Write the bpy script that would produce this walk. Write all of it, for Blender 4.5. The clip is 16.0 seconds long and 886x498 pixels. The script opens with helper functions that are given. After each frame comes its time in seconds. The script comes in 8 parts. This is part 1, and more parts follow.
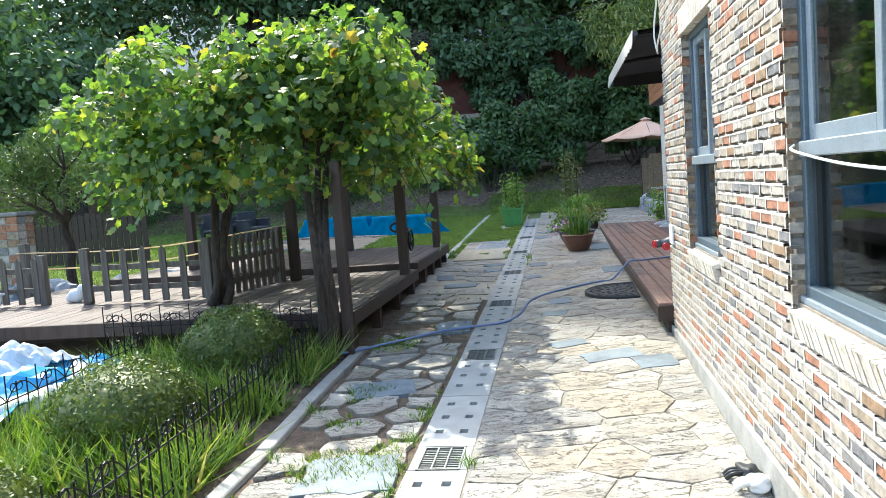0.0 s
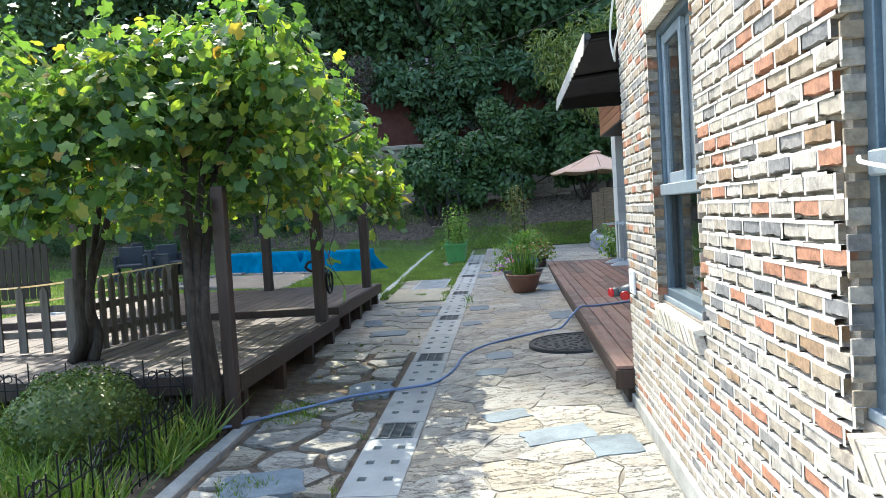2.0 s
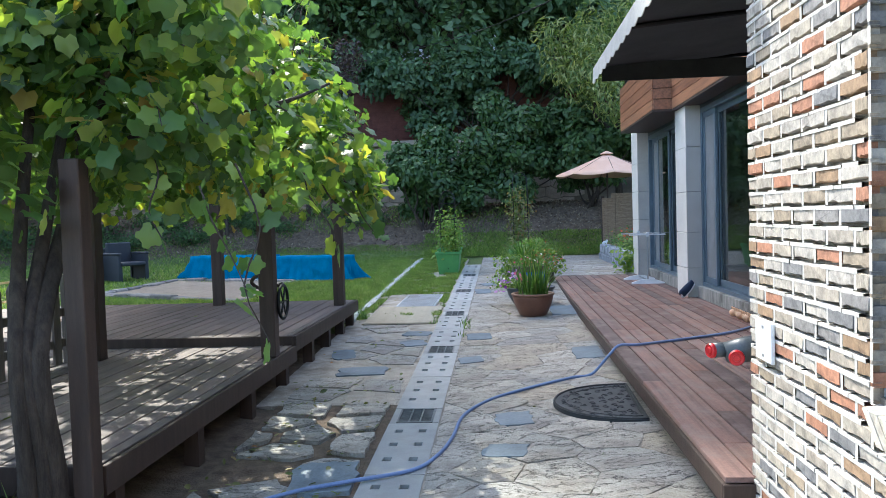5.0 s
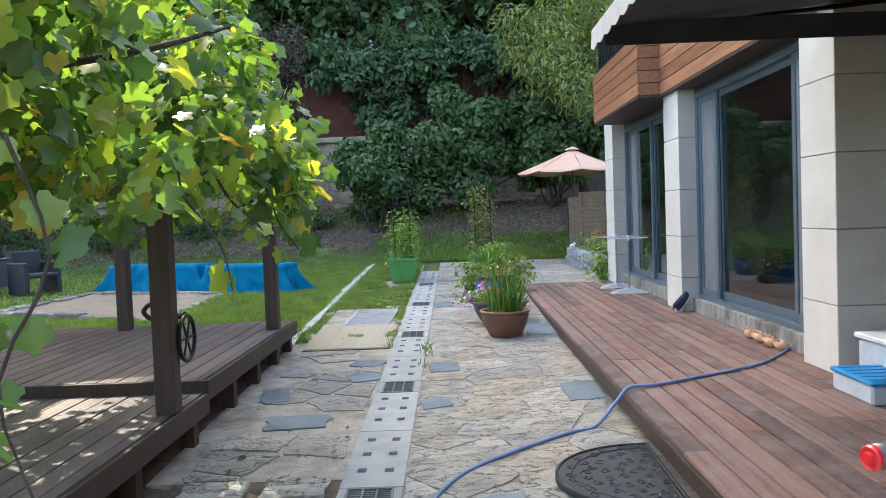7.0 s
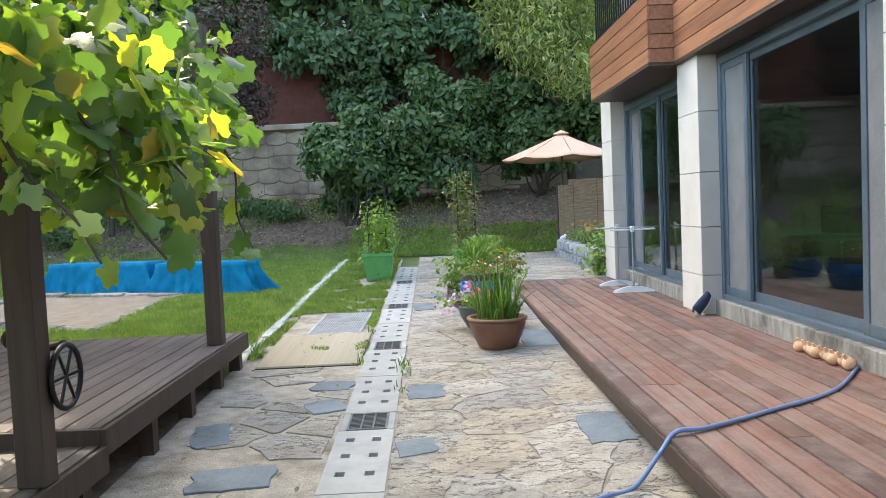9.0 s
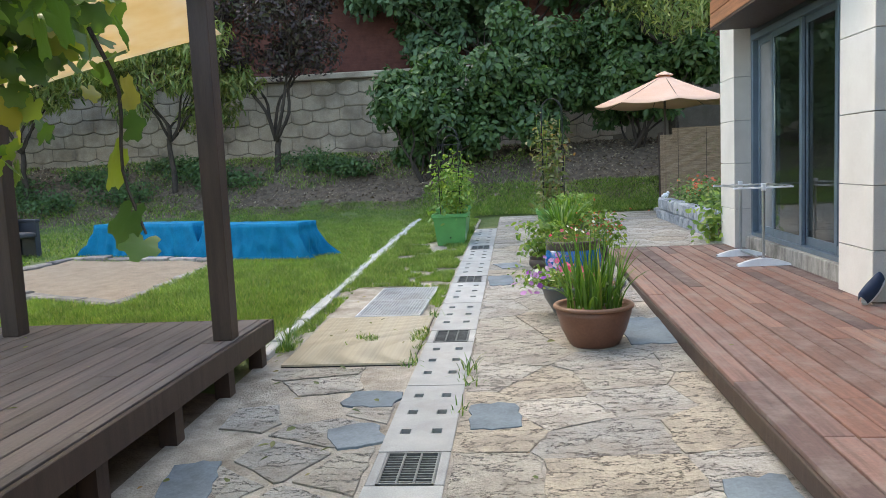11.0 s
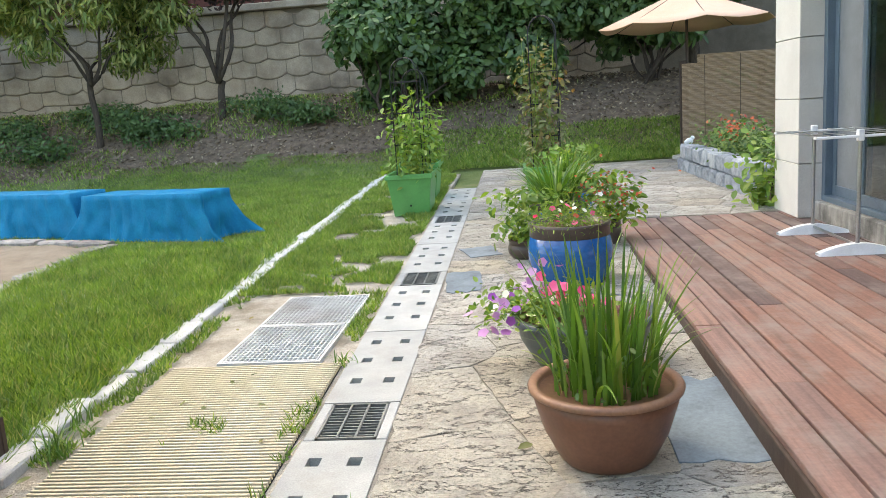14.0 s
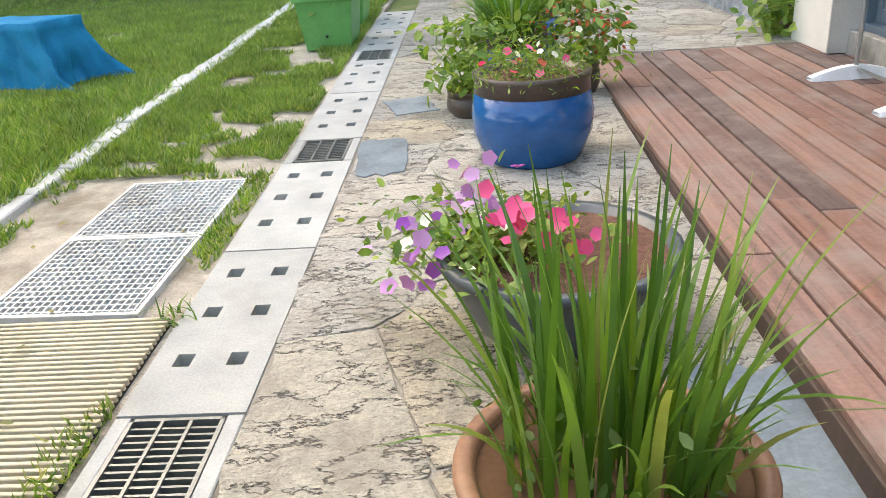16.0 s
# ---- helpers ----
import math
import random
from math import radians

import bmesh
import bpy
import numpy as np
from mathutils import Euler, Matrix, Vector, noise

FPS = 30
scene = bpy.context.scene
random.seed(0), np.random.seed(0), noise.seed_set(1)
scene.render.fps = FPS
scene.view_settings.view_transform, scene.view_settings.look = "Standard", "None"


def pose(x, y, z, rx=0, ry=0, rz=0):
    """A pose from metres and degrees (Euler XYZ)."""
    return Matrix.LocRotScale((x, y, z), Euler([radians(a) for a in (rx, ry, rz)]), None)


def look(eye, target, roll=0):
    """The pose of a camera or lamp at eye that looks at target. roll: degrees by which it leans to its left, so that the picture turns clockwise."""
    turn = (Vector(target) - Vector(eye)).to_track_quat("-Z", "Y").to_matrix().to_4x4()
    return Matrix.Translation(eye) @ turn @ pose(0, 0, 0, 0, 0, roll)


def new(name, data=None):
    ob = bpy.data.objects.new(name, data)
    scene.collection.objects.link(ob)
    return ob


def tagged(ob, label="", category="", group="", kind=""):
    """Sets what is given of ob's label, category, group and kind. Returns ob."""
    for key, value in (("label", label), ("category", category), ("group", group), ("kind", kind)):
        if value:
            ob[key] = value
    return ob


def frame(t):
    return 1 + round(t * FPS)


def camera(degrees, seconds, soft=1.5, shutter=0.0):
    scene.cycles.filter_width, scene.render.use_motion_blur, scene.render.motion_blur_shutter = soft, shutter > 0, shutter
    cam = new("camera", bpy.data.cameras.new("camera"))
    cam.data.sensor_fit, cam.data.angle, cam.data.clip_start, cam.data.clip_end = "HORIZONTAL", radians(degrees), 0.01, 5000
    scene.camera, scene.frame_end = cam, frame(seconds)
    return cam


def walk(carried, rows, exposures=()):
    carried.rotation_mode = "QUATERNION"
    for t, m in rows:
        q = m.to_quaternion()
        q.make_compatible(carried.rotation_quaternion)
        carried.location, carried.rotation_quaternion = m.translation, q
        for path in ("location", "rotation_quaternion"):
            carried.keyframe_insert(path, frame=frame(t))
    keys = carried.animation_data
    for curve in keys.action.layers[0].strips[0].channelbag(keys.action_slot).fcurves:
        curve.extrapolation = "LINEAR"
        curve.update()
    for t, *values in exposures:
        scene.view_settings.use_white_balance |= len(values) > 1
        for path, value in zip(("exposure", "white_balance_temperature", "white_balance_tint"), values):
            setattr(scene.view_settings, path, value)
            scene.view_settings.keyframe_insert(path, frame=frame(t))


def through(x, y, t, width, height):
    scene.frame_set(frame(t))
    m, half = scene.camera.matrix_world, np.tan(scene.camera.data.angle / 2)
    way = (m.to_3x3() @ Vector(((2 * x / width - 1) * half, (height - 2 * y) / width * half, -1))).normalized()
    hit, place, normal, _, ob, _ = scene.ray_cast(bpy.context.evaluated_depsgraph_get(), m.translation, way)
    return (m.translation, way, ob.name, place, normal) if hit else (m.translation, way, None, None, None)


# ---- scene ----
cam = camera(59.0, 16.0, soft=0.8)
PATH = [
    (0, (-0.008, 0.422, 1.367), (-0.315, 2.392, 1.2), -4.1),
    (0.5, (0.001, 0.762, 1.373), (-0.279, 2.738, 1.244), -3.8),
    (1, (0.056, 1.155, 1.384), (-0.179, 3.139, 1.288), -4.2),
    (1.5, (0.124, 1.525, 1.374), (-0.095, 3.511, 1.299), -3.7),
    (2, (0.1, 1.893, 1.34), (-0.079, 3.883, 1.25), -3.4),
    (2.5, (0.111, 2.309, 1.298), (-0.061, 4.3, 1.208), -3.6),
    (3, (0.033, 2.671, 1.269), (-0.163, 4.658, 1.152), -2.8),
    (3.5, (-0.029, 3.107, 1.251), (-0.214, 5.095, 1.149), -3.0),
    (3.7, (-0.044, 3.276, 1.244), (-0.241, 5.265, 1.168), -2.9),
    (5.8, (-0.209, 4.936, 1.37), (-0.32, 6.931, 1.28), -1.0),
    (6, (-0.218, 5.121, 1.347), (-0.316, 7.117, 1.254), -1.2),
    (6.5, (-0.238, 5.52, 1.358), (-0.328, 7.517, 1.275), -2.1),
    (7, (-0.316, 5.935, 1.371), (-0.344, 7.933, 1.286), -2.1),
    (7.5, (-0.336, 6.286, 1.347), (-0.329, 8.284, 1.255), -2.3),
    (8, (-0.356, 6.676, 1.357), (-0.375, 8.674, 1.264), -1.8),
    (8.2, (-0.364, 6.8, 1.358), (-0.364, 8.798, 1.275), -1.8),
    (10.3, (-0.269, 8.524, 1.324), (-0.244, 10.515, 1.139), -2.9),
    (10.5, (-0.263, 8.696, 1.33), (-0.288, 10.687, 1.138), -2.7),
    (11, (-0.277, 9.14, 1.329), (-0.473, 11.119, 1.115), -2.7),
    (11.5, (-0.238, 9.624, 1.317), (-0.504, 11.593, 1.086), -2.7),
    (12, (-0.184, 10.094, 1.324), (-0.485, 12.053, 1.057), -3.0),
    (12.5, (-0.13, 10.569, 1.341), (-0.411, 12.529, 1.059), -3.8),
    (13, (-0.082, 11.034, 1.353), (-0.334, 12.996, 1.057), -3.8),
    (13.5, (-0.095, 11.548, 1.335), (-0.318, 13.509, 1.014), -3.9),
    (14, (-0.031, 11.987, 1.34), (-0.242, 13.943, 0.978), -4.0),
    (14.5, (-0.016, 12.448, 1.311), (-0.228, 14.389, 0.876), -3.5),
    (15, (0.018, 12.897, 1.301), (-0.134, 14.824, 0.789), -4.4),
    (15.5, (0.073, 13.341, 1.272), (-0.051, 15.225, 0.612), -3.9),
    (16, (0.036, 13.679, 1.219), (-0.082, 15.509, 0.42), -4.2),
]
EXPOSURES = [(0, 1.92, 6200, 4), (3.5, 2.05, 6100, 4), (6, 2.06, 5900, 8), (6.5, 2.26, 6200, 8), (7, 2.36, 6600, 7), (8, 2.68, 7000, 6), (10.5, 2.47, 7200, 7), (11, 2.42, 7300, 7), (11.5, 2.3, 7400, 7), (12, 2.7, 7500, 6), (13, 2.78, 7700, 6), (16, 2.75, 8200, 8)]
walk(cam, [(t, look(eye, target, roll)) for t, eye, target, roll in PATH], EXPOSURES)


# ---- light ----
SUN_DIR = Vector((-0.42, 0.745, 1.0)).normalized()
SUN_EL, SUN_AZ = math.asin(SUN_DIR.z), math.atan2(SUN_DIR.x, SUN_DIR.y)
world = bpy.data.worlds.new("sky")
scene.world = world
world.use_nodes = True
wn = world.node_tree.nodes
sky = wn.new("ShaderNodeTexSky")
sky.sky_type, sky.sun_disc, sky.sun_elevation, sky.sun_rotation = "NISHITA", False, SUN_EL, SUN_AZ
sky.air_density, sky.dust_density = 1.0, 3.0
wn["Background"].inputs["Strength"].default_value = 0.15
world.node_tree.links.new(sky.outputs[0], wn["Background"].inputs["Color"])
sun = new("sun", bpy.data.lights.new("sun", "SUN"))
sun.data.energy, sun.data.angle, sun.data.color = 2.1, radians(0.6), (1.0, 0.92, 0.78)
sun.matrix_world = look(SUN_DIR * 40, (0, 0, 0))


# ---- materials ----
def nodes_of(name):
    m = bpy.data.materials.new(name)
    m.use_nodes = True
    nt = m.node_tree
    return m, nt, nt.nodes["Principled BSDF"]


def ramp(nt, src, stops):
    r = nt.nodes.new("ShaderNodeValToRGB")
    els = r.color_ramp.elements
    while len(els) < len(stops):
        els.new(0.5)
    for e, (p, c) in zip(els, stops):
        e.position, e.color = p, (*c, 1)
    nt.links.new(src, r.inputs[0])
    return r.outputs[0]


def noise_tex(nt, scale, detail=4, rough=0.55, stretch=None, seed_by_object=False):
    tc = nt.nodes.new("ShaderNodeTexCoord")
    mp = nt.nodes.new("ShaderNodeMapping")
    nt.links.new(tc.outputs["Object"], mp.inputs[0])
    if stretch:
        mp.inputs["Scale"].default_value = stretch
    if seed_by_object:
        oi = nt.nodes.new("ShaderNodeObjectInfo")
        cx = nt.nodes.new("ShaderNodeVectorMath")
        cx.operation = "SCALE"
        cx.inputs[0].default_value = (37, 53, 71)
        nt.links.new(oi.outputs["Random"], cx.inputs["Scale"])
        nt.links.new(cx.outputs[0], mp.inputs["Location"])
    n = nt.nodes.new("ShaderNodeTexNoise")
    n.inputs["Scale"].default_value, n.inputs["Detail"].default_value, n.inputs["Roughness"].default_value = scale, detail, rough
    nt.links.new(mp.outputs[0], n.inputs["Vector"])
    return n.outputs["Fac"]


def mix(nt, fac, a, b, mode="MIX"):
    n = nt.nodes.new("ShaderNodeMix")
    n.data_type, n.blend_type = "RGBA", mode
    for sock, v in ((n.inputs[0], fac), (n.inputs[6], a), (n.inputs[7], b)):
        if isinstance(v, (int, float)):
            sock.default_value = v
        elif isinstance(v, tuple):
            sock.default_value = (*v, 1)
        else:
            nt.links.new(v, sock)
    return n.outputs[2]


def bump(nt, bsdf, src, strength, dist=0.01):
    b = nt.nodes.new("ShaderNodeBump")
    b.inputs["Strength"].default_value, b.inputs["Distance"].default_value = strength, dist
    nt.links.new(src, b.inputs["Height"])
    nt.links.new(b.outputs[0], bsdf.inputs["Normal"])


def surface(name, stops, scale=6, fine=60, rough=0.7, metal=0.0, bumpy=0.3, dist=0.01, stretch=None, stain=None, stain_scale=1.3, by_object=0.0, spec=0.5):
    """A worn surface: a coarse colour noise, fine grain, and stains."""
    m, nt, b = nodes_of(name)
    coarse = noise_tex(nt, scale, 6, 0.6, stretch, by_object > 0)
    col = ramp(nt, coarse, stops)
    grain = noise_tex(nt, fine, 4, 0.6, stretch)
    col = mix(nt, 0.35, col, ramp(nt, grain, [(0.3, (0.35, 0.35, 0.35)), (0.7, (0.75, 0.75, 0.75))]), "OVERLAY")
    if stain:
        s = ramp(nt, noise_tex(nt, stain_scale, 5, 0.65), [(0.5, (0, 0, 0)), (0.72, (1, 1, 1))])
        col = mix(nt, s, col, stain)
    if by_object:
        oi = nt.nodes.new("ShaderNodeObjectInfo")
        v = ramp(nt, oi.outputs["Random"], [(0, (0.5 - by_object,) * 3), (1, (0.5 + by_object,) * 3)])
        col = mix(nt, 1.0, col, v, "OVERLAY")
    nt.links.new(col, b.inputs["Base Color"])
    b.inputs["Roughness"].default_value, b.inputs["Metallic"].default_value = rough, metal
    b.inputs["Specular IOR Level"].default_value = spec
    if bumpy:
        bump(nt, b, mix(nt, 0.5, coarse, grain), bumpy, dist)
    return m


def leafy(name, stops, rough=0.45, thin=0.35, veins=True, through=(1.5, 1.6, 0.6)):
    """Foliage: each leaf has its own green, and lets light through."""
    m, nt, b = nodes_of(name)
    g = nt.nodes.new("ShaderNodeNewGeometry")
    col = ramp(nt, g.outputs["Random Per Island"], stops)
    patch = ramp(nt, noise_tex(nt, 3.0, 3), [(0.32, (0.36, 0.36, 0.36)), (0.68, (0.64, 0.64, 0.64))])
    col = mix(nt, 0.8, col, patch, "OVERLAY")
    nt.links.new(col, b.inputs["Base Color"])
    b.inputs["Roughness"].default_value = rough
    t = nt.nodes.new("ShaderNodeBsdfTranslucent")
    nt.links.new(mix(nt, 1.0, col, through, "MULTIPLY"), t.inputs["Color"])
    s = nt.nodes.new("ShaderNodeMixShader")
    s.inputs[0].default_value = thin
    nt.links.new(b.outputs[0], s.inputs[1])
    nt.links.new(t.outputs[0], s.inputs[2])
    nt.links.new(s.outputs[0], nt.nodes["Material Output"].inputs[0])
    if veins:
        bump(nt, b, noise_tex(nt, 60, 2), 0.25, 0.004)
    return m


def pieces_mat(name, colours, rough=0.75, streak=(3, 3, 12), bumpy=0.6, dist=0.012, dirt=None, island=False, fine=55, cracks=False):
    """Stones, bricks or boards whose pieces each take one of several colours."""
    m, nt, b = nodes_of(name)
    if island:
        pick = nt.nodes.new("ShaderNodeNewGeometry").outputs["Random Per Island"]
    else:
        pick = nt.nodes.new("ShaderNodeObjectInfo").outputs["Random"]
    base = ramp(nt, pick, [(i / len(colours), c) for i, c in enumerate(colours)])
    nt.nodes[-1].color_ramp.interpolation = "CONSTANT"
    lay = noise_tex(nt, 1.6, 8, 0.68, streak, not island)
    if cracks:
        c = noise_tex(nt, 2.4, 7, 0.66, (1.5, 3.4, 2), True)
        sb = nt.nodes.new("ShaderNodeMath")
        sb.operation = "SUBTRACT"
        sb.inputs[1].default_value = 0.5
        nt.links.new(c, sb.inputs[0])
        ab = nt.nodes.new("ShaderNodeMath")
        ab.operation = "ABSOLUTE"
        nt.links.new(sb.outputs[0], ab.inputs[0])
        line = ramp(nt, ab.outputs[0], [(0.0, (0, 0, 0)), (0.012, (1, 1, 1))])
        base = mix(nt, line, (0.12, 0.108, 0.09), base)
        lay = mix(nt, 0.45, lay, line)
        v = noise_tex(nt, 5.5, 6, 0.7, (1.1, 3.0, 2), True)
        wv = nt.nodes.new("ShaderNodeMath")
        wv.operation = "PINGPONG"
        wv.inputs[1].default_value = 0.05
        nt.links.new(v, wv.inputs[0])
        vein = ramp(nt, wv.outputs[0], [(0.0, (0.35, 0.33, 0.30)), (0.008, (0.9, 0.9, 0.9)), (0.02, (1, 1, 1))])
        base = mix(nt, 0.8, base, vein, "MULTIPLY")
    col = mix(nt, 0.75, base, ramp(nt, lay, [(0.3, (0.17, 0.17, 0.18)), (0.5, (0.5, 0.5, 0.5)), (0.72, (0.74, 0.73, 0.70))]), "OVERLAY")
    grain = noise_tex(nt, fine, 4, 0.65)
    col = mix(nt, 0.4, col, ramp(nt, grain, [(0.3, (0.3, 0.3, 0.3)), (0.7, (0.72, 0.72, 0.72))]), "OVERLAY")
    if dirt:
        s = ramp(nt, noise_tex(nt, 2.2, 6, 0.7), [(0.47, (0, 0, 0)), (0.66, (0.8, 0.8, 0.8))])
        col = mix(nt, s, col, dirt)
    nt.links.new(col, b.inputs["Base Color"])
    b.inputs["Roughness"].default_value = rough
    bump(nt, b, mix(nt, 0.4, lay, grain), bumpy, dist)
    return m


def plain(name, colour, rough=0.5, metal=0.0, spec=0.5):
    c = tuple(colour)
    return surface(name, [(0.3, tuple(v * 0.86 for v in c)), (0.7, tuple(min(1, v * 1.1) for v in c))], 5, 90, rough, metal, 0.08, 0.003, spec=spec)


def glass_mat(name, tint, rough=0.02):
    m, nt, b = nodes_of(name)
    b.inputs["Base Color"].default_value = (*tint, 1)
    b.inputs["Roughness"].default_value, b.inputs["IOR"].default_value = rough, 1.5
    b.inputs["Transmission Weight"].default_value = 1.0
    return m


# recessed mortar, its colour darkened for the shadow line under each brick
M_MORTAR = surface("raked_mortar_shade", [(0.3, (0.22, 0.185, 0.15)), (0.7, (0.34, 0.30, 0.25))], 9, 70, 0.95, 0, 0.8, 0.01)
M_BEAD = surface("pale_mortar", [(0.3, (0.50, 0.47, 0.425)), (0.7, (0.62, 0.59, 0.545))], 14, 80, 0.9, 0, 0.8, 0.006)
BRICKS = [(0.37, 0.319, 0.26), (0.437, 0.395, 0.336), (0.40, 0.19, 0.115), (0.353, 0.286, 0.21), (0.21, 0.205, 0.205), (0.403, 0.353, 0.286), (0.319, 0.21, 0.126), (0.454, 0.412, 0.361), (0.25, 0.235, 0.225), (0.386, 0.336, 0.277), (0.42, 0.378, 0.328), (0.336, 0.269, 0.193), (0.437, 0.395, 0.344), (0.40, 0.19, 0.115)]
M_BRICK = pieces_mat("facing_brick", BRICKS, 0.85, (9, 9, 9), 0.7, 0.006)
M_BRICK_J = pieces_mat("facing_brick_joined", BRICKS, 0.85, (9, 9, 9), 0.7, 0.006, island=True)
M_SILLBRICK = pieces_mat("sill_brick", [(0.66, 0.60, 0.50), (0.60, 0.54, 0.45), (0.70, 0.64, 0.55)], 0.85, (9, 9, 9), 0.6, 0.006)
M_CONC = surface("grey_concrete", [(0.3, (0.30, 0.30, 0.28)), (0.7, (0.44, 0.43, 0.40))], 5, 80, 0.9, 0, 0.5, 0.006, stain=(0.20, 0.19, 0.17))
M_COVER = surface("drain_concrete", [(0.3, (0.30, 0.31, 0.30)), (0.7, (0.41, 0.42, 0.40))], 4, 120, 0.85, 0, 0.35, 0.003, stain=(0.30, 0.29, 0.26), stain_scale=2.5, by_object=0.06)
M_FLAG = pieces_mat("flagstone", [(0.297, 0.28, 0.24), (0.28, 0.272, 0.246), (0.33, 0.314, 0.278), (0.243, 0.238, 0.222), (0.313, 0.279, 0.222), (0.288, 0.28, 0.258), (0.365, 0.348, 0.31)], 0.72, (2.0, 9.0, 6), 1.0, 0.03, dirt=(0.24, 0.21, 0.17), cracks=True)
M_SLATE = pieces_mat("blue_slate", [(0.15, 0.19, 0.22), (0.17, 0.21, 0.24), (0.13, 0.17, 0.20)], 0.6, (2, 2, 6), 0.35, 0.006)
M_JOINT = surface("sandy_mortar", [(0.3, (0.23, 0.21, 0.175)), (0.7, (0.35, 0.325, 0.28))], 7, 90, 0.95, 0, 0.9, 0.015, stain=(0.13, 0.11, 0.08), stain_scale=0.9)
M_SANDBED = surface("sandy_bed", [(0.3, (0.30, 0.265, 0.21)), (0.7, (0.50, 0.455, 0.38))], 7, 70, 0.95, 0, 1.0, 0.03, stain=(0.16, 0.13, 0.085), stain_scale=1.6)
M_SOIL = surface("earth", [(0.3, (0.075, 0.053, 0.037)), (0.7, (0.21, 0.155, 0.108))], 9, 60, 0.95, 0, 1.0, 0.03, stain=(0.10, 0.08, 0.05))
M_LAWN = surface("lawn_soil", [(0.3, (0.06, 0.095, 0.022)), (0.55, (0.11, 0.145, 0.04)), (0.75, (0.22, 0.20, 0.11))], 1.4, 40, 0.95, 0, 1.0, 0.03)
M_SAND = surface("sand", [(0.3, (0.25, 0.195, 0.14)), (0.7, (0.34, 0.275, 0.20))], 5, 150, 0.95, 0, 1.0, 0.03)
M_DECKR = pieces_mat("redwood_deck", [(0.198, 0.099, 0.073), (0.144, 0.08, 0.064), (0.246, 0.14, 0.108), (0.174, 0.105, 0.09), (0.108, 0.068, 0.061), (0.222, 0.129, 0.105), (0.174, 0.088, 0.066)], 0.62, (14, 0.6, 14), 0.35, 0.004, dirt=(0.25, 0.205, 0.18))
M_DECKL = pieces_mat("dark_deck", [(0.131, 0.104, 0.094), (0.106, 0.083, 0.074), (0.15, 0.116, 0.106)], 0.7, (14, 0.6, 14), 0.35, 0.004, dirt=(0.15, 0.13, 0.12))
M_DARKWOOD = surface("dark_stained_timber", [(0.3, (0.035, 0.02, 0.014)), (0.7, (0.065, 0.04, 0.03))], 3, 60, 0.6, 0, 0.3, 0.004, (6, 6, 0.6))
M_GREYWOOD = surface("weathered_timber", [(0.3, (0.09, 0.075, 0.062)), (0.7, (0.19, 0.165, 0.14))], 3, 60, 0.85, 0, 0.5, 0.006, (9, 9, 0.8))
M_BARK = surface("bark", [(0.3, (0.028, 0.02, 0.015)), (0.7, (0.082, 0.062, 0.047))], 6, 45, 0.95, 0, 1.0, 0.02, (5, 5, 1))
M_CLAD = pieces_mat("cedar_cladding", [(0.30, 0.13, 0.065), (0.26, 0.11, 0.055), (0.34, 0.155, 0.08)], 0.5, (14, 0.6, 14), 0.25, 0.003)
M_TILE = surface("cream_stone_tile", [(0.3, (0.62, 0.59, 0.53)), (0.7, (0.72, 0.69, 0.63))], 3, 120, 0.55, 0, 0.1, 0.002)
M_GREYTILE = surface("grey_beige_stone", [(0.3, (0.30, 0.275, 0.25)), (0.7, (0.37, 0.34, 0.31))], 3, 120, 0.6, 0, 0.1, 0.002)
# the cream pillar tile again, with the side face's shade in its colour
M_TILESHADE = surface("cream_tile_shaded", [(0.3, (0.46, 0.43, 0.385)), (0.7, (0.55, 0.52, 0.47))], 3, 120, 0.6, 0, 0.1, 0.002)
M_PLINTH = surface("stained_plinth_concrete", [(0.3, (0.16, 0.155, 0.14)), (0.7, (0.36, 0.345, 0.31))], 5, 80, 0.9, 0, 0.5, 0.006, (3, 3, 0.7), stain=(0.07, 0.065, 0.055), stain_scale=2.2)
M_FRAME = plain("blue_grey_aluminium", (0.12, 0.165, 0.205), 0.38, 0.3)
M_FRAMEL = plain("pale_grey_aluminium", (0.29, 0.34, 0.385), 0.4, 0.2)
M_FRAMED = plain("dark_frame", (0.05, 0.06, 0.07), 0.4, 0.3)
M_GLASS = glass_mat("window_glass", (0.55, 0.60, 0.60))
M_SCREEN = plain("insect_screen", (0.16, 0.175, 0.185), 0.8)
M_BLACK = plain("black_iron", (0.018, 0.018, 0.02), 0.45, 0.6)
M_STEEL = plain("brushed_steel", (0.45, 0.46, 0.47), 0.3, 0.9)
M_GALV = surface("galvanised_steel", [(0.3, (0.50, 0.52, 0.53)), (0.7, (0.64, 0.66, 0.67))], 12, 90, 0.5, 0.3, 0.1, 0.002, stain=(0.30, 0.28, 0.25))
M_GRATE = surface("drain_grate_steel", [(0.3, (0.16, 0.17, 0.17)), (0.7, (0.26, 0.27, 0.27))], 12, 90, 0.5, 0.7, 0.2, 0.002)
M_YGRATE = surface("ochre_slatted_mat", [(0.3, (0.46, 0.385, 0.25)), (0.7, (0.60, 0.54, 0.41))], 2.5, 60, 0.6, 0, 0.2, 0.002, stain=(0.58, 0.57, 0.52), stain_scale=0.9)
# near-black colour for the shade seen through slots and gaps
M_GAPSHADE = plain("gap_shade", (0.02, 0.02, 0.018), 0.95)
M_TARP = surface("blue_tarpaulin", [(0.3, (0.0, 0.135, 0.26)), (0.7, (0.0, 0.205, 0.38))], 4, 70, 0.5, 0, 0.35, 0.012, spec=0.06)
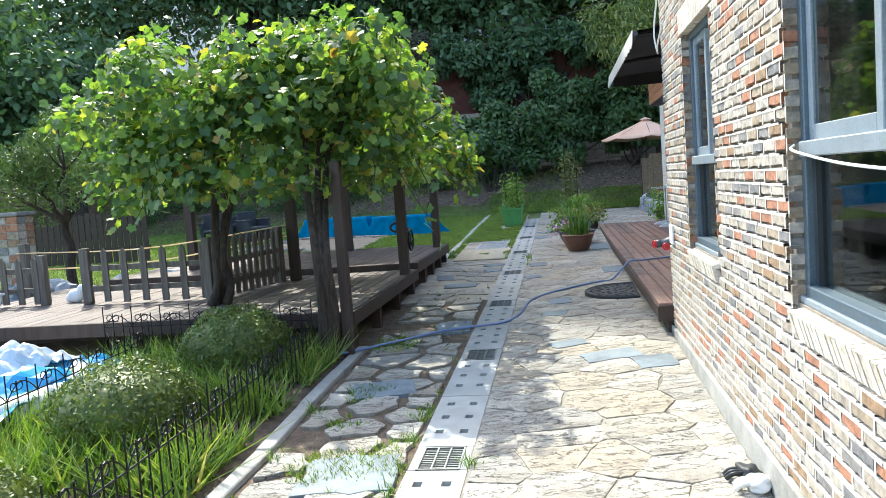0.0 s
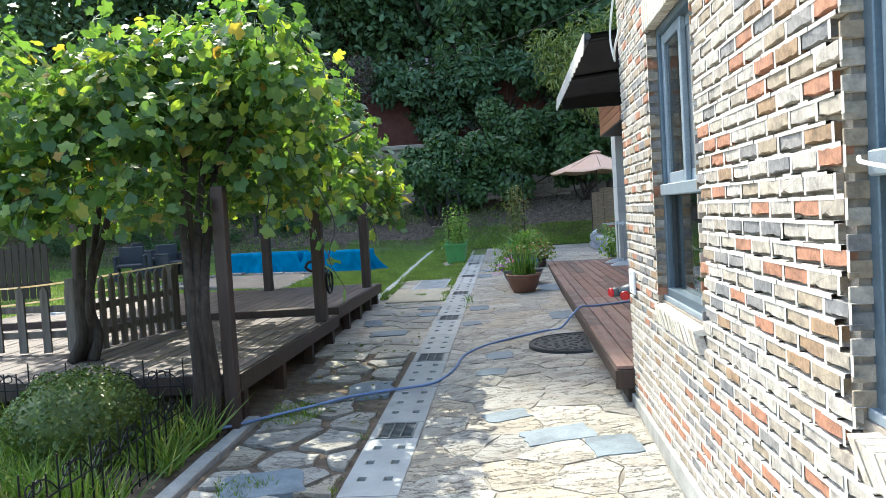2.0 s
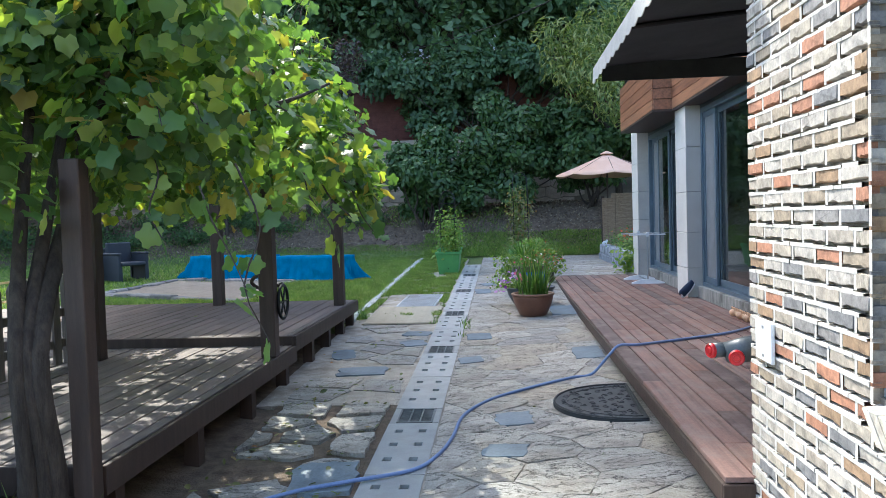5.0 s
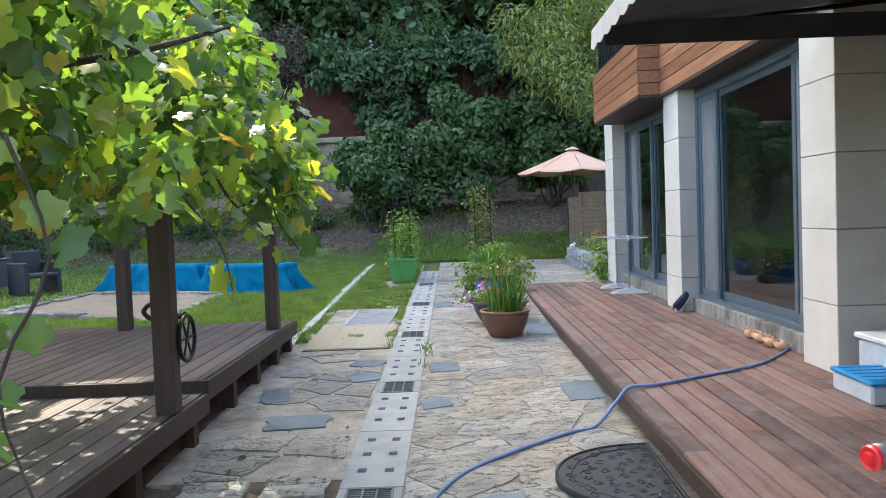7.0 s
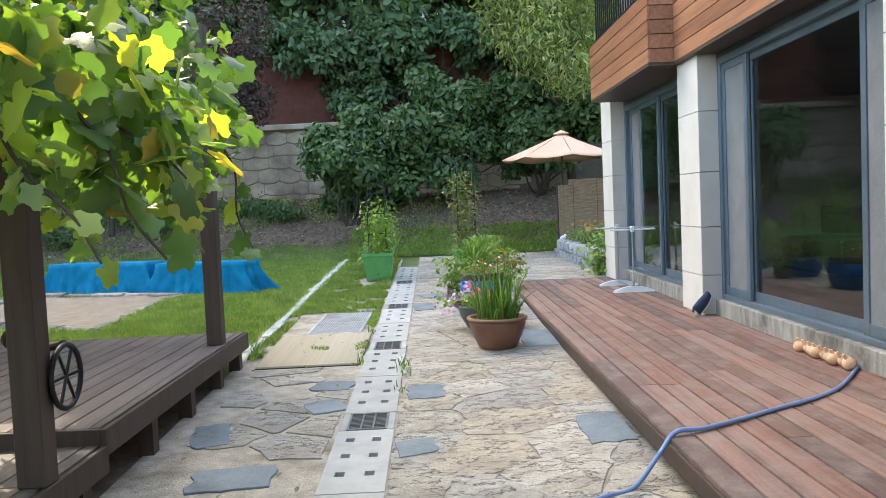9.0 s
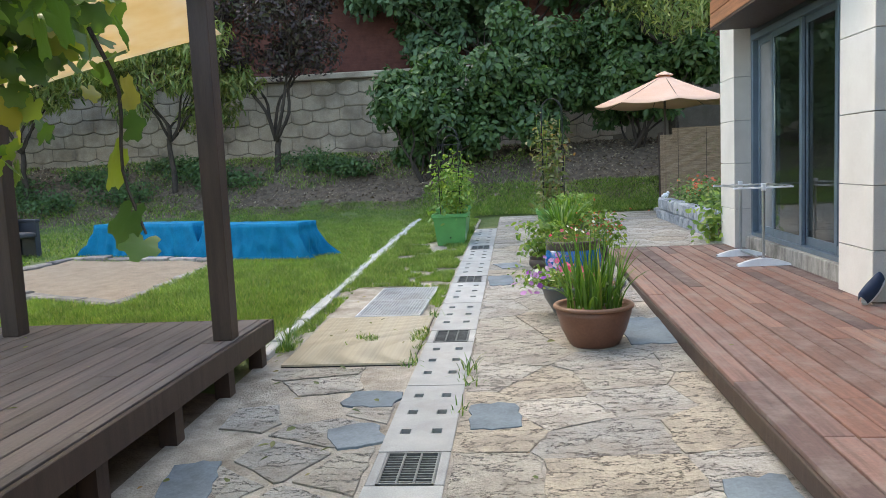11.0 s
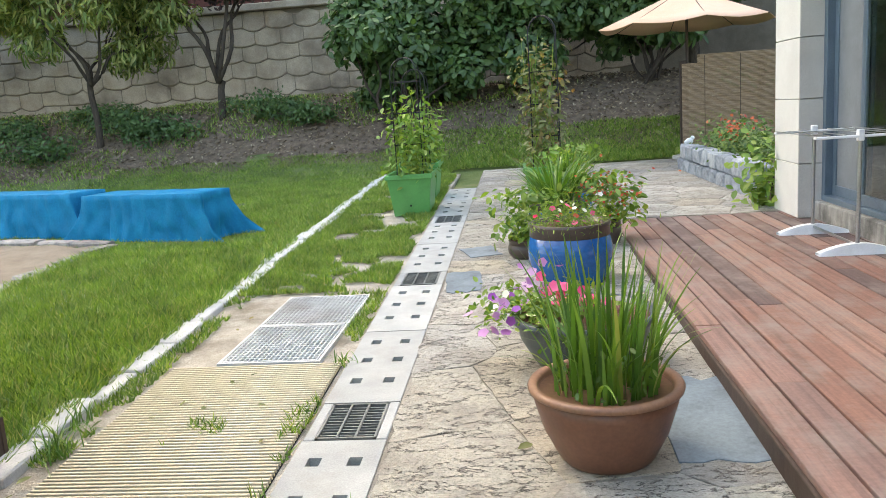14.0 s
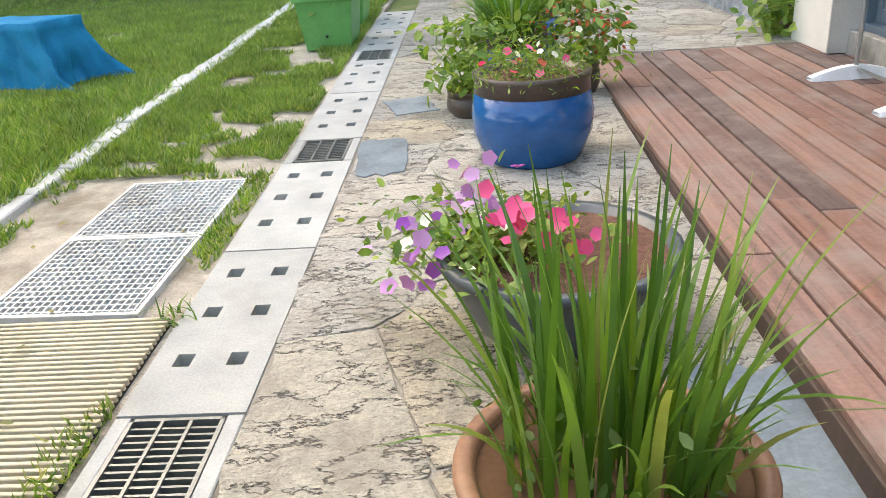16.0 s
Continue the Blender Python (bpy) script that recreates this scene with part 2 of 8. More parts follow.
M_TERRA = surface("terracotta_glaze", [(0.3, (0.136, 0.055, 0.032)), (0.7, (0.2, 0.089, 0.054))], 3, 60, 0.42, 0, 0.1, 0.003)
M_RIM = surface("terracotta_rim", [(0.3, (0.196, 0.09, 0.052)), (0.7, (0.281, 0.153, 0.09))], 4, 60, 0.5, 0, 0.1, 0.003)
M_BLUEPOT = surface("cobalt_glaze", [(0.3, (0.006, 0.072, 0.23)), (0.7, (0.012, 0.12, 0.34))], 3, 40, 0.15, 0, 0.1, 0.003)
M_BROWNGLZ = surface("dark_brown_glaze", [(0.3, (0.05, 0.035, 0.03)), (0.7, (0.10, 0.07, 0.055))], 4, 60, 0.35, 0, 0.1, 0.003)
M_DGREY = plain("dark_grey_ceramic", (0.07, 0.085, 0.095), 0.4)
M_GREENPL = plain("green_plastic", (0.10, 0.32, 0.09), 0.45)
M_POTSOIL = surface("potting_soil", [(0.3, (0.10, 0.045, 0.03)), (0.7, (0.22, 0.11, 0.075))], 30, 160, 0.95, 0, 1.0, 0.02)
M_UMB = surface("faded_peach_canvas", [(0.3, (0.68, 0.40, 0.27)), (0.7, (0.75, 0.48, 0.35))], 2, 120, 0.85, 0, 0.1, 0.004)
M_SAIL = leafy("sand_coloured_sailcloth", [(0.0, (0.80, 0.68, 0.48)), (1.0, (0.84, 0.73, 0.55))], 0.85, 0.6, False, (1.0, 0.98, 0.92))
M_BAMBOO = surface("bamboo_screen", [(0.3, (0.19, 0.125, 0.075)), (0.7, (0.40, 0.29, 0.19))], 4, 60, 0.8, 0, 0.5, 0.006, (2, 2, 26))
M_BLOCK = pieces_mat("split_block", [(0.30, 0.32, 0.34), (0.36, 0.38, 0.39), (0.26, 0.28, 0.30)], 0.9, (6, 6, 6), 0.8, 0.01)
M_EDGE = pieces_mat("edging_stone", [(0.22, 0.20, 0.175), (0.30, 0.28, 0.25), (0.16, 0.15, 0.14)], 0.9, (6, 6, 6), 0.8, 0.01)
M_WHITEPL = plain("white_plastic", (0.78, 0.79, 0.79), 0.35)
M_HOSE = plain("blue_hose_rubber", (0.16, 0.24, 0.44), 0.4)
M_RED = plain("red_plastic", (0.55, 0.02, 0.025), 0.3)
M_RUBBER = surface("black_rubber", [(0.3, (0.014, 0.017, 0.02)), (0.7, (0.03, 0.035, 0.04))], 8, 90, 0.5, 0, 0.4, 0.004)
M_NAVY = plain("navy_cloth", (0.02, 0.035, 0.07), 0.8)
M_CORAL = plain("peach_plastic", (0.74, 0.45, 0.27), 0.5)
# dark colour that paints the shade in the retaining wall's grooves
M_SEAMSHADE = surface("wall_seam_shade", [(0.3, (0.17, 0.14, 0.105)), (0.7, (0.26, 0.22, 0.17))], 3, 50, 0.95)
M_RETAIN = surface("retaining_concrete", [(0.3, (0.36, 0.285, 0.21)), (0.7, (0.50, 0.425, 0.335))], 2.5, 40, 0.9, 0, 0.8, 0.02, stain=(0.17, 0.135, 0.105), stain_scale=0.8)
M_REDBRICK = surface("dark_red_brick_wall", [(0.3, (0.12, 0.042, 0.032)), (0.7, (0.19, 0.07, 0.05))], 6, 50, 0.9, 0, 0.5, 0.01)
M_APART = surface("pale_apartment_render", [(0.3, (0.44, 0.46, 0.50)), (0.7, (0.56, 0.58, 0.61))], 0.4, 20, 0.85, 0, 0.1, 0.01)
M_APGLASS = plain("apartment_glass", (0.06, 0.08, 0.10), 0.15)
M_KERB = surface("white_granite_kerb", [(0.3, (0.38, 0.385, 0.38)), (0.7, (0.56, 0.56, 0.545))], 6, 120, 0.8, 0, 0.6, 0.01, stain=(0.27, 0.25, 0.19))
M_AWN = surface("charcoal_awning", [(0.3, (0.025, 0.027, 0.03)), (0.7, (0.045, 0.047, 0.05))], 5, 80, 0.8, 0, 0.2, 0.004)
M_AWNW = plain("cream_awning_edge", (0.50, 0.48, 0.44), 0.8)
# indoor colours kept low: the gloom behind the glass is painted in
M_INT = surface("room_gloom", [(0.3, (0.16, 0.14, 0.12)), (0.7, (0.24, 0.21, 0.18))], 2, 60, 0.9)
M_INTD = surface("furniture_gloom", [(0.3, (0.05, 0.055, 0.06)), (0.7, (0.09, 0.095, 0.10))], 2, 60, 0.9)
M_WICKER = plain("dark_wicker", (0.035, 0.038, 0.045), 0.6)
M_BLUEPL = plain("bright_blue_plastic", (0.02, 0.28, 0.62), 0.35)
M_CLEARPL = plain("cloudy_plastic", (0.55, 0.60, 0.66), 0.3)
M_MINT = plain("mint_sheet", (0.22, 0.62, 0.48), 0.35)

L_GRAPE = leafy("grape_leaf", [(0.0, (0.065, 0.125, 0.042)), (0.35, (0.095, 0.175, 0.055)), (0.7, (0.155, 0.25, 0.068)), (0.9, (0.29, 0.36, 0.07)), (0.975, (0.36, 0.33, 0.07)), (1.0, (0.34, 0.20, 0.06))], 0.35, 0.5)
L_SHRUB = leafy("shrub_leaf", [(0.0, (0.04, 0.086, 0.029)), (0.5, (0.063, 0.127, 0.04)), (1.0, (0.103, 0.172, 0.057))], 0.5, 0.25)
L_BACK = leafy("woodland_leaf", [(0.0, (0.052, 0.104, 0.047)), (0.5, (0.085, 0.156, 0.068)), (1.0, (0.13, 0.208, 0.095))], 0.55, 0.25)
L_BOX = leafy("boxwood_leaf", [(0.0, (0.05, 0.09, 0.02)), (0.5, (0.10, 0.15, 0.03)), (1.0, (0.20, 0.23, 0.05))], 0.45, 0.2, False)
L_PEACH = leafy("peach_leaf", [(0.0, (0.09, 0.15, 0.04)), (0.5, (0.19, 0.24, 0.07)), (1.0, (0.36, 0.37, 0.14))], 0.5, 0.3)
L_PLUM = leafy("plum_leaf", [(0.0, (0.03, 0.02, 0.022)), (0.5, (0.055, 0.03, 0.032)), (1.0, (0.06, 0.06, 0.03))], 0.5, 0.2)
L_BLADE = leafy("strap_leaf", [(0.0, (0.06, 0.14, 0.025)), (0.5, (0.10, 0.21, 0.035)), (0.9, (0.17, 0.28, 0.05)), (1.0, (0.30, 0.27, 0.10))], 0.4, 0.3)
L_VEG = leafy("vegetable_leaf", [(0.0, (0.10, 0.20, 0.03)), (0.5, (0.17, 0.28, 0.05)), (1.0, (0.30, 0.36, 0.08))], 0.5, 0.35)
L_VEGD = leafy("dark_herb_leaf", [(0.0, (0.05, 0.11, 0.025)), (0.5, (0.10, 0.18, 0.04)), (1.0, (0.20, 0.27, 0.07))], 0.5, 0.3)
L_DRYVEG = leafy("fading_vine_leaf", [(0.0, (0.10, 0.14, 0.05)), (0.6, (0.18, 0.19, 0.08)), (0.9, (0.26, 0.20, 0.10)), (1.0, (0.30, 0.13, 0.05))], 0.6, 0.3)
L_LITTER = leafy("dead_leaf", [(0.0, (0.06, 0.04, 0.025)), (0.4, (0.14, 0.095, 0.06)), (0.75, (0.24, 0.18, 0.12)), (1.0, (0.40, 0.34, 0.26))], 0.8, 0.1, False)
L_GRASS = leafy("grass_blade", [(0.0, (0.07, 0.14, 0.022)), (0.45, (0.15, 0.25, 0.04)), (0.85, (0.26, 0.35, 0.075)), (1.0, (0.42, 0.38, 0.18))], 0.5, 0.3, False)
L_PINE = leafy("pine_needle", [(0.0, (0.06, 0.11, 0.03)), (1.0, (0.13, 0.19, 0.06))], 0.5, 0.2, False)
L_PINK = leafy("pink_petal", [(0.0, (0.70, 0.04, 0.22)), (0.6, (0.80, 0.12, 0.36)), (1.0, (0.62, 0.02, 0.10))], 0.5, 0.3, False)
L_PURPLE = leafy("purple_petal", [(0.0, (0.28, 0.05, 0.42)), (0.6, (0.55, 0.25, 0.62)), (1.0, (0.72, 0.60, 0.75))], 0.5, 0.3, False)
L_WHITEF = leafy("white_petal", [(0.0, (0.75, 0.74, 0.70)), (1.0, (0.80, 0.78, 0.76))], 0.5, 0.3, False)
L_REDF = leafy("red_petal", [(0.0, (0.50, 0.05, 0.02)), (0.6, (0.58, 0.13, 0.03)), (1.0, (0.40, 0.03, 0.02))], 0.5, 0.2, False)


# ---- building helpers ----
def part(name, bm, material, parent=None, label="", smooth=False):
    me = bpy.data.meshes.new(name)
    if smooth:
        for f in bm.faces:
            f.smooth = True
    bm.to_mesh(me)
    bm.free()
    me.materials.append(material)
    ob = new(name, me)
    ob.parent = parent
    return tagged(ob, label)


def raw(name, verts, faces, material, parent=None, label="", smooth=False):
    me = bpy.data.meshes.new(name)
    me.from_pydata([tuple(v) for v in verts], [], faces)
    if smooth:
        me.polygons.foreach_set("use_smooth", [True] * len(me.polygons))
    me.materials.append(material)
    ob = new(name, me)
    ob.parent = parent
    return tagged(ob, label)


def thing(name, label, category, loc=(0, 0, 0), group="", kind="", rz=0):
    ob = new(name)
    ob.matrix_basis = pose(*loc, 0, 0, rz)
    return tagged(ob, label, category, group, kind)


def setting(ob, label, category):
    return tagged(ob, label, category, "", "structure")


def box(bm, a, b, m=None, bevel=0.0):
    x0, y0, z0 = a
    x1, y1, z1 = b
    g = bmesh.ops.create_cube(bm, size=1.0)
    vs = g["verts"]
    bmesh.ops.transform(bm, matrix=Matrix.Translation(((x0 + x1) / 2, (y0 + y1) / 2, (z0 + z1) / 2)) @ Matrix.Diagonal((x1 - x0, y1 - y0, z1 - z0, 1)), verts=vs)
    if bevel:
        es = list({e for v in vs for e in v.link_edges})
        r = bmesh.ops.bevel(bm, geom=es, offset=bevel, segments=1, affect="EDGES")
        vs = list({v for f in r["faces"] for v in f.verts} | {v for v in vs if v.is_valid})
    if m is not None:
        bmesh.ops.transform(bm, matrix=m, verts=vs)
    return bm


def boxes(*specs, bevel=0.0):
    bm = bmesh.new()
    for a, b in specs:
        box(bm, a, b, None, bevel)
    return bm


def tube(bm, pts, radii, seg=8, caps=True):
    """A tapered tube along pts."""
    pts = [Vector(p) for p in pts]
    if isinstance(radii, (int, float)):
        radii = [radii] * len(pts)
    rings, up = [], Vector((0.3, 0.1, 1))
    for i, p in enumerate(pts):
        d = (pts[min(i + 1, len(pts) - 1)] - pts[max(i - 1, 0)]).normalized()
        if abs(d.dot(up.normalized())) > 0.95:
            up = Vector((1, 0.2, 0.1))
        u = d.cross(up).normalized()
        w = u.cross(d)
        rings.append([bm.verts.new(p + (u * math.cos(2 * math.pi * k / seg) + w * math.sin(2 * math.pi * k / seg)) * radii[i]) for k in range(seg)])
    for a, b in zip(rings, rings[1:]):
        for k in range(seg):
            bm.faces.new((a[k], a[(k + 1) % seg], b[(k + 1) % seg], b[k]))
    if caps:
        bm.faces.new(rings[0][::-1])
        bm.faces.new(rings[-1])
    return bm


def lathe(profile, seg=36):
    """A turned body from (radius, height) pairs."""
    bm = bmesh.new()
    rings = [[bm.verts.new((r * math.cos(2 * math.pi * k / seg), r * math.sin(2 * math.pi * k / seg), z)) for k in range(seg)] for r, z in profile]
    for a, b in zip(rings, rings[1:]):
        for k in range(seg):
            bm.faces.new((a[k], a[(k + 1) % seg], b[(k + 1) % seg], b[k]))
    bm.faces.new(rings[0][::-1])
    bm.faces.new(rings[-1])
    return bm


def curve_pts(pts, n=10):
    """A smooth line through pts."""
    pts = [Vector(p) for p in pts]
    q = [pts[0] * 2 - pts[1], *pts, pts[-1] * 2 - pts[-2]]
    out = []
    for i in range(1, len(q) - 2):
        for k in range(n):
            t = k / n
            out.append(0.5 * ((2 * q[i]) + (q[i + 1] - q[i - 1]) * t + (2 * q[i - 1] - 5 * q[i] + 4 * q[i + 1] - q[i + 2]) * t * t + (3 * q[i] - q[i - 1] - 3 * q[i + 1] + q[i + 2]) * t ** 3))
    return out + [pts[-1]]


RNG = np.random.default_rng(7)


def lobed_leaf(n=30):
    """A five-lobed, toothed leaf, folded a little along its midrib."""
    vs = [(0, 0.42, 0.03)]
    for i in range(n):
        a = 2 * math.pi * i / n - math.pi / 2
        d = abs((a + math.pi / 2 + math.pi) % (2 * math.pi) - math.pi)
        rr = 0.46 * (1 + 0.17 * math.cos(5 * (a - math.pi / 2))) * (1 + 0.045 * (-1) ** i) * (0.55 if d < 0.15 else 1.0)
        vs.append((rr * math.cos(a) * 1.05, 0.42 + rr * math.sin(a), 0.12 * abs(rr * math.cos(a)) - 0.35 * rr * rr + 0.02 * math.sin(a * 5)))
    return vs, [(0, 1 + i, 1 + (i + 1) % n, 1 + (i + 2) % n) for i in range(0, n, 2)]


LEAF_SHAPES = {
    "oval": ([(0, 0, 0), (-0.24, 0.3, 0.06), (-0.22, 0.68, 0.05), (0, 1, -0.05), (0.22, 0.68, 0.05), (0.24, 0.3, 0.06)], [(0, 3, 2, 1), (0, 5, 4, 3)]),
    "long": ([(0, 0, 0), (-0.11, 0.3, 0.03), (-0.1, 0.65, 0.0), (0, 1, -0.12), (0.1, 0.65, 0.0), (0.11, 0.3, 0.03)], [(0, 3, 2, 1), (0, 5, 4, 3)]),
    "grape": ([(0, 0.14, 0), (-0.26, -0.06, 0.04), (-0.48, 0.14, 0.0), (-0.47, 0.36, 0.04), (-0.5, 0.58, -0.04), (-0.3, 0.72, 0.03), (-0.16, 0.86, 0.0), (0, 1.02, -0.1), (0.16, 0.86, 0.0), (0.3, 0.72, 0.03), (0.5, 0.58, -0.04), (0.47, 0.36, 0.04), (0.48, 0.14, 0.0), (0.26, -0.06, 0.04)],
              [(0, 3, 2, 1), (0, 5, 4, 3), (0, 7, 6, 5), (0, 9, 8, 7), (0, 11, 10, 9), (0, 13, 12, 11)]),
    "vine": lobed_leaf(),
    "petal": ([(0, 0, 0)] + [((0.5 if k % 2 else 0.41) * math.cos(k * math.pi / 5), (0.5 if k % 2 else 0.41) * math.sin(k * math.pi / 5), 0.13 if k % 2 else 0.19) for k in range(10)], [(0, 1 + k, 1 + (k + 1) % 10, 1 + (k + 2) % 10) for k in range(0, 10, 2)]),
    "tri": ([(-0.06, 0, 0), (0.06, 0, 0), (0.0, 1, 0)], [(0, 1, 2)]),
}


def leaves(name, pts, normals, size, material, parent=None, shape="oval", spread=0.6, hang=0.0, label="", along=None):
    """Many leaves in one mesh, at pts, facing about along normals."""
    pts, n = np.asarray(pts, float), np.asarray(normals, float)
    k = len(pts)
    n = n / (np.linalg.norm(n, axis=1, keepdims=True) + 1e-9) + RNG.normal(0, spread, (k, 3))
    n /= np.linalg.norm(n, axis=1, keepdims=True) + 1e-9
    t = RNG.normal(0, 1, (k, 3)) if along is None else np.asarray(along, float) + RNG.normal(0, 0.25, (k, 3))
    t[:, 2] -= hang * 2
    t -= n * (t * n).sum(1, keepdims=True)
    t /= np.linalg.norm(t, axis=1, keepdims=True) + 1e-9
    s = np.cross(t, n)
    v0, f0 = LEAF_SHAPES[shape]
    v0 = np.array(v0, float)
    sz = RNG.uniform(*size, (k, 1, 1)) if isinstance(size, tuple) else np.asarray(size).reshape(k, 1, 1)
    v = pts[:, None, :] + sz * (v0[None, :, 0:1] * s[:, None] + v0[None, :, 1:2] * t[:, None] + v0[None, :, 2:3] * n[:, None])
    m = len(v0)
    me = bpy.data.meshes.new(name)
    lens = np.array([len(f) for f in f0])
    flat = np.concatenate([np.array(f) for f in f0])
    loops = (flat[None, :] + (np.arange(k) * m)[:, None]).ravel().astype(np.int32)
    totals = np.tile(lens, k)
    starts = np.concatenate([[0], np.cumsum(totals)[:-1]])
    me.vertices.add(k * m)
    me.vertices.foreach_set("co", v.reshape(-1).astype(np.float32))
    me.loops.add(len(loops))
    me.loops.foreach_set("vertex_index", loops)
    me.polygons.add(len(totals))
    me.polygons.foreach_set("loop_start", starts.astype(np.int32))
    me.update(calc_edges=True)
    me.validate()
    me.materials.append(material)
    ob = new(name, me)
    ob.parent = parent
    return tagged(ob, label)


def blades(name, roots, heights, leans, width, material, parent=None, segs=5, label=""):
    """Curved strap leaves from roots."""
    vs, fs = [], []
    for r, h, l in zip(roots, heights, leans):
        a = random.uniform(0, 2 * math.pi)
        side = Vector((-l[1], l[0], 0))
        side = side.normalized() if side.length > 1e-6 else Vector((math.cos(a), math.sin(a), 0))
        side = (side + Vector((math.cos(a), math.sin(a), 0)) * 0.5).normalized()
        w = width * random.uniform(0.7, 1.25)
        base = len(vs)
        droop = random.uniform(0.2, 0.5)
        for i in range(segs + 1):
            t = i / segs
            p = Vector(r) + Vector((l[0] * t ** 1.7, l[1] * t ** 1.7, h * (t - droop * math.hypot(*l) / max(h, 0.01) * t ** 3)))
            hw = w * (1 - t ** 2.2) * 0.5 + 0.0006
            vs += [p - side * hw, p + side * hw]
        for i in range(segs):
            b = base + 2 * i
            fs.append((b, b + 1, b + 3, b + 2))
    return raw(name, vs, fs, material, parent, label)


def gz(x, y):
    """The height of the paving and lawn."""
    yy = min(y, 24.0)
    fall = 0.055 * (1 - max(0.0, min(1.0, (yy - 8) / 13)))
    return -0.11 + 0.0305 * (yy - 12.9) + fall * max(0.0, min(x, 1.0) + 0.7)


def bank(x, y):
    """The land: lawn, then an earth bank up to the retaining wall."""
    z = gz(x, y)
    if y > 24.5:
        t = min(1.0, (y - 24.5 - max(0.0, -x - 6) * 0.06) / 4.0)
        t = max(0.0, t)
        z += 1.45 * (t * t * (3 - 2 * t)) + 0.08 * noise.noise((x * 0.8, y * 0.8, 3.1)) * min(1, t * 4)
    return z


# ---- land ----
def land():
    xs = sorted({round(v, 3) for v in [-400, -200, -100, -60, -45, *np.arange(-34, 16.01, 0.5), 20, 30, 60, 120, 250, 400]})
    ys = sorted({round(v, 3) for v in [-200, -100, -50, -25, *np.arange(-12, 29.81, 0.5), 29.95, 30.3, 31, 34, 45, 70, 120, 250, 600]})

    def height(x, y):
        if y > 30.1:
            return 3.7
        z = bank(x, min(y, 29.0))
        # the beds and slabs lie above this sheet
        if -2.3 < x < 2.7 and -3 < y < 25.2:
            z -= 0.06
        return z + 0.012 * noise.noise((x * 1.7, y * 1.7, 0))
    vs = [(x, y, height(x, y)) for y in ys for x in xs]
    n = len(xs)
    fs = [(j * n + i, j * n + i + 1, (j + 1) * n + i + 1, (j + 1) * n + i) for j in range(len(ys) - 1) for i in range(n - 1)]
    me_ob = raw("ground", vs, fs, M_LAWN, smooth=True)
    me_ob.data.materials.append(M_SOIL)
    for p in me_ob.data.polygons:
        c = p.center
        if c.y > 25.6 + 0.5 * noise.noise((c.x * 0.7, 0, 0)) or (c.x < -2.2 and c.y < 14.0 and c.x > -9):
            p.material_index = 1
    setting(me_ob, "green lawn rising to an earth bank", "ground")


land()


def sheet(name, x0, x1, y0, y1, lift, material, step=0.5, edge=0.05):
    """A thin bed that follows the ground."""
    nx, ny = max(1, round((x1 - x0) / step)), max(1, round((y1 - y0) / step))
    vs = []
    for j in range(ny + 1):
        for i in range(nx + 1):
            x, y = x0 + (x1 - x0) * i / nx, y0 + (y1 - y0) * j / ny
            vs.append((x, y, gz(x, y) + lift))
    n = nx + 1
    fs = [(j * n + i, j * n + i + 1, (j + 1) * n + i + 1, (j + 1) * n + i) for j in range(ny) for i in range(nx)]
    rim = [i for i in range(n)] + [j * n + nx for j in range(1, ny + 1)] + [ny * n + i for i in range(nx - 1, -1, -1)] + [j * n for j in range(ny - 1, 0, -1)]
    k = len(vs)
    vs += [(vs[i][0], vs[i][1], vs[i][2] - edge - 0.08) for i in rim]
    fs += [(rim[(a + 1) % len(rim)], rim[a], k + a, k + (a + 1) % len(rim)) for a in range(len(rim))]
    return raw(name, vs, fs, material, smooth=False)


TRENCH_X0, TRENCH_X1 = -1.03, -0.66
paving_r = setting(sheet("pavement", TRENCH_X1, 0.96, -3.0, 25.0, -0.004, M_JOINT), "irregular beige flagstone paving in sandy mortar", "pavement")
paving_l = setting(sheet("pavement", -2.05, TRENCH_X0, -3.0, 10.6, -0.02, M_SOIL), "irregular flagstones set in bare earth", "pavement")
paving_e = setting(sheet("pavement", 0.96, 2.6, 19.75, 25.0, -0.004, M_JOINT), "pale flagstone paving past the deck", "pavement")
sand_l = setting(sheet("pavement", -2.24, TRENCH_X0, 10.6, 25.0, -0.02, M_SANDBED), "sandy bed with sunken stones and metal gratings", "pavement")


# ---- brick house ----
WX = 0.955          # outer face of the brick wall
HY = 7.88           # its corner
WIN = [(2.35, 4.0, 0.77, 2.37), (5.6, 6.73, 0.77, 2.37)]
Z0, Z1 = -0.12, 3.1


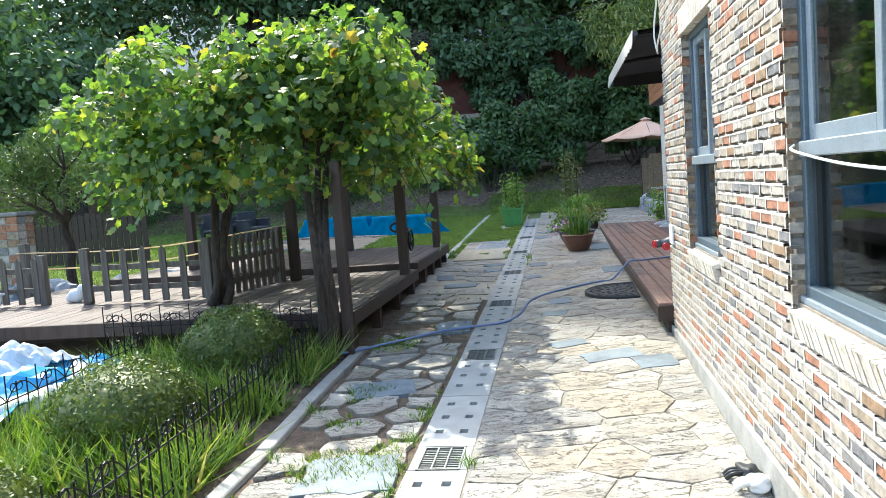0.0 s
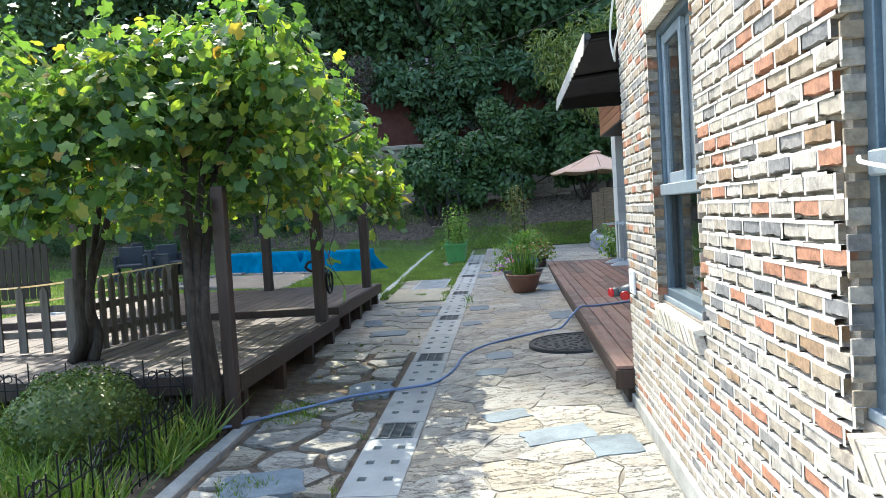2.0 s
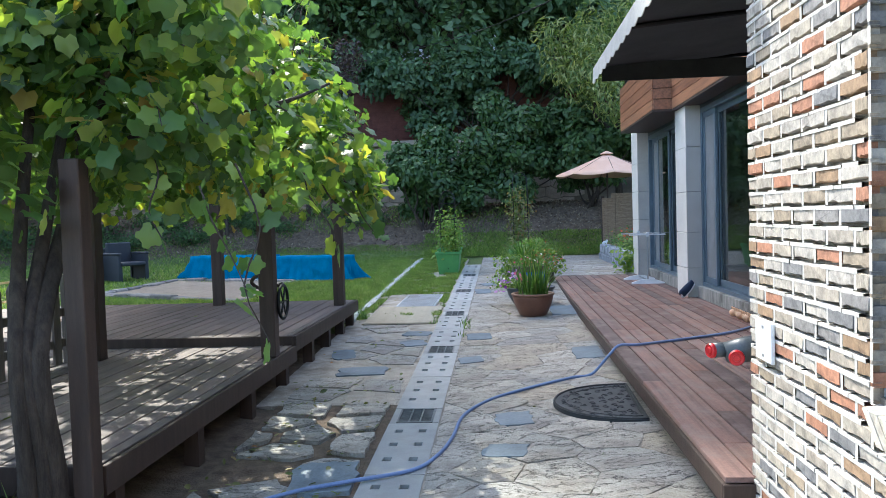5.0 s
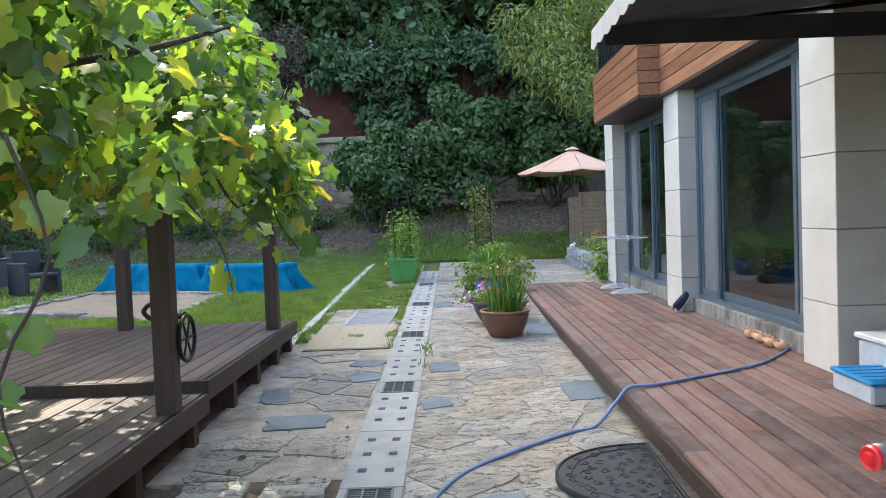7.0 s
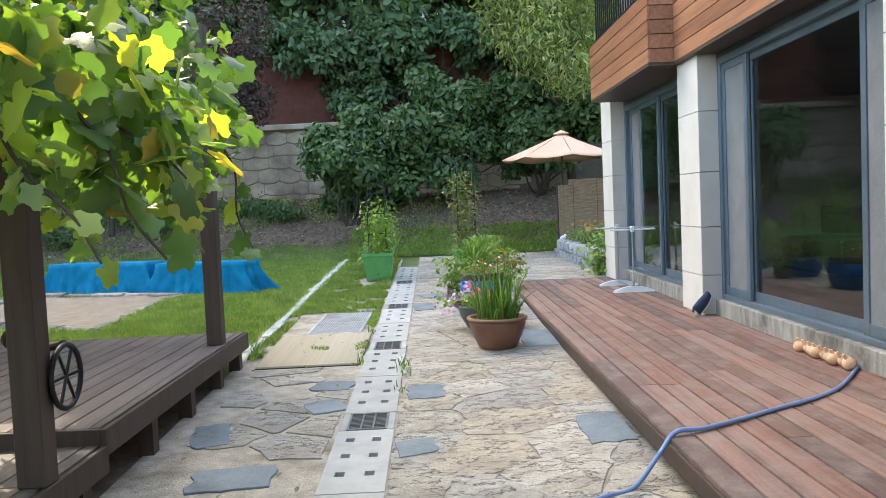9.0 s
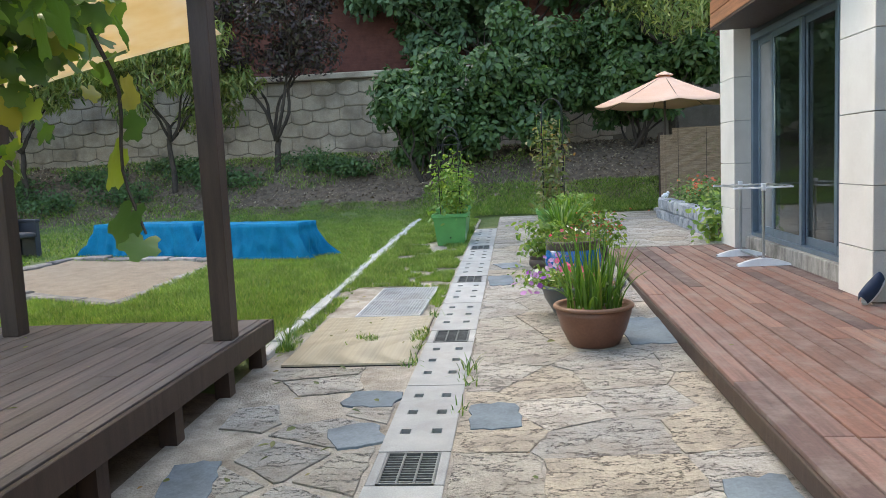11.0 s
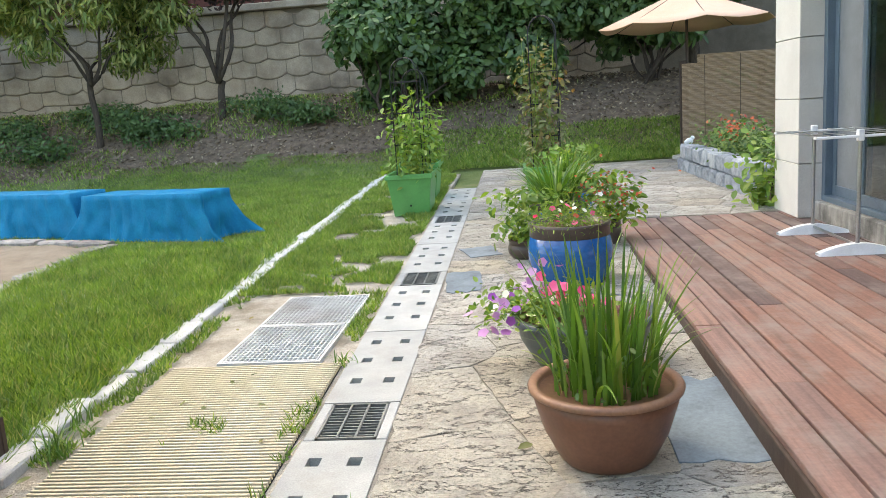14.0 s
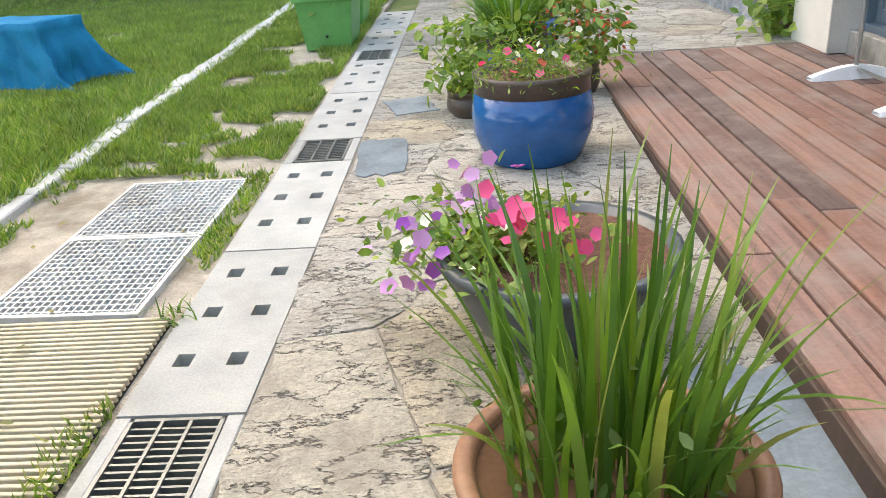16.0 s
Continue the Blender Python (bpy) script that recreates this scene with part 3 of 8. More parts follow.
def brick_house():
    bm = bmesh.new()
    core = WX + 0.03
    cuts = [(-3.0, Z0 - 0.5, WIN[0][0], Z1), (WIN[0][1], Z0 - 0.5, WIN[1][0], Z1), (WIN[1][1], Z0 - 0.5, HY, Z1)]
    for y0, za, y1, zb in cuts:
        box(bm, (core, y0, za), (core + 0.28, y1, zb))
    for y0, y1, za, zb in WIN:
        box(bm, (core, y0, Z0 - 0.5), (core + 0.28, y1, za - 0.03))
        box(bm, (core, y0, zb), (core + 0.28, y1, Z1))
    box(bm, (core + 0.28, HY - 0.28, Z0 - 0.5), (2.9, HY - 0.001, Z1))
    wall = setting(part("wall_west", bm, M_MORTAR), "cream, orange and grey brick wall in full sun", "wall")
    foot = setting(part("wall_footing", boxes(((WX - 0.02, -3.0, -0.7), (WX + 0.028, HY, -0.10)), bevel=0.006), M_CONC), "rough grey concrete wall footing", "wall footing")
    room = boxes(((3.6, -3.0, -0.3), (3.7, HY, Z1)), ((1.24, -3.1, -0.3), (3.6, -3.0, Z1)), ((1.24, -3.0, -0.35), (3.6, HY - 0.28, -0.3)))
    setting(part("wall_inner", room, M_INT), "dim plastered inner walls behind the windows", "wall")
    setting(part("ceiling", boxes(((WX, -3.1, Z1), (3.7, HY, Z1 + 0.2))), M_CONC), "flat concrete roof slab of the brick house", "ceiling")
    return wall


wall_west = brick_house()


def window(name, y0, y1, z0, z1, rail, stile):
    """Aluminium window: outer frame, upper slider with a screen, fixed pane below."""
    w = thing(name, "blue-grey aluminium window with a fixed lower pane and sliding upper sash", "window", (0, 0, 0), kind="structure")
    x = WX + 0.06
    fr = boxes(((x, y0, z0), (x + 0.1, y0 + 0.06, z1)), ((x, y1 - 0.06, z0), (x + 0.1, y1, z1)), ((x, y0 + 0.06, z1 - 0.06), (x + 0.1, y1 - 0.06, z1)), ((x - 0.01, y0 + 0.06, z0), (x + 0.1, y1 - 0.06, z0 + 0.05)), bevel=0.004)
    part("window_frame", fr, M_FRAME, w)
    part("window_rail", boxes(((x - 0.025, y0 + 0.06, rail - 0.03), (x + 0.09, y1 - 0.06, rail + 0.035)), bevel=0.005), M_FRAMEL, w, "pale grey projecting rail")
    part("window_sill", boxes(((x - 0.022, y0 + 0.004, z0 - 0.03), (x + 0.06, y1 - 0.004, z0 + 0.002)), bevel=0.004), M_FRAMEL, w, "pale grey metal sill")
    for a, b, dx in ((y0 + 0.06, stile + 0.03, 0.05), (stile - 0.03, y1 - 0.06, 0.02)):
        s = boxes(((x + dx, a, rail + 0.035), (x + dx + 0.03, a + 0.055, z1 - 0.06)), ((x + dx, b - 0.055, rail + 0.035), (x + dx + 0.03, b, z1 - 0.06)), ((x + dx, a + 0.055, rail + 0.035), (x + dx + 0.03, b - 0.055, rail + 0.10)), ((x + dx, a + 0.055, z1 - 0.12), (x + dx + 0.03, b - 0.055, z1 - 0.06)), bevel=0.003)
        sash = part("sash", s, M_FRAMEL, w)
        if dx > 0.04:
            part("insect_screen", boxes(((x + dx + 0.004, a + 0.055, rail + 0.10), (x + dx + 0.007, b - 0.055, z1 - 0.12))), M_SCREEN, sash, "fine grey insect screen")
        p = part("pane", boxes(((x + dx + 0.012, a + 0.055, rail + 0.10), (x + dx + 0.018, b - 0.055, z1 - 0.12))), M_GLASS, sash)
        p.visible_shadow = False
    p = part("pane", boxes(((x + 0.05, y0 + 0.06, z0 + 0.05), (x + 0.056, y1 - 0.06, rail - 0.03))), M_GLASS, w)
    p.visible_shadow = False
    part("inner_stop", boxes(((x + 0.03, y1 - 0.10, z0 + 0.05), (x + 0.07, y1 - 0.06, rail - 0.03)), ((x + 0.03, y0 + 0.06, z0 + 0.05), (x + 0.07, y0 + 0.10, rail - 0.03))), M_FRAMED, w)
    return w


window("window_1", *WIN[0], 1.40, 3.2)
window("window_2", *WIN[1], 1.40, 6.2)


# ---- modern house behind the deck ----
PX = 2.42           # outer face of the pillars
DZ = 0.11           # top of the deck
DOORX = 2.64
PILLARS = [(11.56, 12.12), (15.4, 16.05), (19.26, 19.92)]


def pillar(y0, y1, joints, zt):
    p = thing("pillar", "square pillar clad in cream stone tiles", "pillar", (0, 0, 0), "house pillars", "structure")
    edges = [DZ, *joints, zt]
    part("core", boxes(((PX + 0.02, y0 + 0.02, DZ - 0.3), (PX + 0.5, y1 - 0.02, zt))), M_CONC, p)
    for a, b in zip(edges, edges[1:]):
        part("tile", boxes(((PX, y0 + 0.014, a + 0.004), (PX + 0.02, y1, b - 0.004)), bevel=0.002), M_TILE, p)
        # the face turned from the light is painted darker
        part("tile", boxes(((PX, y0, a + 0.004), (PX + 0.5, y0 + 0.012, b - 0.004)), bevel=0.002), M_TILESHADE, p)
    return p


for (a, b), j in zip(PILLARS, ([0.62, 1.17, 1.72, 2.27], [0.515, 1.015, 1.58, 2.2], [0.60, 1.17, 1.70, 2.23])):
    pillar(a, b, j, 2.92)


def modern_house():
    # side wall between the brick house and the first pillar is set back
    setting(part("wall_north", boxes(((PX + 0.5, HY, -0.4), (PX + 0.7, 11.57, 2.9)), ((2.9, HY - 0.3, -0.4), (3.1, HY, 3.2))), M_GREYTILE), "grey-beige stone wall at the back of the deck", "wall")
    setting(part("wall_plinth", boxes(((DOORX - 0.09, 12.12, -0.3), (DOORX + 0.1, 15.4, 0.27)), ((DOORX - 0.09, 16.05, -0.3), (DOORX + 0.1, 19.26, 0.27)), bevel=0.008), M_PLINTH), "stained concrete plinth under the sliding doors", "plinth")
    setting(part("wall_upper", boxes(((PX + 0.45, 11.6, 2.92), (PX + 0.75, 19.72, 5.6)), ((PX + 0.05, 11.6, 2.85), (PX + 0.45, 19.72, 2.92)), ((6.5, HY, -0.4), (6.7, 19.72, 5.6)), ((DOORX + 0.1, 19.5, -0.4), (6.5, 19.72, 5.6)), ((3.1, HY - 0.02, 2.9), (6.5, HY + 0.2, 5.6))), M_GREYTILE), "grey-beige upper storey wall", "wall")
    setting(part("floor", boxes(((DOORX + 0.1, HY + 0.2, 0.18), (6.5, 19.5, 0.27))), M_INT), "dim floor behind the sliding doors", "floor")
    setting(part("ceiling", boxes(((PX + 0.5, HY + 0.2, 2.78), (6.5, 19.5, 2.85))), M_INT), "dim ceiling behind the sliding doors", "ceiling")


modern_house()


def sliding_door(name, y0, y1, z1, stiles):
    d = thing(name, "tall blue-grey aluminium sliding glass doors with an insect screen", "sliding door", (0, 0, 0), kind="structure")
    x, z0 = DOORX, 0.27
    part("door_frame", boxes(((x - 0.02, y0, z0), (x + 0.12, y0 + 0.07, z1)), ((x - 0.02, y1 - 0.07, z0), (x + 0.12, y1, z1)), ((x - 0.02, y0 + 0.07, z1 - 0.07), (x + 0.12, y1 - 0.07, z1)), ((x - 0.03, y0 + 0.07, z0), (x + 0.12, y1 - 0.07, z0 + 0.05)), bevel=0.004), M_FRAME, d)
    part("lintel", boxes(((x - 0.02, y0, z1), (x + 0.14, y1, 2.85))), M_FRAMED, d)
    ys = [y0 + 0.07, *stiles, y1 - 0.07]
    for i, (a, b) in enumerate(zip(ys, ys[1:])):
        dx = (0.0, 0.045)[i % 2]
        a2, b2 = a - (0.03 if i else 0), b + (0.03 if i < len(ys) - 2 else 0)
        s = boxes(((x + dx, a2, z0 + 0.05), (x + dx + 0.035, a2 + 0.07, z1 - 0.07)), ((x + dx, b2 - 0.07, z0 + 0.05), (x + dx + 0.035, b2, z1 - 0.07)), ((x + dx, a2 + 0.07, z0 + 0.05), (x + dx + 0.035, b2 - 0.07, z0 + 0.14)), ((x + dx, a2 + 0.07, z1 - 0.14), (x + dx + 0.035, b2 - 0.07, z1 - 0.07)), bevel=0.003)
        sash = part("sash", s, M_FRAME, d)
        if i == 0 or i == len(ys) - 2:
            part("insect_screen", boxes(((x + dx + 0.012, a2 + 0.07, z0 + 0.14), (x + dx + 0.017, b2 - 0.07, z1 - 0.14))), M_SCREEN, sash, "fine grey insect screen")
        else:
            p = part("pane", boxes(((x + dx + 0.012, a2 + 0.07, z0 + 0.14), (x + dx + 0.018, b2 - 0.07, z1 - 0.14))), M_GLASS, sash)
            p.visible_shadow = False
    return d


sliding_door("door_1", 12.12, 15.4, 2.72, [12.75, 14.75])
sliding_door("door_2", 16.05, 19.26, 2.72, [16.7, 17.6, 18.5])


def cladding():
    """The balcony front in cedar boards, stepping out over the pillars."""
    b = thing("balcony_front", "balcony front clad in orange-brown cedar boards", "balcony", (0, 0, 0), kind="structure")
    for (x0, y0, y1, z0, n) in ((2.36, 11.4, 15.95, 2.80, 5), (2.08, 15.951, 19.0, 2.80, 5)):
        xo = x0
        h = 0.155
        part("backing", boxes(((xo + 0.03, y0 + 0.03, z0), (PX + 0.45, y1, z0 + n * h))), M_DARKWOOD, b)
        for i in range(n):
            za = z0 + i * h
            part("board", boxes(((xo, y0, za + 0.004), (xo + 0.025, y1 + 0.0, za + h - 0.004)), bevel=0.003), M_CLAD, b)
            part("board", boxes(((xo + 0.026, y0, za + 0.004), (PX + 0.45, y0 + 0.025, za + h - 0.004)), bevel=0.003), M_CLAD, b)
        part("soffit", boxes(((xo, y0, z0 - 0.03), (PX + 0.45, y1, z0 - 0.001))), M_DARKWOOD, b)
    r = thing("balcony_railing", "black iron balcony railing above the cedar boards", "railing", (0, 0, 0), kind="structure")
    part("rail", boxes(((2.14, 16.0, 4.3), (2.18, 18.95, 4.34)), ((2.14, 16.0, 3.62), (2.18, 18.95, 3.65))), M_BLACK, r)
    for i in range(24):
        y = 16.05 + i * 0.122
        part("baluster", boxes(((2.15, y, 3.58), (2.17, y + 0.018, 4.32))), M_BLACK, r)


cladding()


def awning():
    a = thing("awning", "charcoal canvas awning with a scalloped pale edge", "awning", (0, 0, 0), kind="")
    x0, x1, y0, y1 = 0.74, 2.9, 8.0, 11.6
    zo, zi = 2.62, 2.84
    vs, fs = [], []
    n = 24
    for lift in (0.0, 0.02):
        for i in range(n + 1):
            y = y0 + (y1 - y0) * i / n
            sag = 0.012 * math.sin(i * math.pi * 4 / n)
            vs += [(x0, y, zo + lift + sag), ((x0 + x1) / 2, y, (zo + zi) / 2 - 0.03 + lift + sag), (x1, y, zi + lift)]
    for s in (0, 1):
        o = s * 3 * (n + 1)
        for i in range(n):
            for k in (0, 1):
                q = (o + 3 * i + k, o + 3 * i + k + 1, o + 3 * i + 4 + k, o + 3 * i + 3 + k)
                fs.append(q if s else q[::-1])
    part_c = raw("canvas", vs, fs, M_AWN, a, smooth=True)
    val, vf = [], []
    m = 60
    for i in range(m + 1):
        y = y0 + (y1 - y0) * i / m
        d = 0.13 + 0.025 * abs(math.sin(i * math.pi * 15 / m))
        val += [(x0 - 0.012, y, zo + 0.03), (x0 - 0.02, y, zo + 0.03 - d)]
    vf = [(2 * i, 2 * i + 1, 2 * i + 3, 2 * i + 2) for i in range(m)]
    v = raw("valance", val, vf, M_AWNW, a, "pale scalloped valance")
    so = v.modifiers.new("thick", "SOLIDIFY")
    so.thickness = 0.006
    for y in (y0 + 0.05, (y0 + y1) / 2, y1 - 0.05):
        part("arm", tube(bmesh.new(), [(x0 + 0.02, y, zo - 0.02), (x1, y, zi - 0.06)], 0.018, 8), M_BLACK, a)
    part("front_bar", tube(bmesh.new(), [(x0 + 0.01, y0, zo), (x0 + 0.01, y1, zo)], 0.025, 10), M_FRAMED, a)
    part("end_flap", boxes(((x0 + 0.03, y1 - 0.25, zo - 0.13), (x1, y1 - 0.235, zo + 0.03))), M_AWN, a, "hanging charcoal end flap")


awning()


# ---- decks ----
def deck_boards(name, label, x0, x1, y0, y1, z, width, material, group_len, fascia_z, joist_mat, n_rand):
    d = thing(name, label, "deck", (0, 0, 0), kind="structure")
    rnd = random.Random(n_rand)
    x = x0
    meshes = {}
    while x < x1 - 0.02:
        w = min(width, x1 - x)
        y = y0 - rnd.uniform(0, group_len * 0.8)
        while y < y1:
            ya, yb = max(y, y0), min(y + group_len * rnd.choice((0.8, 1.0, 1.2)), y1)
            y = y + group_len if yb == y1 else yb
            if yb - ya < 0.08:
                continue
            key = (round(w, 3), round(yb - ya, 2))
            if key not in meshes:
                bm = boxes(((0, 0.002, -0.028), (key[0] - 0.011, key[1] - 0.002, 0)), bevel=0.003)
                o = part("board", bm, material, d)
                meshes[key] = o.data
            else:
                o = new("board", meshes[key])
                o.parent = d
            o.location = (x, ya, z + rnd.uniform(-0.002, 0.002))
            if yb >= y1:
                break
        x += w
    return d


deck_r = deck_boards("deck_right", "reddish-brown timber boardwalk along the house", 0.83, PX + 0.6, 7.86, 19.75, DZ, 0.142, M_DECKR, 3.4, 0, M_DARKWOOD, 4)
part("fascia", boxes(((0.815, 7.86, -0.02), (0.845, 19.75, DZ - 0.029)), ((0.815, 7.84, -0.06), (2.4, 7.859, DZ - 0.029)), bevel=0.004), M_DARKWOOD, deck_r, "dark edge board")
part("joist", boxes(((0.91, 7.9, -0.4), (1.0, 19.7, DZ - 0.03)), ((1.6, 7.9, -0.4), (1.7, 19.7, DZ - 0.03)), ((2.3, 7.9, -0.4), (2.4, 19.7, DZ - 0.03))), M_DARKWOOD, deck_r)

LX = -2.15          # edge of the garden platform
ZL, ZU = 0.16, 0.25
deck_l = deck_boards("deck_left", "dark weathered timber platform under the vine, lower level", -7.6, LX, 7.95, 11.52, ZL, 0.145, M_DECKL, 3.8, 0, M_DARKWOOD, 5)
part("fascia", boxes(((LX + 0.001, 7.93, ZL - 0.15), (LX + 0.03, 11.52, ZL - 0.002)), ((-7.6, 7.92, ZL - 0.15), (LX, 7.949, ZL - 0.002)), bevel=0.004), M_DARKWOOD, deck_l, "dark edge board")
deck_u = deck_boards("deck_upper", "dark weathered timber platform, upper level", -7.0, LX, 11.53, 14.70, ZU, 0.145, M_DECKL, 3.4, 0, M_DARKWOOD, 6)
part("fascia", boxes(((LX + 0.001, 11.5, ZU - 0.15), (LX + 0.03, 14.70, ZU - 0.002)), ((-7.0, 11.5, ZU - 0.1), (LX, 11.528, ZU - 0.002)), ((-7.0, 14.701, ZU - 0.15), (LX + 0.03, 14.73, ZU - 0.002)), bevel=0.004), M_DARKWOOD, deck_u, "dark edge board")
for y in (8.1, 9.2, 10.3, 11.3):
    part("support", boxes(((LX - 0.12, y, gz(-2, y) - 0.1), (LX - 0.02, y + 0.1, ZL - 0.15))), M_DARKWOOD, deck_l)
for y in (12.3, 13.1, 13.9, 14.55):
    part("support", boxes(((LX - 0.12, y, gz(-2, y) - 0.1), (LX - 0.02, y + 0.1, ZU - 0.15))), M_DARKWOOD, deck_u)
part("support", boxes(((-7.4, 9.0, -0.6), (LX - 0.5, 9.1, ZL - 0.03)), ((-7.4, 10.8, -0.6), (LX - 0.5, 10.9, ZL - 0.03))), M_DARKWOOD, deck_l)
part("support", boxes(((-6.9, 12.6, -0.6), (LX - 0.5, 12.7, ZU - 0.03)), ((-6.9, 14.2, -0.6), (LX - 0.5, 14.3, ZU - 0.03))), M_DARKWOOD, deck_u)


def post(x, y, z, h, w=0.13):
    p = thing("pergola_post", "dark-stained square timber post standing on the platform", "post", (x, y, z), "pergola posts")
    part("shaft", boxes(((-w / 2, -w / 2, 0), (w / 2, w / 2, h)), bevel=0.006), M_DARKWOOD, p)
    return p


POSTS = [(-2.195, 10.93, ZL), (-2.235, 14.07, ZU), (-3.75, 10.9, ZL), (-3.92, 14.38, ZU), (-6.0, 12.4, ZU)]
for x, y, z in POSTS:
    post(x, y, z, 2.7 if y > 13 else 2.35)
tagged(post(-2.17, 7.85, gz(-2.17, 7.85) - 0.03, 1.95, 0.1), "dark-stained timber post beside the twisted vine trunk", "post", "pergola posts")
for nm, a, b in (("pergola_beam", (-2.24, 8.2, 2.5), (-2.24, 14.2, 2.5)), ("pergola_beam", (-4.2, 8.2, 2.55), (-4.2, 15.2, 2.55)), ("pergola_beam", (-6.2, 10.9, 2.6), (-2.0, 10.9, 2.6))):
    bm = bmesh.new()
    w = 0.04
    box(bm, (min(a[0], b[0]) - w, min(a[1], b[1]) - w, a[2] - 0.045), (max(a[0], b[0]) + w, max(a[1], b[1]) + w, a[2] + 0.045), None, 0.004)
    tagged(part(nm, bm, M_DARKWOOD), "dark-stained pergola beam carrying the grape vine", "beam", "pergola beams")


# ---- kerbs ----
def kerb(name, x, y0, y1, w, h, seg, material, label):
    k = thing(name, label, "kerb", (0, 0, 0), kind="structure")
    rnd = random.Random(3)
    y = y0
    while y < y1:
        l = seg * rnd.uniform(0.85, 1.15)
        bm = boxes(((-w / 2, 0, -0.12), (w / 2, l - 0.012, h)), bevel=0.008)
        o = part("kerb_stone", bm, material, k)
        o.location = (x + rnd.uniform(-0.022, 0.022), y, gz(x, y + l / 2) - 0.01 - rnd.uniform(0, 0.02))
        o.rotation_euler = (math.atan(0.03), 0, rnd.uniform(-0.035, 0.035))
        y += l


kerb("kerb", -2.1, 1.5, 7.4, 0.11, 0.03, 0.95, M_CONC, "weathered grey concrete kerb beside the hedge bed")
kerb("kerb_lawn", -2.27, 14.75, 25.0, 0.155, 0.04, 0.42, M_KERB, "whitish stone kerb along the lawn")


# ---- retaining wall and what stands above it ----
def retaining():
    w = thing("wall_east", "beige concrete retaining wall cast in wavy stone courses", "retaining wall", (0, 0, 0), kind="structure")
    # the core is darkened so the grooves between stones read as shaded
    part("core", boxes(((-40, 29.86, 0.5), (14, 30.25, 3.85))), M_SEAMSHADE, w)
    part("coping", boxes(((-40, 29.72, 3.70), (14, 29.86, 3.86)), bevel=0.02), M_RETAIN, w)
    pitch = 0.62

    def edge(row, k):
        return k * pitch - 0.31 * (row % 2) + 0.17 * noise.noise((k * 1.9, row * 2.7, 7.3))

    def joint(row, x):
        """The height of the hanging, uneven bed joint under a row."""
        k = math.floor((x + 0.31 * (row % 2)) / pitch) - 1
        while edge(row, k + 1) <= x:
            k += 1
        u = (x - edge(row, k)) / (edge(row, k + 1) - edge(row, k))
        amp = 0.07 + 0.11 * noise.noise((k * 1.7, row * 2.3, 1.4))
        return 1.2 + 0.36 * row - amp * math.sin(math.pi * u) ** 0.7 + 0.05 * noise.noise((x * 0.9, row * 1.3, 5))
    n = 8
    for row in range(7):
        for k in range(-25, 4):
            x, xe = edge(row, k), edge(row, k + 1)
            vs, fs = [], []
            for i in range(n + 1):
                tx = x + 0.008 + (xe - x - 0.016) * i / n
                e = 0.03 + 0.008 * noise.noise((k * 3.1, row * 1.9, 2)) if 0 < i < n else 0.014
                tz, lz = min(joint(row + 1, tx) - 0.008, 3.69), joint(row, tx) + 0.008
                vs += [(tx, 29.862, tz), (tx, 29.86 - e, tz - 0.016), (tx, 29.86 - e, lz + 0.016), (tx, 29.862, lz)]
            for i in range(n):
                a, b = 4 * i, 4 * i + 4
                fs += [(a, a + 1, b + 1, b), (a + 1, a + 2, b + 2, b + 1), (a + 2, a + 3, b + 3, b + 2)]
            raw("stone", vs, fs, M_RETAIN, w)


retaining()
setting(part("wall_boundary", boxes(((-26, 31.6, 3.5), (16, 31.85, 6.55)), ((-26, 31.52, 6.55), (16, 31.93, 6.7))), M_REDBRICK), "dark red brick boundary wall above the retaining wall", "wall")


def red_courses():
    vs, fs = [], []
    for r in range(34):
        z = 3.8 + r * 0.08
        x = -12 + (r % 2) * 0.12
        while x < 7:
            k = len(vs)
            vs += [(x, 31.585, z), (x + 0.225, 31.585, z), (x + 0.225, 31.585, z + 0.066), (x, 31.585, z + 0.066), (x, 31.601, z), (x + 0.225, 31.601, z), (x + 0.225, 31.601, z + 0.066), (x, 31.601, z + 0.066)]
            fs += [(k, k + 1, k + 2, k + 3), (k + 3, k + 2, k + 6, k + 7), (k + 1, k, k + 4, k + 5)]
            x += 0.24
    o = raw("brick_courses", vs, fs, M_REDBRICK)
    o.parent = bpy.data.objects["wall_boundary"]
    tagged(o, kind="stuff")


red_courses()


def apartment(x, y, rz, w, d, floors):
    a = thing("apartment_building", "tall pale grey apartment block beyond the garden", "building", (x, y, 3.0), rz=rz)
    h = floors * 2.9
    part("wall", boxes(((-w / 2, 0, 0), (w / 2, d, h)), ((-w / 2 - 0.3, -0.3, h), (w / 2 + 0.3, d + 0.3, h + 1.2))), M_APART, a)
    n = int(w / 4.2)
    g = None
    for f in range(floors):
        for i in range(n):
            for k, (xo, ww) in enumerate(((0.5, 1.5), (2.3, 1.1))):
                if f > 9:
                    continue
                o = part("window", boxes(((0, -0.05, 0), (ww, 0.06, 1.4))), M_APGLASS, a) if g is None or g[k] is None else new("window", g[k])
                if g is None:
                    g = {0: None, 1: None}
                g[k] = o.data
                o.parent = a
                o.location = (-w / 2 + 0.6 + i * 4.2 + xo, 0, f * 2.9 + 0.9)
    return a


apartment(-22.6, 54.1, -44.4, 42, 12, 22)
apartment(-2.0, 70.0, 4, 36, 11, 8)


# ---- plants ----
def unit(k):
    v = RNG.normal(0, 1, (k, 3))
    return v / np.linalg.norm(v, axis=1, keepdims=True)


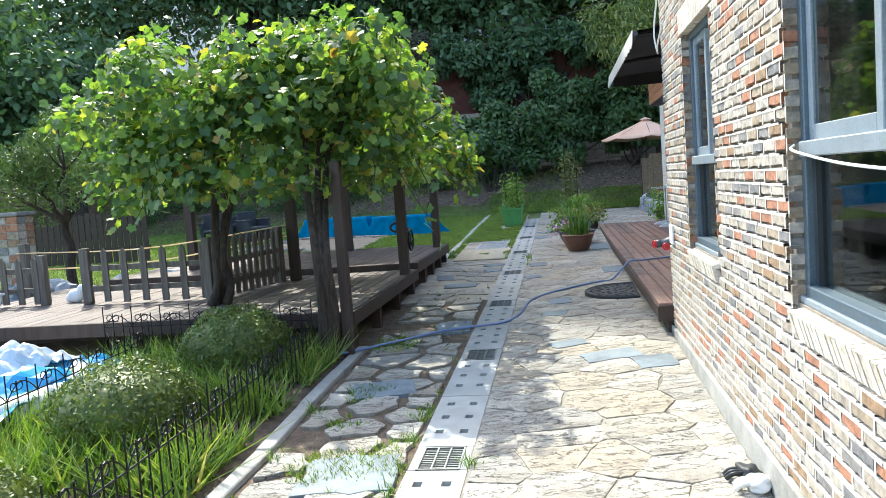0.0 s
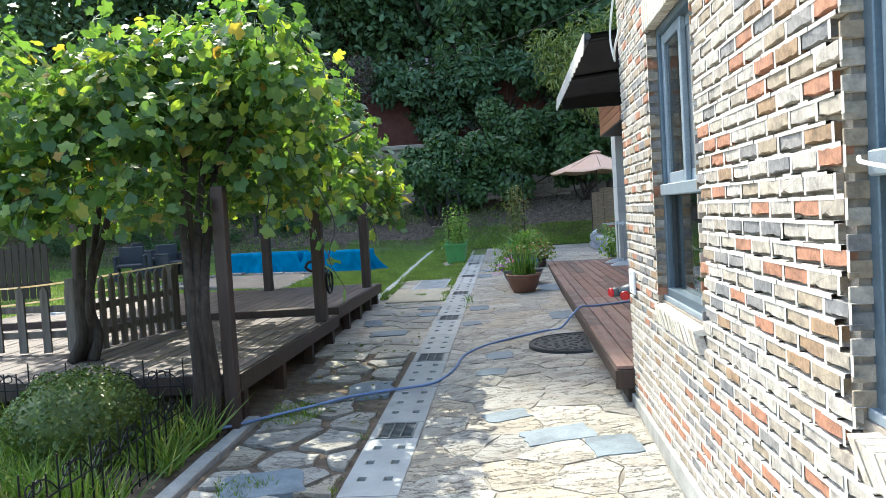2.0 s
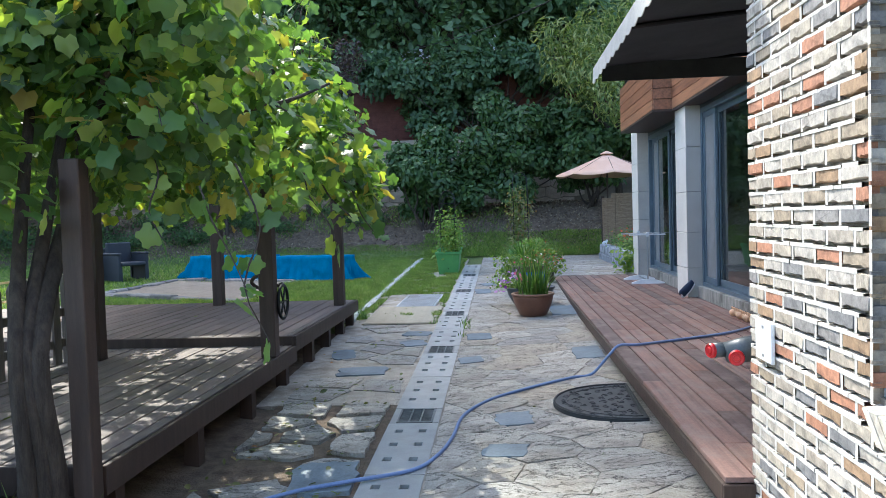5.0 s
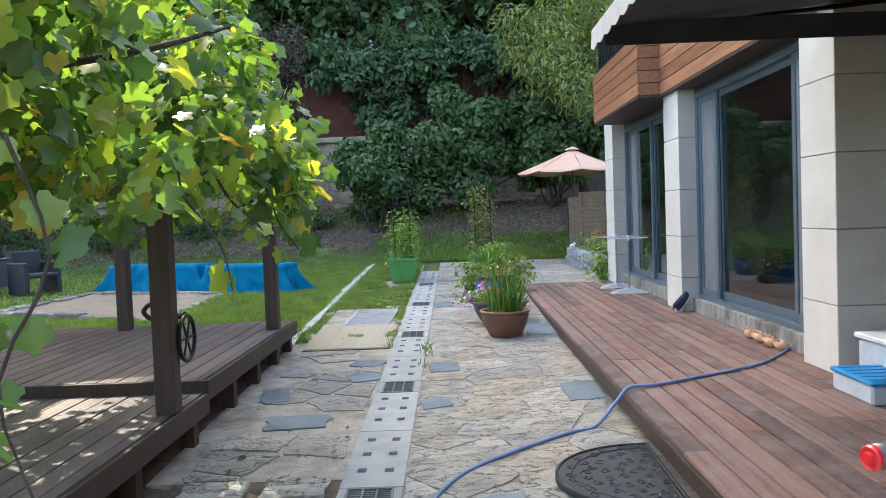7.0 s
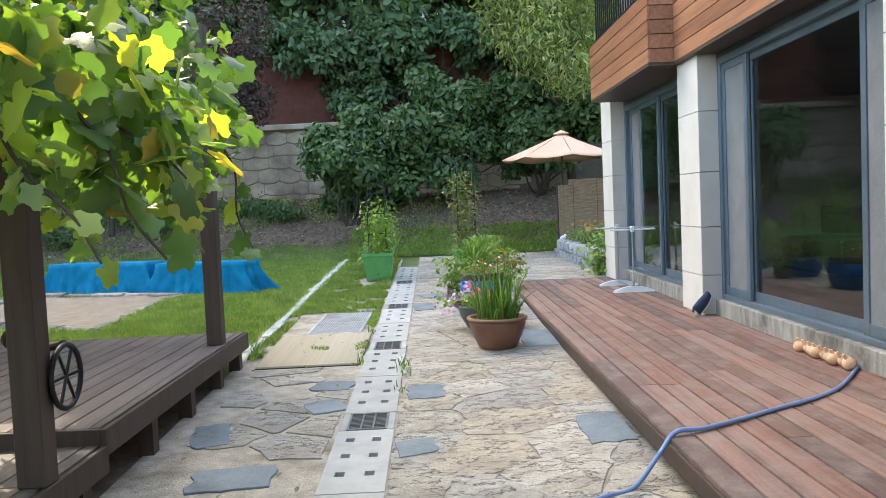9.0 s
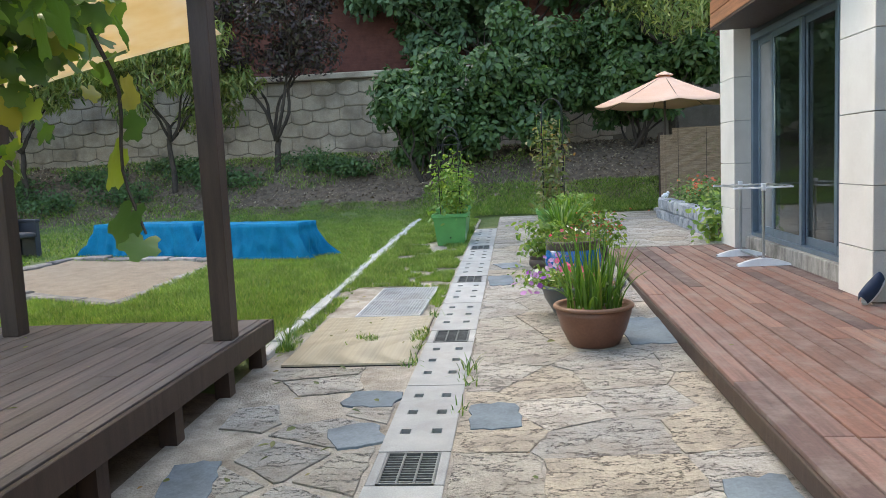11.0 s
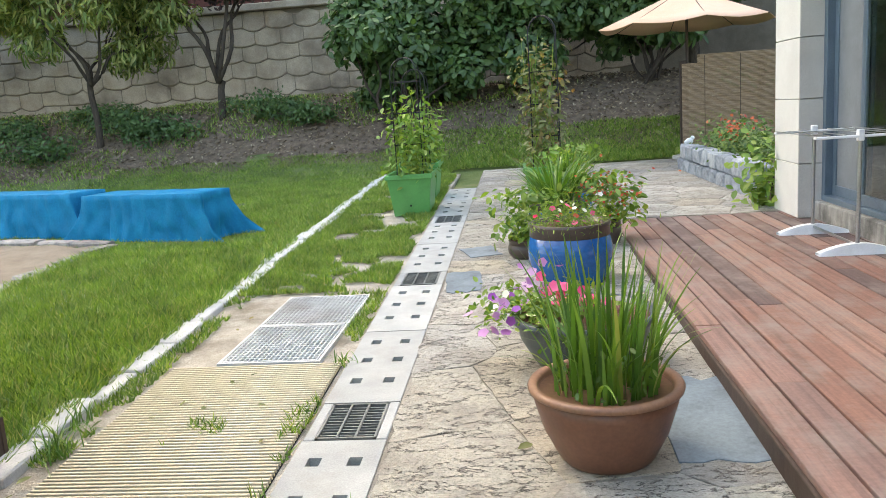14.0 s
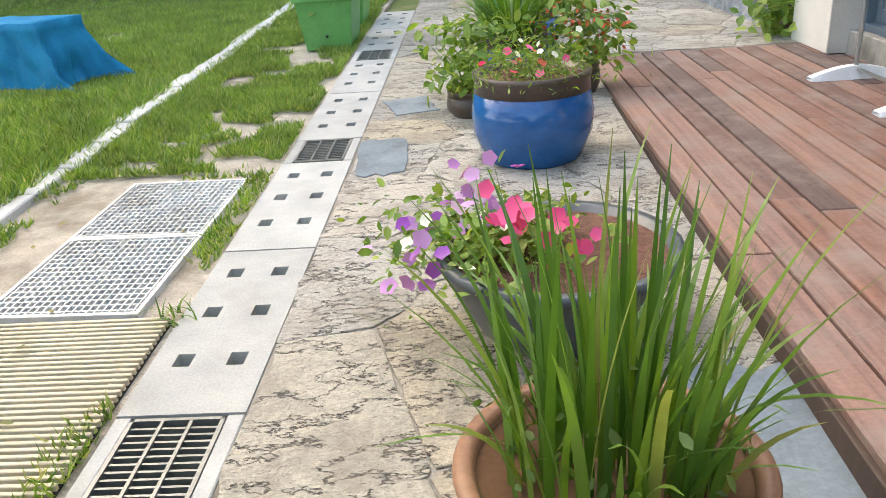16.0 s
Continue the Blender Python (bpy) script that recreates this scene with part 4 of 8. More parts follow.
def clump_points(k, centres, radii, shell=0.55):
    """Points and outward normals in a cloud of overlapping balls."""
    c = np.asarray(centres, float)
    r = np.asarray(radii, float)
    pick = RNG.choice(len(c), k, p=r[:, 0] ** 2 / (r[:, 0] ** 2).sum())
    u = unit(k)
    rad = shell + (1 - shell) * RNG.random((k, 1)) ** 0.6
    return c[pick] + u * r[pick] * rad, u


def limb(bm, a, b, r0, r1, wob=0.08, n=6, seg=8):
    a, b = Vector(a), Vector(b)
    L = (b - a).length
    pts = [a.lerp(b, i / n) + Vector((random.uniform(-1, 1), random.uniform(-1, 1), random.uniform(-0.5, 0.5))) * (wob * L * (0 < i < n)) for i in range(n + 1)]
    tube(bm, curve_pts(pts, 3), [r0 + (r1 - r0) * i / (3 * n) for i in range(3 * n + 1)], seg)
    return pts


def grape_vine():
    v = thing("grape_vine", "large grape vine with broad lobed green leaves over a timber pergola", "vine", (-3.3, 9.2, -0.25))
    off = np.array((-3.3, 9.2, -0.25))
    # canopy: a dome over the posts, drooping at its edges
    cs, rs = [], []
    rnd = random.Random(21)
    for i in range(120):
        x, y = rnd.uniform(-4.85, -1.5), rnd.uniform(7.75, 12.0)
        e = max(abs(x + 3.2) / 1.9, abs(y - 9.8) / 2.5)
        zt = 3.1 - 0.85 * e ** 2.4
        zl = 1.55 if y < 9.6 else 1.75
        cs.append((x, y, rnd.uniform(zl, zt)))
        s = rnd.uniform(0.34, 0.55)
        rs.append((s, s, s * 0.8))
    for i in range(6):
        cs.append((rnd.uniform(-5.5, -4.6), rnd.uniform(10.6, 11.2), rnd.uniform(1.3, 1.7)))
        rs.append((0.3, 0.3, 0.3))
    for i in range(18):
        cs.append((rnd.uniform(-4.9, -2.3), rnd.uniform(11.6, 13.3), rnd.uniform(1.75, 2.6)))
        rs.append((0.4, 0.4, 0.3))
    for i in range(26):
        cs.append((rnd.uniform(-3.6, -1.55), rnd.uniform(7.7, 8.7), rnd.uniform(2.1, 2.8)))
        rs.append((0.36, 0.36, 0.28))
    for i in range(46):
        a = rnd.uniform(0, 2 * math.pi)
        cs.append((-3.1 + 1.85 * math.cos(a), 9.8 + 2.25 * math.sin(a), rnd.uniform(1.4, 2.0)))
        rs.append((0.3, 0.3, 0.32))
    p, n = clump_points(27000, cs, rs, 0.55)
    n[:, 2] += 0.7
    keep = (p[:, 2] > 1.22 + 0.3 * RNG.random(len(p))) & (p[:, 0] < -0.98)
    keep &= ~((p[:, 0] < -3.2) & (p[:, 1] > 9.6) & (p[:, 1] < 11.4) & (RNG.random(len(p)) < 0.45))
    # the canopy has gaps between its shoots
    keep &= np.array([noise.noise(Vector(q) * 1.7) < 0.1 + 0.35 * (q[1] < 8.3) for q in p])
    p, n = p[keep], n[keep]
    edge = (p[:, 0] > -2.7) & (p[:, 1] > 8.6)
    leaves("foliage", p[~edge] - off, n[~edge], (0.06, 0.125), L_GRAPE, v, "grape", 0.6, 0.35)
    leaves("foliage", p[edge] - off, n[edge], (0.06, 0.13), L_GRAPE, v, "vine", 0.6, 0.35)
    # upright and hanging shoots
    bm = bmesh.new()
    sp, sn = [], []
    for i in range(64):
        x, y = rnd.uniform(-5.0, -1.5), rnd.uniform(7.7, 11.8)
        a = Vector((x, y, 2.75 - 0.12 * (x + 3.3) ** 2))
        b = a + Vector((rnd.uniform(-0.35, 0.35), rnd.uniform(-0.35, 0.35), rnd.uniform(0.25, 0.65)))
        pts = limb(bm, a - Vector(off), b - Vector(off), 0.006, 0.003, 0.08, 3, 4)
        for q in curve_pts(pts, 3):
            sp.append(q + Vector((rnd.uniform(-0.06, 0.06), rnd.uniform(-0.06, 0.06), 0)))
            sn.append((rnd.uniform(-1, 1), rnd.uniform(-1, 1), 0.9))
    hanging = [((-1.35, 7.75, 1.6), (-1.1, 7.35, 0.85)), ((-1.5, 7.7, 1.5), (-1.2, 7.4, 1.05)), ((-1.25, 8.6, 1.6), (-1.05, 8.5, 1.15)), ((-1.3, 11.0, 1.7), (-1.15, 10.9, 1.2))]
    for i in range(30):
        a = rnd.uniform(math.pi * 0.9, 2.1 * math.pi)
        s = Vector((-3.1 + 1.9 * math.cos(a), 9.6 + 2.1 * math.sin(a), rnd.uniform(1.5, 2.2)))
        e = s + Vector((0.25 * math.cos(a), 0.35 * math.sin(a), -rnd.uniform(0.1, 0.5)))
        if i < len(hanging):
            s, e = Vector(hanging[i][0]), Vector(hanging[i][1])
        pts = limb(bm, s - Vector(off), e - Vector(off), 0.006, 0.003, 0.1, 3, 4)
        for q in curve_pts(pts, 2):
            sp.append(q)
            sn.append((math.cos(a), math.sin(a), 0.4))
    tagged(part("shoot", bm, M_BARK, v, "thin trailing shoots"), kind="stuff")
    leaves("shoot_foliage", sp, sn, (0.06, 0.13), L_GRAPE, v, "vine", 0.5, 0.4, "bright young leaves on trailing shoots")
    # twisted trunks
    for base, top in (((-2.31, 7.7), (-2.36, 8.3)), ((-3.95, 8.85), (-3.8, 9.2))):
        bm = bmesh.new()
        zb = gz(*base) - 0.05 if base[1] < 8 else ZL
        for k in range(4):
            o = Vector((rnd.uniform(-0.05, 0.05), rnd.uniform(-0.05, 0.05), 0))
            foot = Vector((base[0] + 2.5 * o.x - 0.02, base[1] + 1.5 * o.y, zb)) - Vector(off)
            mid = Vector((base[0] + (top[0] - base[0]) * 0.35 + o.y, base[1] + o.x, 0.75)) - Vector(off)
            tip = Vector((top[0] + 4 * o.x, top[1] + 4 * o.y, 1.95)) - Vector(off)
            pts = curve_pts([foot, foot.lerp(mid, 0.4) + Vector((0.05, 0.03, 0)), mid, mid.lerp(tip, 0.5) + Vector((-0.04, 0.04, 0)), tip], 6)
            tube(bm, pts, [0.055 - 0.03 * i / len(pts) for i in range(len(pts))], 8)
        for k in range(5):
            tipo = Vector((top[0], top[1], 1.8)) - Vector(off)
            limb(bm, tipo, tipo + Vector((rnd.uniform(-1.2, 1.2), rnd.uniform(-0.6, 1.4), rnd.uniform(0.3, 0.8))), 0.028, 0.008, 0.08, 4, 6)
        part("trunk", bm, M_BARK, v, "twisted peeling brown vine trunk", True)


grape_vine()


def boxwood(x, y, r, h):
    b = thing("boxwood_bush", "clipped round boxwood bush with small yellow-green leaves", "bush", (x, y, gz(x, y) - 0.11), "clipped bushes")
    p, n = clump_points(6500, [(0, 0, h * 0.55)], [(r, r, h * 0.5)], 0.86)
    lump = np.array([noise.noise(Vector(q) * 5.0) for q in p])
    p = p + n * lump[:, None] * 0.06
    leaves("foliage", p, n, (0.022, 0.042), L_BOX, b, "oval", 0.55)
    bm = bmesh.new()
    bmesh.ops.create_icosphere(bm, subdivisions=3, radius=1.0)
    bmesh.ops.transform(bm, matrix=Matrix.Translation((0, 0, h * 0.55)) @ Matrix.Diagonal((r * 0.86, r * 0.86, h * 0.42, 1)), verts=bm.verts)
    part("inner_mass", bm, L_BOX, b)
    bm = bmesh.new()
    for k in range(4):
        limb(bm, (0.05 * k - 0.08, 0, -0.02), (0.1 * k - 0.15, 0.05, h * 0.5), 0.02, 0.01)
    part("stem", bm, M_BARK, b)


boxwood(-3.12, 5.4, 0.50, 0.72)
boxwood(-3.05, 7.15, 0.48, 0.75)
boxwood(-3.15, 3.75, 0.48, 0.62)


def tree(name, label, base, height, crown, k, leaf, size, shape="oval", trunk_r=0.12, limbs=6, hang=0.0, fork=0.35, spread=0.6, lump=0.38):
    """A tapered trunk with limbs, and a crown of leaf clumps at the limb ends."""
    t = thing(name, label, "tree", base)
    rnd = random.Random(int(abs(base[0] * 100) + abs(base[1] * 10)))
    bm = bmesh.new()
    f = height * fork
    limb(bm, (0, 0, -0.15), (0.04 * height * rnd.uniform(-1, 1), 0.03 * height, f), trunk_r, trunk_r * 0.75, 0.03, 5, 10)
    cs, rs = [], []
    rx, ry, rz = crown
    zc = height - rz
    for i in range(limbs):
        a = 2 * math.pi * (i + rnd.random() * 0.6) / limbs
        q = rnd.uniform(0.35, 0.75)
        e = Vector((rx * q * math.cos(a), ry * q * math.sin(a), zc + rz * rnd.uniform(-0.5, 0.6)))
        pts = limb(bm, (0, 0, f * 0.95), e, trunk_r * 0.55, trunk_r * 0.12, 0.07, 5, 7)
        for j in range(3):
            e2 = e + Vector((rx * rnd.uniform(-0.4, 0.4), ry * rnd.uniform(-0.4, 0.4), rz * rnd.uniform(-0.35, 0.45)))
            limb(bm, pts[3], e2, trunk_r * 0.2, trunk_r * 0.06, 0.06, 3, 5)
            cs.append(e2)
            s = min(rx, rz) * lump * rnd.uniform(0.7, 1.25)
            rs.append((s, s, s * 0.8))
    for i in range(limbs * 3):
        u = Vector((rnd.gauss(0, 1), rnd.gauss(0, 1), rnd.gauss(0, 1))).normalized() * rnd.uniform(0.45, 0.85)
        cs.append((u.x * rx, u.y * ry, zc + u.z * rz))
        s = min(rx, rz) * lump * rnd.uniform(0.55, 1.1)
        rs.append((s, s, s * 0.8))
    part("trunk", bm, M_BARK, t, smooth=True)
    p, n = clump_points(k, cs, rs, 0.35)
    n[:, 2] += 0.5
    leaves("crown", p, n, size, leaf, t, shape, spread, hang)
    return t


tree("plum_tree", "purple-leaved plum tree on the earth bank", (-5.9, 27.3, bank(-5.9, 27.3)), 4.9, (2.3, 1.6, 1.5), 9000, L_PLUM, (0.08, 0.15), "oval", 0.085, 5, 0.1, 0.15)
tree("peach_tree", "peach tree with drooping narrow leaves by the retaining wall", (-8.2, 26.7, bank(-8.2, 26.7)), 4.1, (2.1, 1.5, 1.4), 9500, L_PEACH, (0.15, 0.25), "long", 0.07, 6, 0.9, 0.3)
tree("peach_tree", "peach tree with drooping narrow leaves by the retaining wall", (-11.8, 26.6, bank(-11.8, 26.6)), 4.4, (2.1, 1.5, 1.5), 7500, L_PEACH, (0.15, 0.25), "long", 0.07, 6, 0.9, 0.3)
tree("fruit_tree", "leafy fruit tree with pale green hanging leaves behind the parasol", (3.4, 27.6, bank(3.4, 27.6)), 6.3, (2.2, 1.8, 2.2), 8000, L_PEACH, (0.16, 0.26), "long", 0.12, 6, 0.7, 0.3)
tree("pine_tree", "young garden pine with soft green needles", (-9.2, 13.9, gz(-9, 13.9)), 3.3, (1.9, 1.6, 1.1), 9000, L_PINE, (0.08, 0.16), "long", 0.10, 6, 0.0, 0.4)
rt = random.Random(77)
for i, (x, y, h, rx) in enumerate([(-19, 34, 14, 5.5), (-13.5, 35, 15, 5), (-9, 36.5, 14, 5), (-4.2, 35.5, 13.5, 4.6), (0.4, 35.0, 14, 4.8), (4.6, 36.5, 11.5, 3.8), (-25, 33, 14, 5.5), (-30, 27, 13, 5.5), (-22, 24.5, 9, 4.0), (-16.5, 25.5, 7.5, 3.2), (11.5, 36, 12, 4), (-6.4, 33.9, 11.5, 3.6), (-1.9, 33.6, 11, 3.4), (2.5, 34.0, 11, 3.4)]):
    gzz = 3.7 if y > 30.1 else bank(x, y)
    tree("woodland_tree", "tall dark green broadleaf tree behind the garden wall", (x, y, gzz), h, (rx, 3.4, h * 0.40), 9500, L_BACK, (0.22, 0.42), "oval", 0.26, 7, 0.2, 0.35, 0.7, 0.42)


def shrub(name, label, blobs, k, leaf, size, shape="oval", hang=0.25, base=None, spread=0.6):
    base = base or (blobs[0][0], blobs[0][1], bank(blobs[0][0], blobs[0][1]))
    s = thing(name, label, "shrub", base)
    off = np.array(base)
    cs, rs = [], []
    rnd = random.Random(int(abs(base[0] * 37 + base[1] * 11)))
    bm = bmesh.new()
    for x, y, z, r, h in blobs:
        for j in range(9):
            a, q = rnd.uniform(0, 6.28), rnd.uniform(0.2, 0.8)
            c = Vector((x + r * q * math.cos(a), y + r * q * math.sin(a), z + h * rnd.uniform(-0.6, 0.75)))
            cs.append(c - Vector(off))
            sr = r * rnd.uniform(0.3, 0.55)
            rs.append((sr, sr, sr * 0.85))
            if j < 4:
                limb(bm, Vector((base[0] + rnd.uniform(-0.15, 0.15), base[1] + rnd.uniform(-0.1, 0.1), base[2] - 0.1)) - Vector(off), c - Vector(off), 0.035, 0.01, 0.07, 4, 5)
    tagged(part("branch", bm, M_BARK, s), kind="stuff")
    p, n = clump_points(k, cs, rs, 0.4)
    n[:, 1] -= 0.35
    n[:, 2] += 0.4
    leaves("foliage", p, n, size, leaf, s, shape, spread, hang)
    return s


SHRUB_L = "dense dark green broad-leaved shrub in front of the wall"
shrub("large_shrub", SHRUB_L, [(-2.3, 26.6, 1.9, 1.25, 1.2), (-1.2, 26.9, 2.5, 1.3, 1.6), (-2.6, 27.3, 2.9, 1.1, 1.1)], 9500, L_SHRUB, (0.13, 0.24))
shrub("large_shrub", SHRUB_L, [(0.2, 27.6, 2.8, 1.3, 1.4), (1.2, 27.9, 3.2, 1.2, 1.2), (0.4, 28.2, 4.0, 1.1, 1.0)], 8500, L_SHRUB, (0.13, 0.24))
shrub("large_shrub", SHRUB_L, [(2.5, 27.7, 3.0, 1.2, 1.1), (3.6, 27.4, 2.9, 1.1, 1.2), (2.2, 28.3, 3.9, 1.0, 0.9)], 7500, L_SHRUB, (0.13, 0.24))
shrub("large_shrub", SHRUB_L, [(5.2, 27.0, 2.2, 1.6, 1.8), (7.0, 27.2, 2.4, 1.6, 1.9)], 6000, L_SHRUB, (0.14, 0.26))
CLIMB = "leafy climber spilling over the brick boundary wall"
shrub("wall_climber", CLIMB, [(-2.4, 31.1, 5.3, 1.2, 1.5), (-0.6, 31.1, 5.7, 1.3, 1.6), (1.6, 31.2, 5.0, 1.0, 1.0)], 7500, L_BACK, (0.16, 0.28), base=(-1.2, 31.2, 3.7))
shrub("wall_climber", CLIMB, [(-9.5, 31.2, 6.3, 1.3, 0.7), (-7.2, 31.3, 6.5, 1.2, 0.6), (-12.0, 31.2, 6.0, 1.4, 1.0)], 5000, L_BACK, (0.16, 0.28), base=(-9.5, 31.2, 3.7))
shrub("wall_climber", CLIMB, [(3.8, 31.2, 6.2, 1.4, 0.9), (6.2, 31.2, 5.8, 1.4, 1.2), (-4.6, 31.3, 6.7, 1.2, 0.5)], 5500, L_BACK, (0.16, 0.28), base=(3.8, 31.2, 3.7))
shrub("wall_climber", CLIMB, [(-3.5, 31.0, 6.0, 1.1, 0.7), (-1.6, 31.0, 6.4, 1.2, 0.7), (0.9, 31.0, 6.3, 1.2, 0.8), (2.7, 31.0, 5.6, 1.1, 1.0)], 6000, L_BACK, (0.16, 0.28), base=(-0.4, 31.1, 3.7))
for i, (x, y, s) in enumerate([(-13.5, 27.4, 0.5), (-12.2, 27.2, 0.4), (-10.4, 27.4, 0.45), (-9.3, 26.7, 0.42), (-7.6, 27.3, 0.4), (-6.8, 26.9, 0.38), (-5.1, 27.6, 0.4), (-4.2, 27.2, 0.35), (-11.2, 26.4, 0.4), (-8.6, 27.8, 0.4), (-15, 27.0, 0.6)]):
    z = bank(x, y)
    shrub("ground_cover", "low dark ground-cover plants on the earth bank", [(x, y, z + 0.07, s * 2.0, 0.1), (x + 0.8 * s, y - 0.4, z + 0.05, s * 1.3, 0.07), (x - 1.2 * s, y + 0.2, z + 0.06, s * 1.5, 0.08)], 1500, L_SHRUB, (0.05, 0.11))


# ---- grass ----
def lawn_grass():
    def field(name, k, x0, x1, y0, y1, h, label, mask=None, width=0.006):
        x, y = RNG.uniform(x0, x1, k), RNG.uniform(y0, y1, k)
        keep = np.array([(mask is None or mask(a, b)) for a, b in zip(x, y)])
        x, y = x[keep], y[keep]
        z = np.array([bank(a, b) for a, b in zip(x, y)]) - 0.008
        n = len(x)
        hh = RNG.uniform(h * 0.5, h * 1.3, n)
        a = RNG.uniform(0, 2 * math.pi, n)
        w = width * RNG.uniform(0.6, 1.4, n)
        lx, ly = RNG.normal(0, 0.6, n) * hh, RNG.normal(0, 0.6, n) * hh
        v = np.empty((n, 3, 3), np.float32)
        v[:, 0] = np.stack([x - w * np.cos(a), y - w * np.sin(a), z], 1)
        v[:, 1] = np.stack([x + w * np.cos(a), y + w * np.sin(a), z], 1)
        v[:, 2] = np.stack([x + lx, y + ly, z + hh], 1)
        me = bpy.data.meshes.new(name)
        me.vertices.add(n * 3)
        me.vertices.foreach_set("co", v.reshape(-1))
        me.loops.add(n * 3)
        me.loops.foreach_set("vertex_index", np.arange(n * 3, dtype=np.int32))
        me.polygons.add(n)
        me.polygons.foreach_set("loop_start", np.arange(0, n * 3, 3, dtype=np.int32))
        me.update(calc_edges=True)
        me.materials.append(L_GRASS)
        tagged(new(name, me), label, "grass", "", "stuff")

    def lawn_ok(a, b):
        if -7.7 < a < -4.4 and 16.7 + max(0.0, -4.5 - a) * 0.45 < b < 19.6 + max(0.0, -4.4 - a) * 0.28:
            return False
        if a > -2.26 and b < 25.1 and a < 2.7:
            return False
        if b < 14.78 and a > -7.6:
            return False
        return noise.noise((a * 0.9, b * 0.9, 5)) > -0.62
    field("lawn_grass", 110000, -5.6, -2.3, 14.8, 19.5, 0.085, "short mown lawn grass beside the kerb", lawn_ok, 0.0085)
    field("lawn_grass", 210000, -7.5, -2.3, 15.0, 25.8, 0.055, "short mown lawn grass", lawn_ok)
    field("lawn_grass", 60000, -16, -7.5, 13, 26.5, 0.07, "short mown lawn grass", lawn_ok, 0.011)
    field("lawn_grass", 45000, -2.3, 7, 24.9, 26.3, 0.07, "short mown lawn grass beyond the paving", None, 0.009)

    def verge(a, b):
        return noise.noise((a * 1.6, b * 1.6, 8)) + 0.5 * noise.noise((a * 5, b * 5, 3)) > -0.12 + (0.2 if b < 17.8 else -0.1) - 0.35 * (a < -1.95)
    field("verge_grass", 75000, -2.22, -1.06, 17.55, 25.0, 0.05, "patchy grass between the kerb and the drain", verge)
    field("verge_grass", 16000, -2.22, -1.05, 14.9, 17.5, 0.04, "patchy grass around the gratings", lambda a, b: noise.noise((a * 2.2, b * 2.2, 2)) + 0.35 * noise.noise((a * 9, b * 9, 6)) > (0.72 if b < 17.45 and -2.06 < a < -1.16 else -0.2))
    field("weed_tufts", 16000, -2.0, -1.05, 2.5, 8.5, 0.045, "weeds between the stepping stones", lambda a, b: noise.noise((a * 1.9, b * 1.9, 4)) + 0.3 * noise.noise((a * 7, b * 7, 1)) > (0.02 if b < 6.4 else 0.3))
    field("bank_weeds", 26000, -18, 0, 25.6, 29.4, 0.09, "sparse weeds on the earth bank", lambda a, b: noise.noise((a * 0.7, b * 0.9, 9)) > 0.0, 0.012)
    field("bed_grass", 11000, -4.6, -2.25, 3.2, 7.8, 0.3, "long bright grass among the clipped bushes", lambda a, b: noise.noise((a * 1.3, b * 1.3, 12)) > -0.15, 0.012)


lawn_grass()


# ---- pots and planted things ----
def strap_pot(x, y):
    p = thing("terracotta_pot", "wide glazed terracotta bowl planted with tall green strap leaves", "plant pot", (x, y, gz(x, y) - 0.012))
    part("bowl", lathe([(0.16, 0.0), (0.185, 0.03), (0.235, 0.13), (0.268, 0.24), (0.278, 0.29), (0.25, 0.29), (0.245, 0.262), (0.02, 0.262)], 48), M_TERRA, p, smooth=True)
    part("rim", lathe([(0.274, 0.285), (0.29, 0.29), (0.293, 0.303), (0.285, 0.314), (0.262, 0.314), (0.25, 0.30), (0.25, 0.286)], 48), M_RIM, p, "paler rolled rim", True)
    part("soil", lathe([(0.249, 0.263), (0.249, 0.272), (0.02, 0.277)], 32), M_POTSOIL, p, "reddish bark mulch")
    roots, hs, ls = [], [], []
    for i in range(165):
        a, r = random.uniform(0, 6.283), 0.2 * random.random() ** 0.5
        roots.append((r * math.cos(a), r * math.sin(a), 0.27))
        h = random.uniform(0.25, 0.66)
        out = random.uniform(0.02, 0.2) * (0.4 + r / 0.2) * (2.0 if i % 9 == 0 else 1.0)
        b = a + random.gauss(0, 0.7)
        hs.append(h)
        ls.append((out * math.cos(b), out * math.sin(b)))
    blades("leaves", roots, hs, ls, 0.018, L_BLADE, p, 7)
    pts, ns = [], []
    for i in range(120):
        a, r = random.uniform(0, 6.283), 0.24 * random.random() ** 0.5
        pts.append((r * math.cos(a), r * math.sin(a), 0.28 + random.uniform(0, 0.2)))
        ns.append((math.cos(a), math.sin(a), 1))
    leaves("low_foliage", pts, ns, (0.018, 0.04), L_VEGD, p, "oval", 0.5)
    return p


strap_pot(0.24, 14.85)


def flowers(name, parent, centres, k, material, size, label=""):
    pts = [(c[0] + random.gauss(0, c[3]), c[1] + random.gauss(0, c[3]), c[2] + random.gauss(0, c[3] * 0.6)) for c in centres for _ in range(k)]
    ns = [(random.gauss(0, 0.5), random.gauss(-0.5, 0.4), 0.8) for _ in pts]
    return tagged(leaves(name, pts, ns, size, material, parent, "petal", 0.3, label=label), kind="stuff")


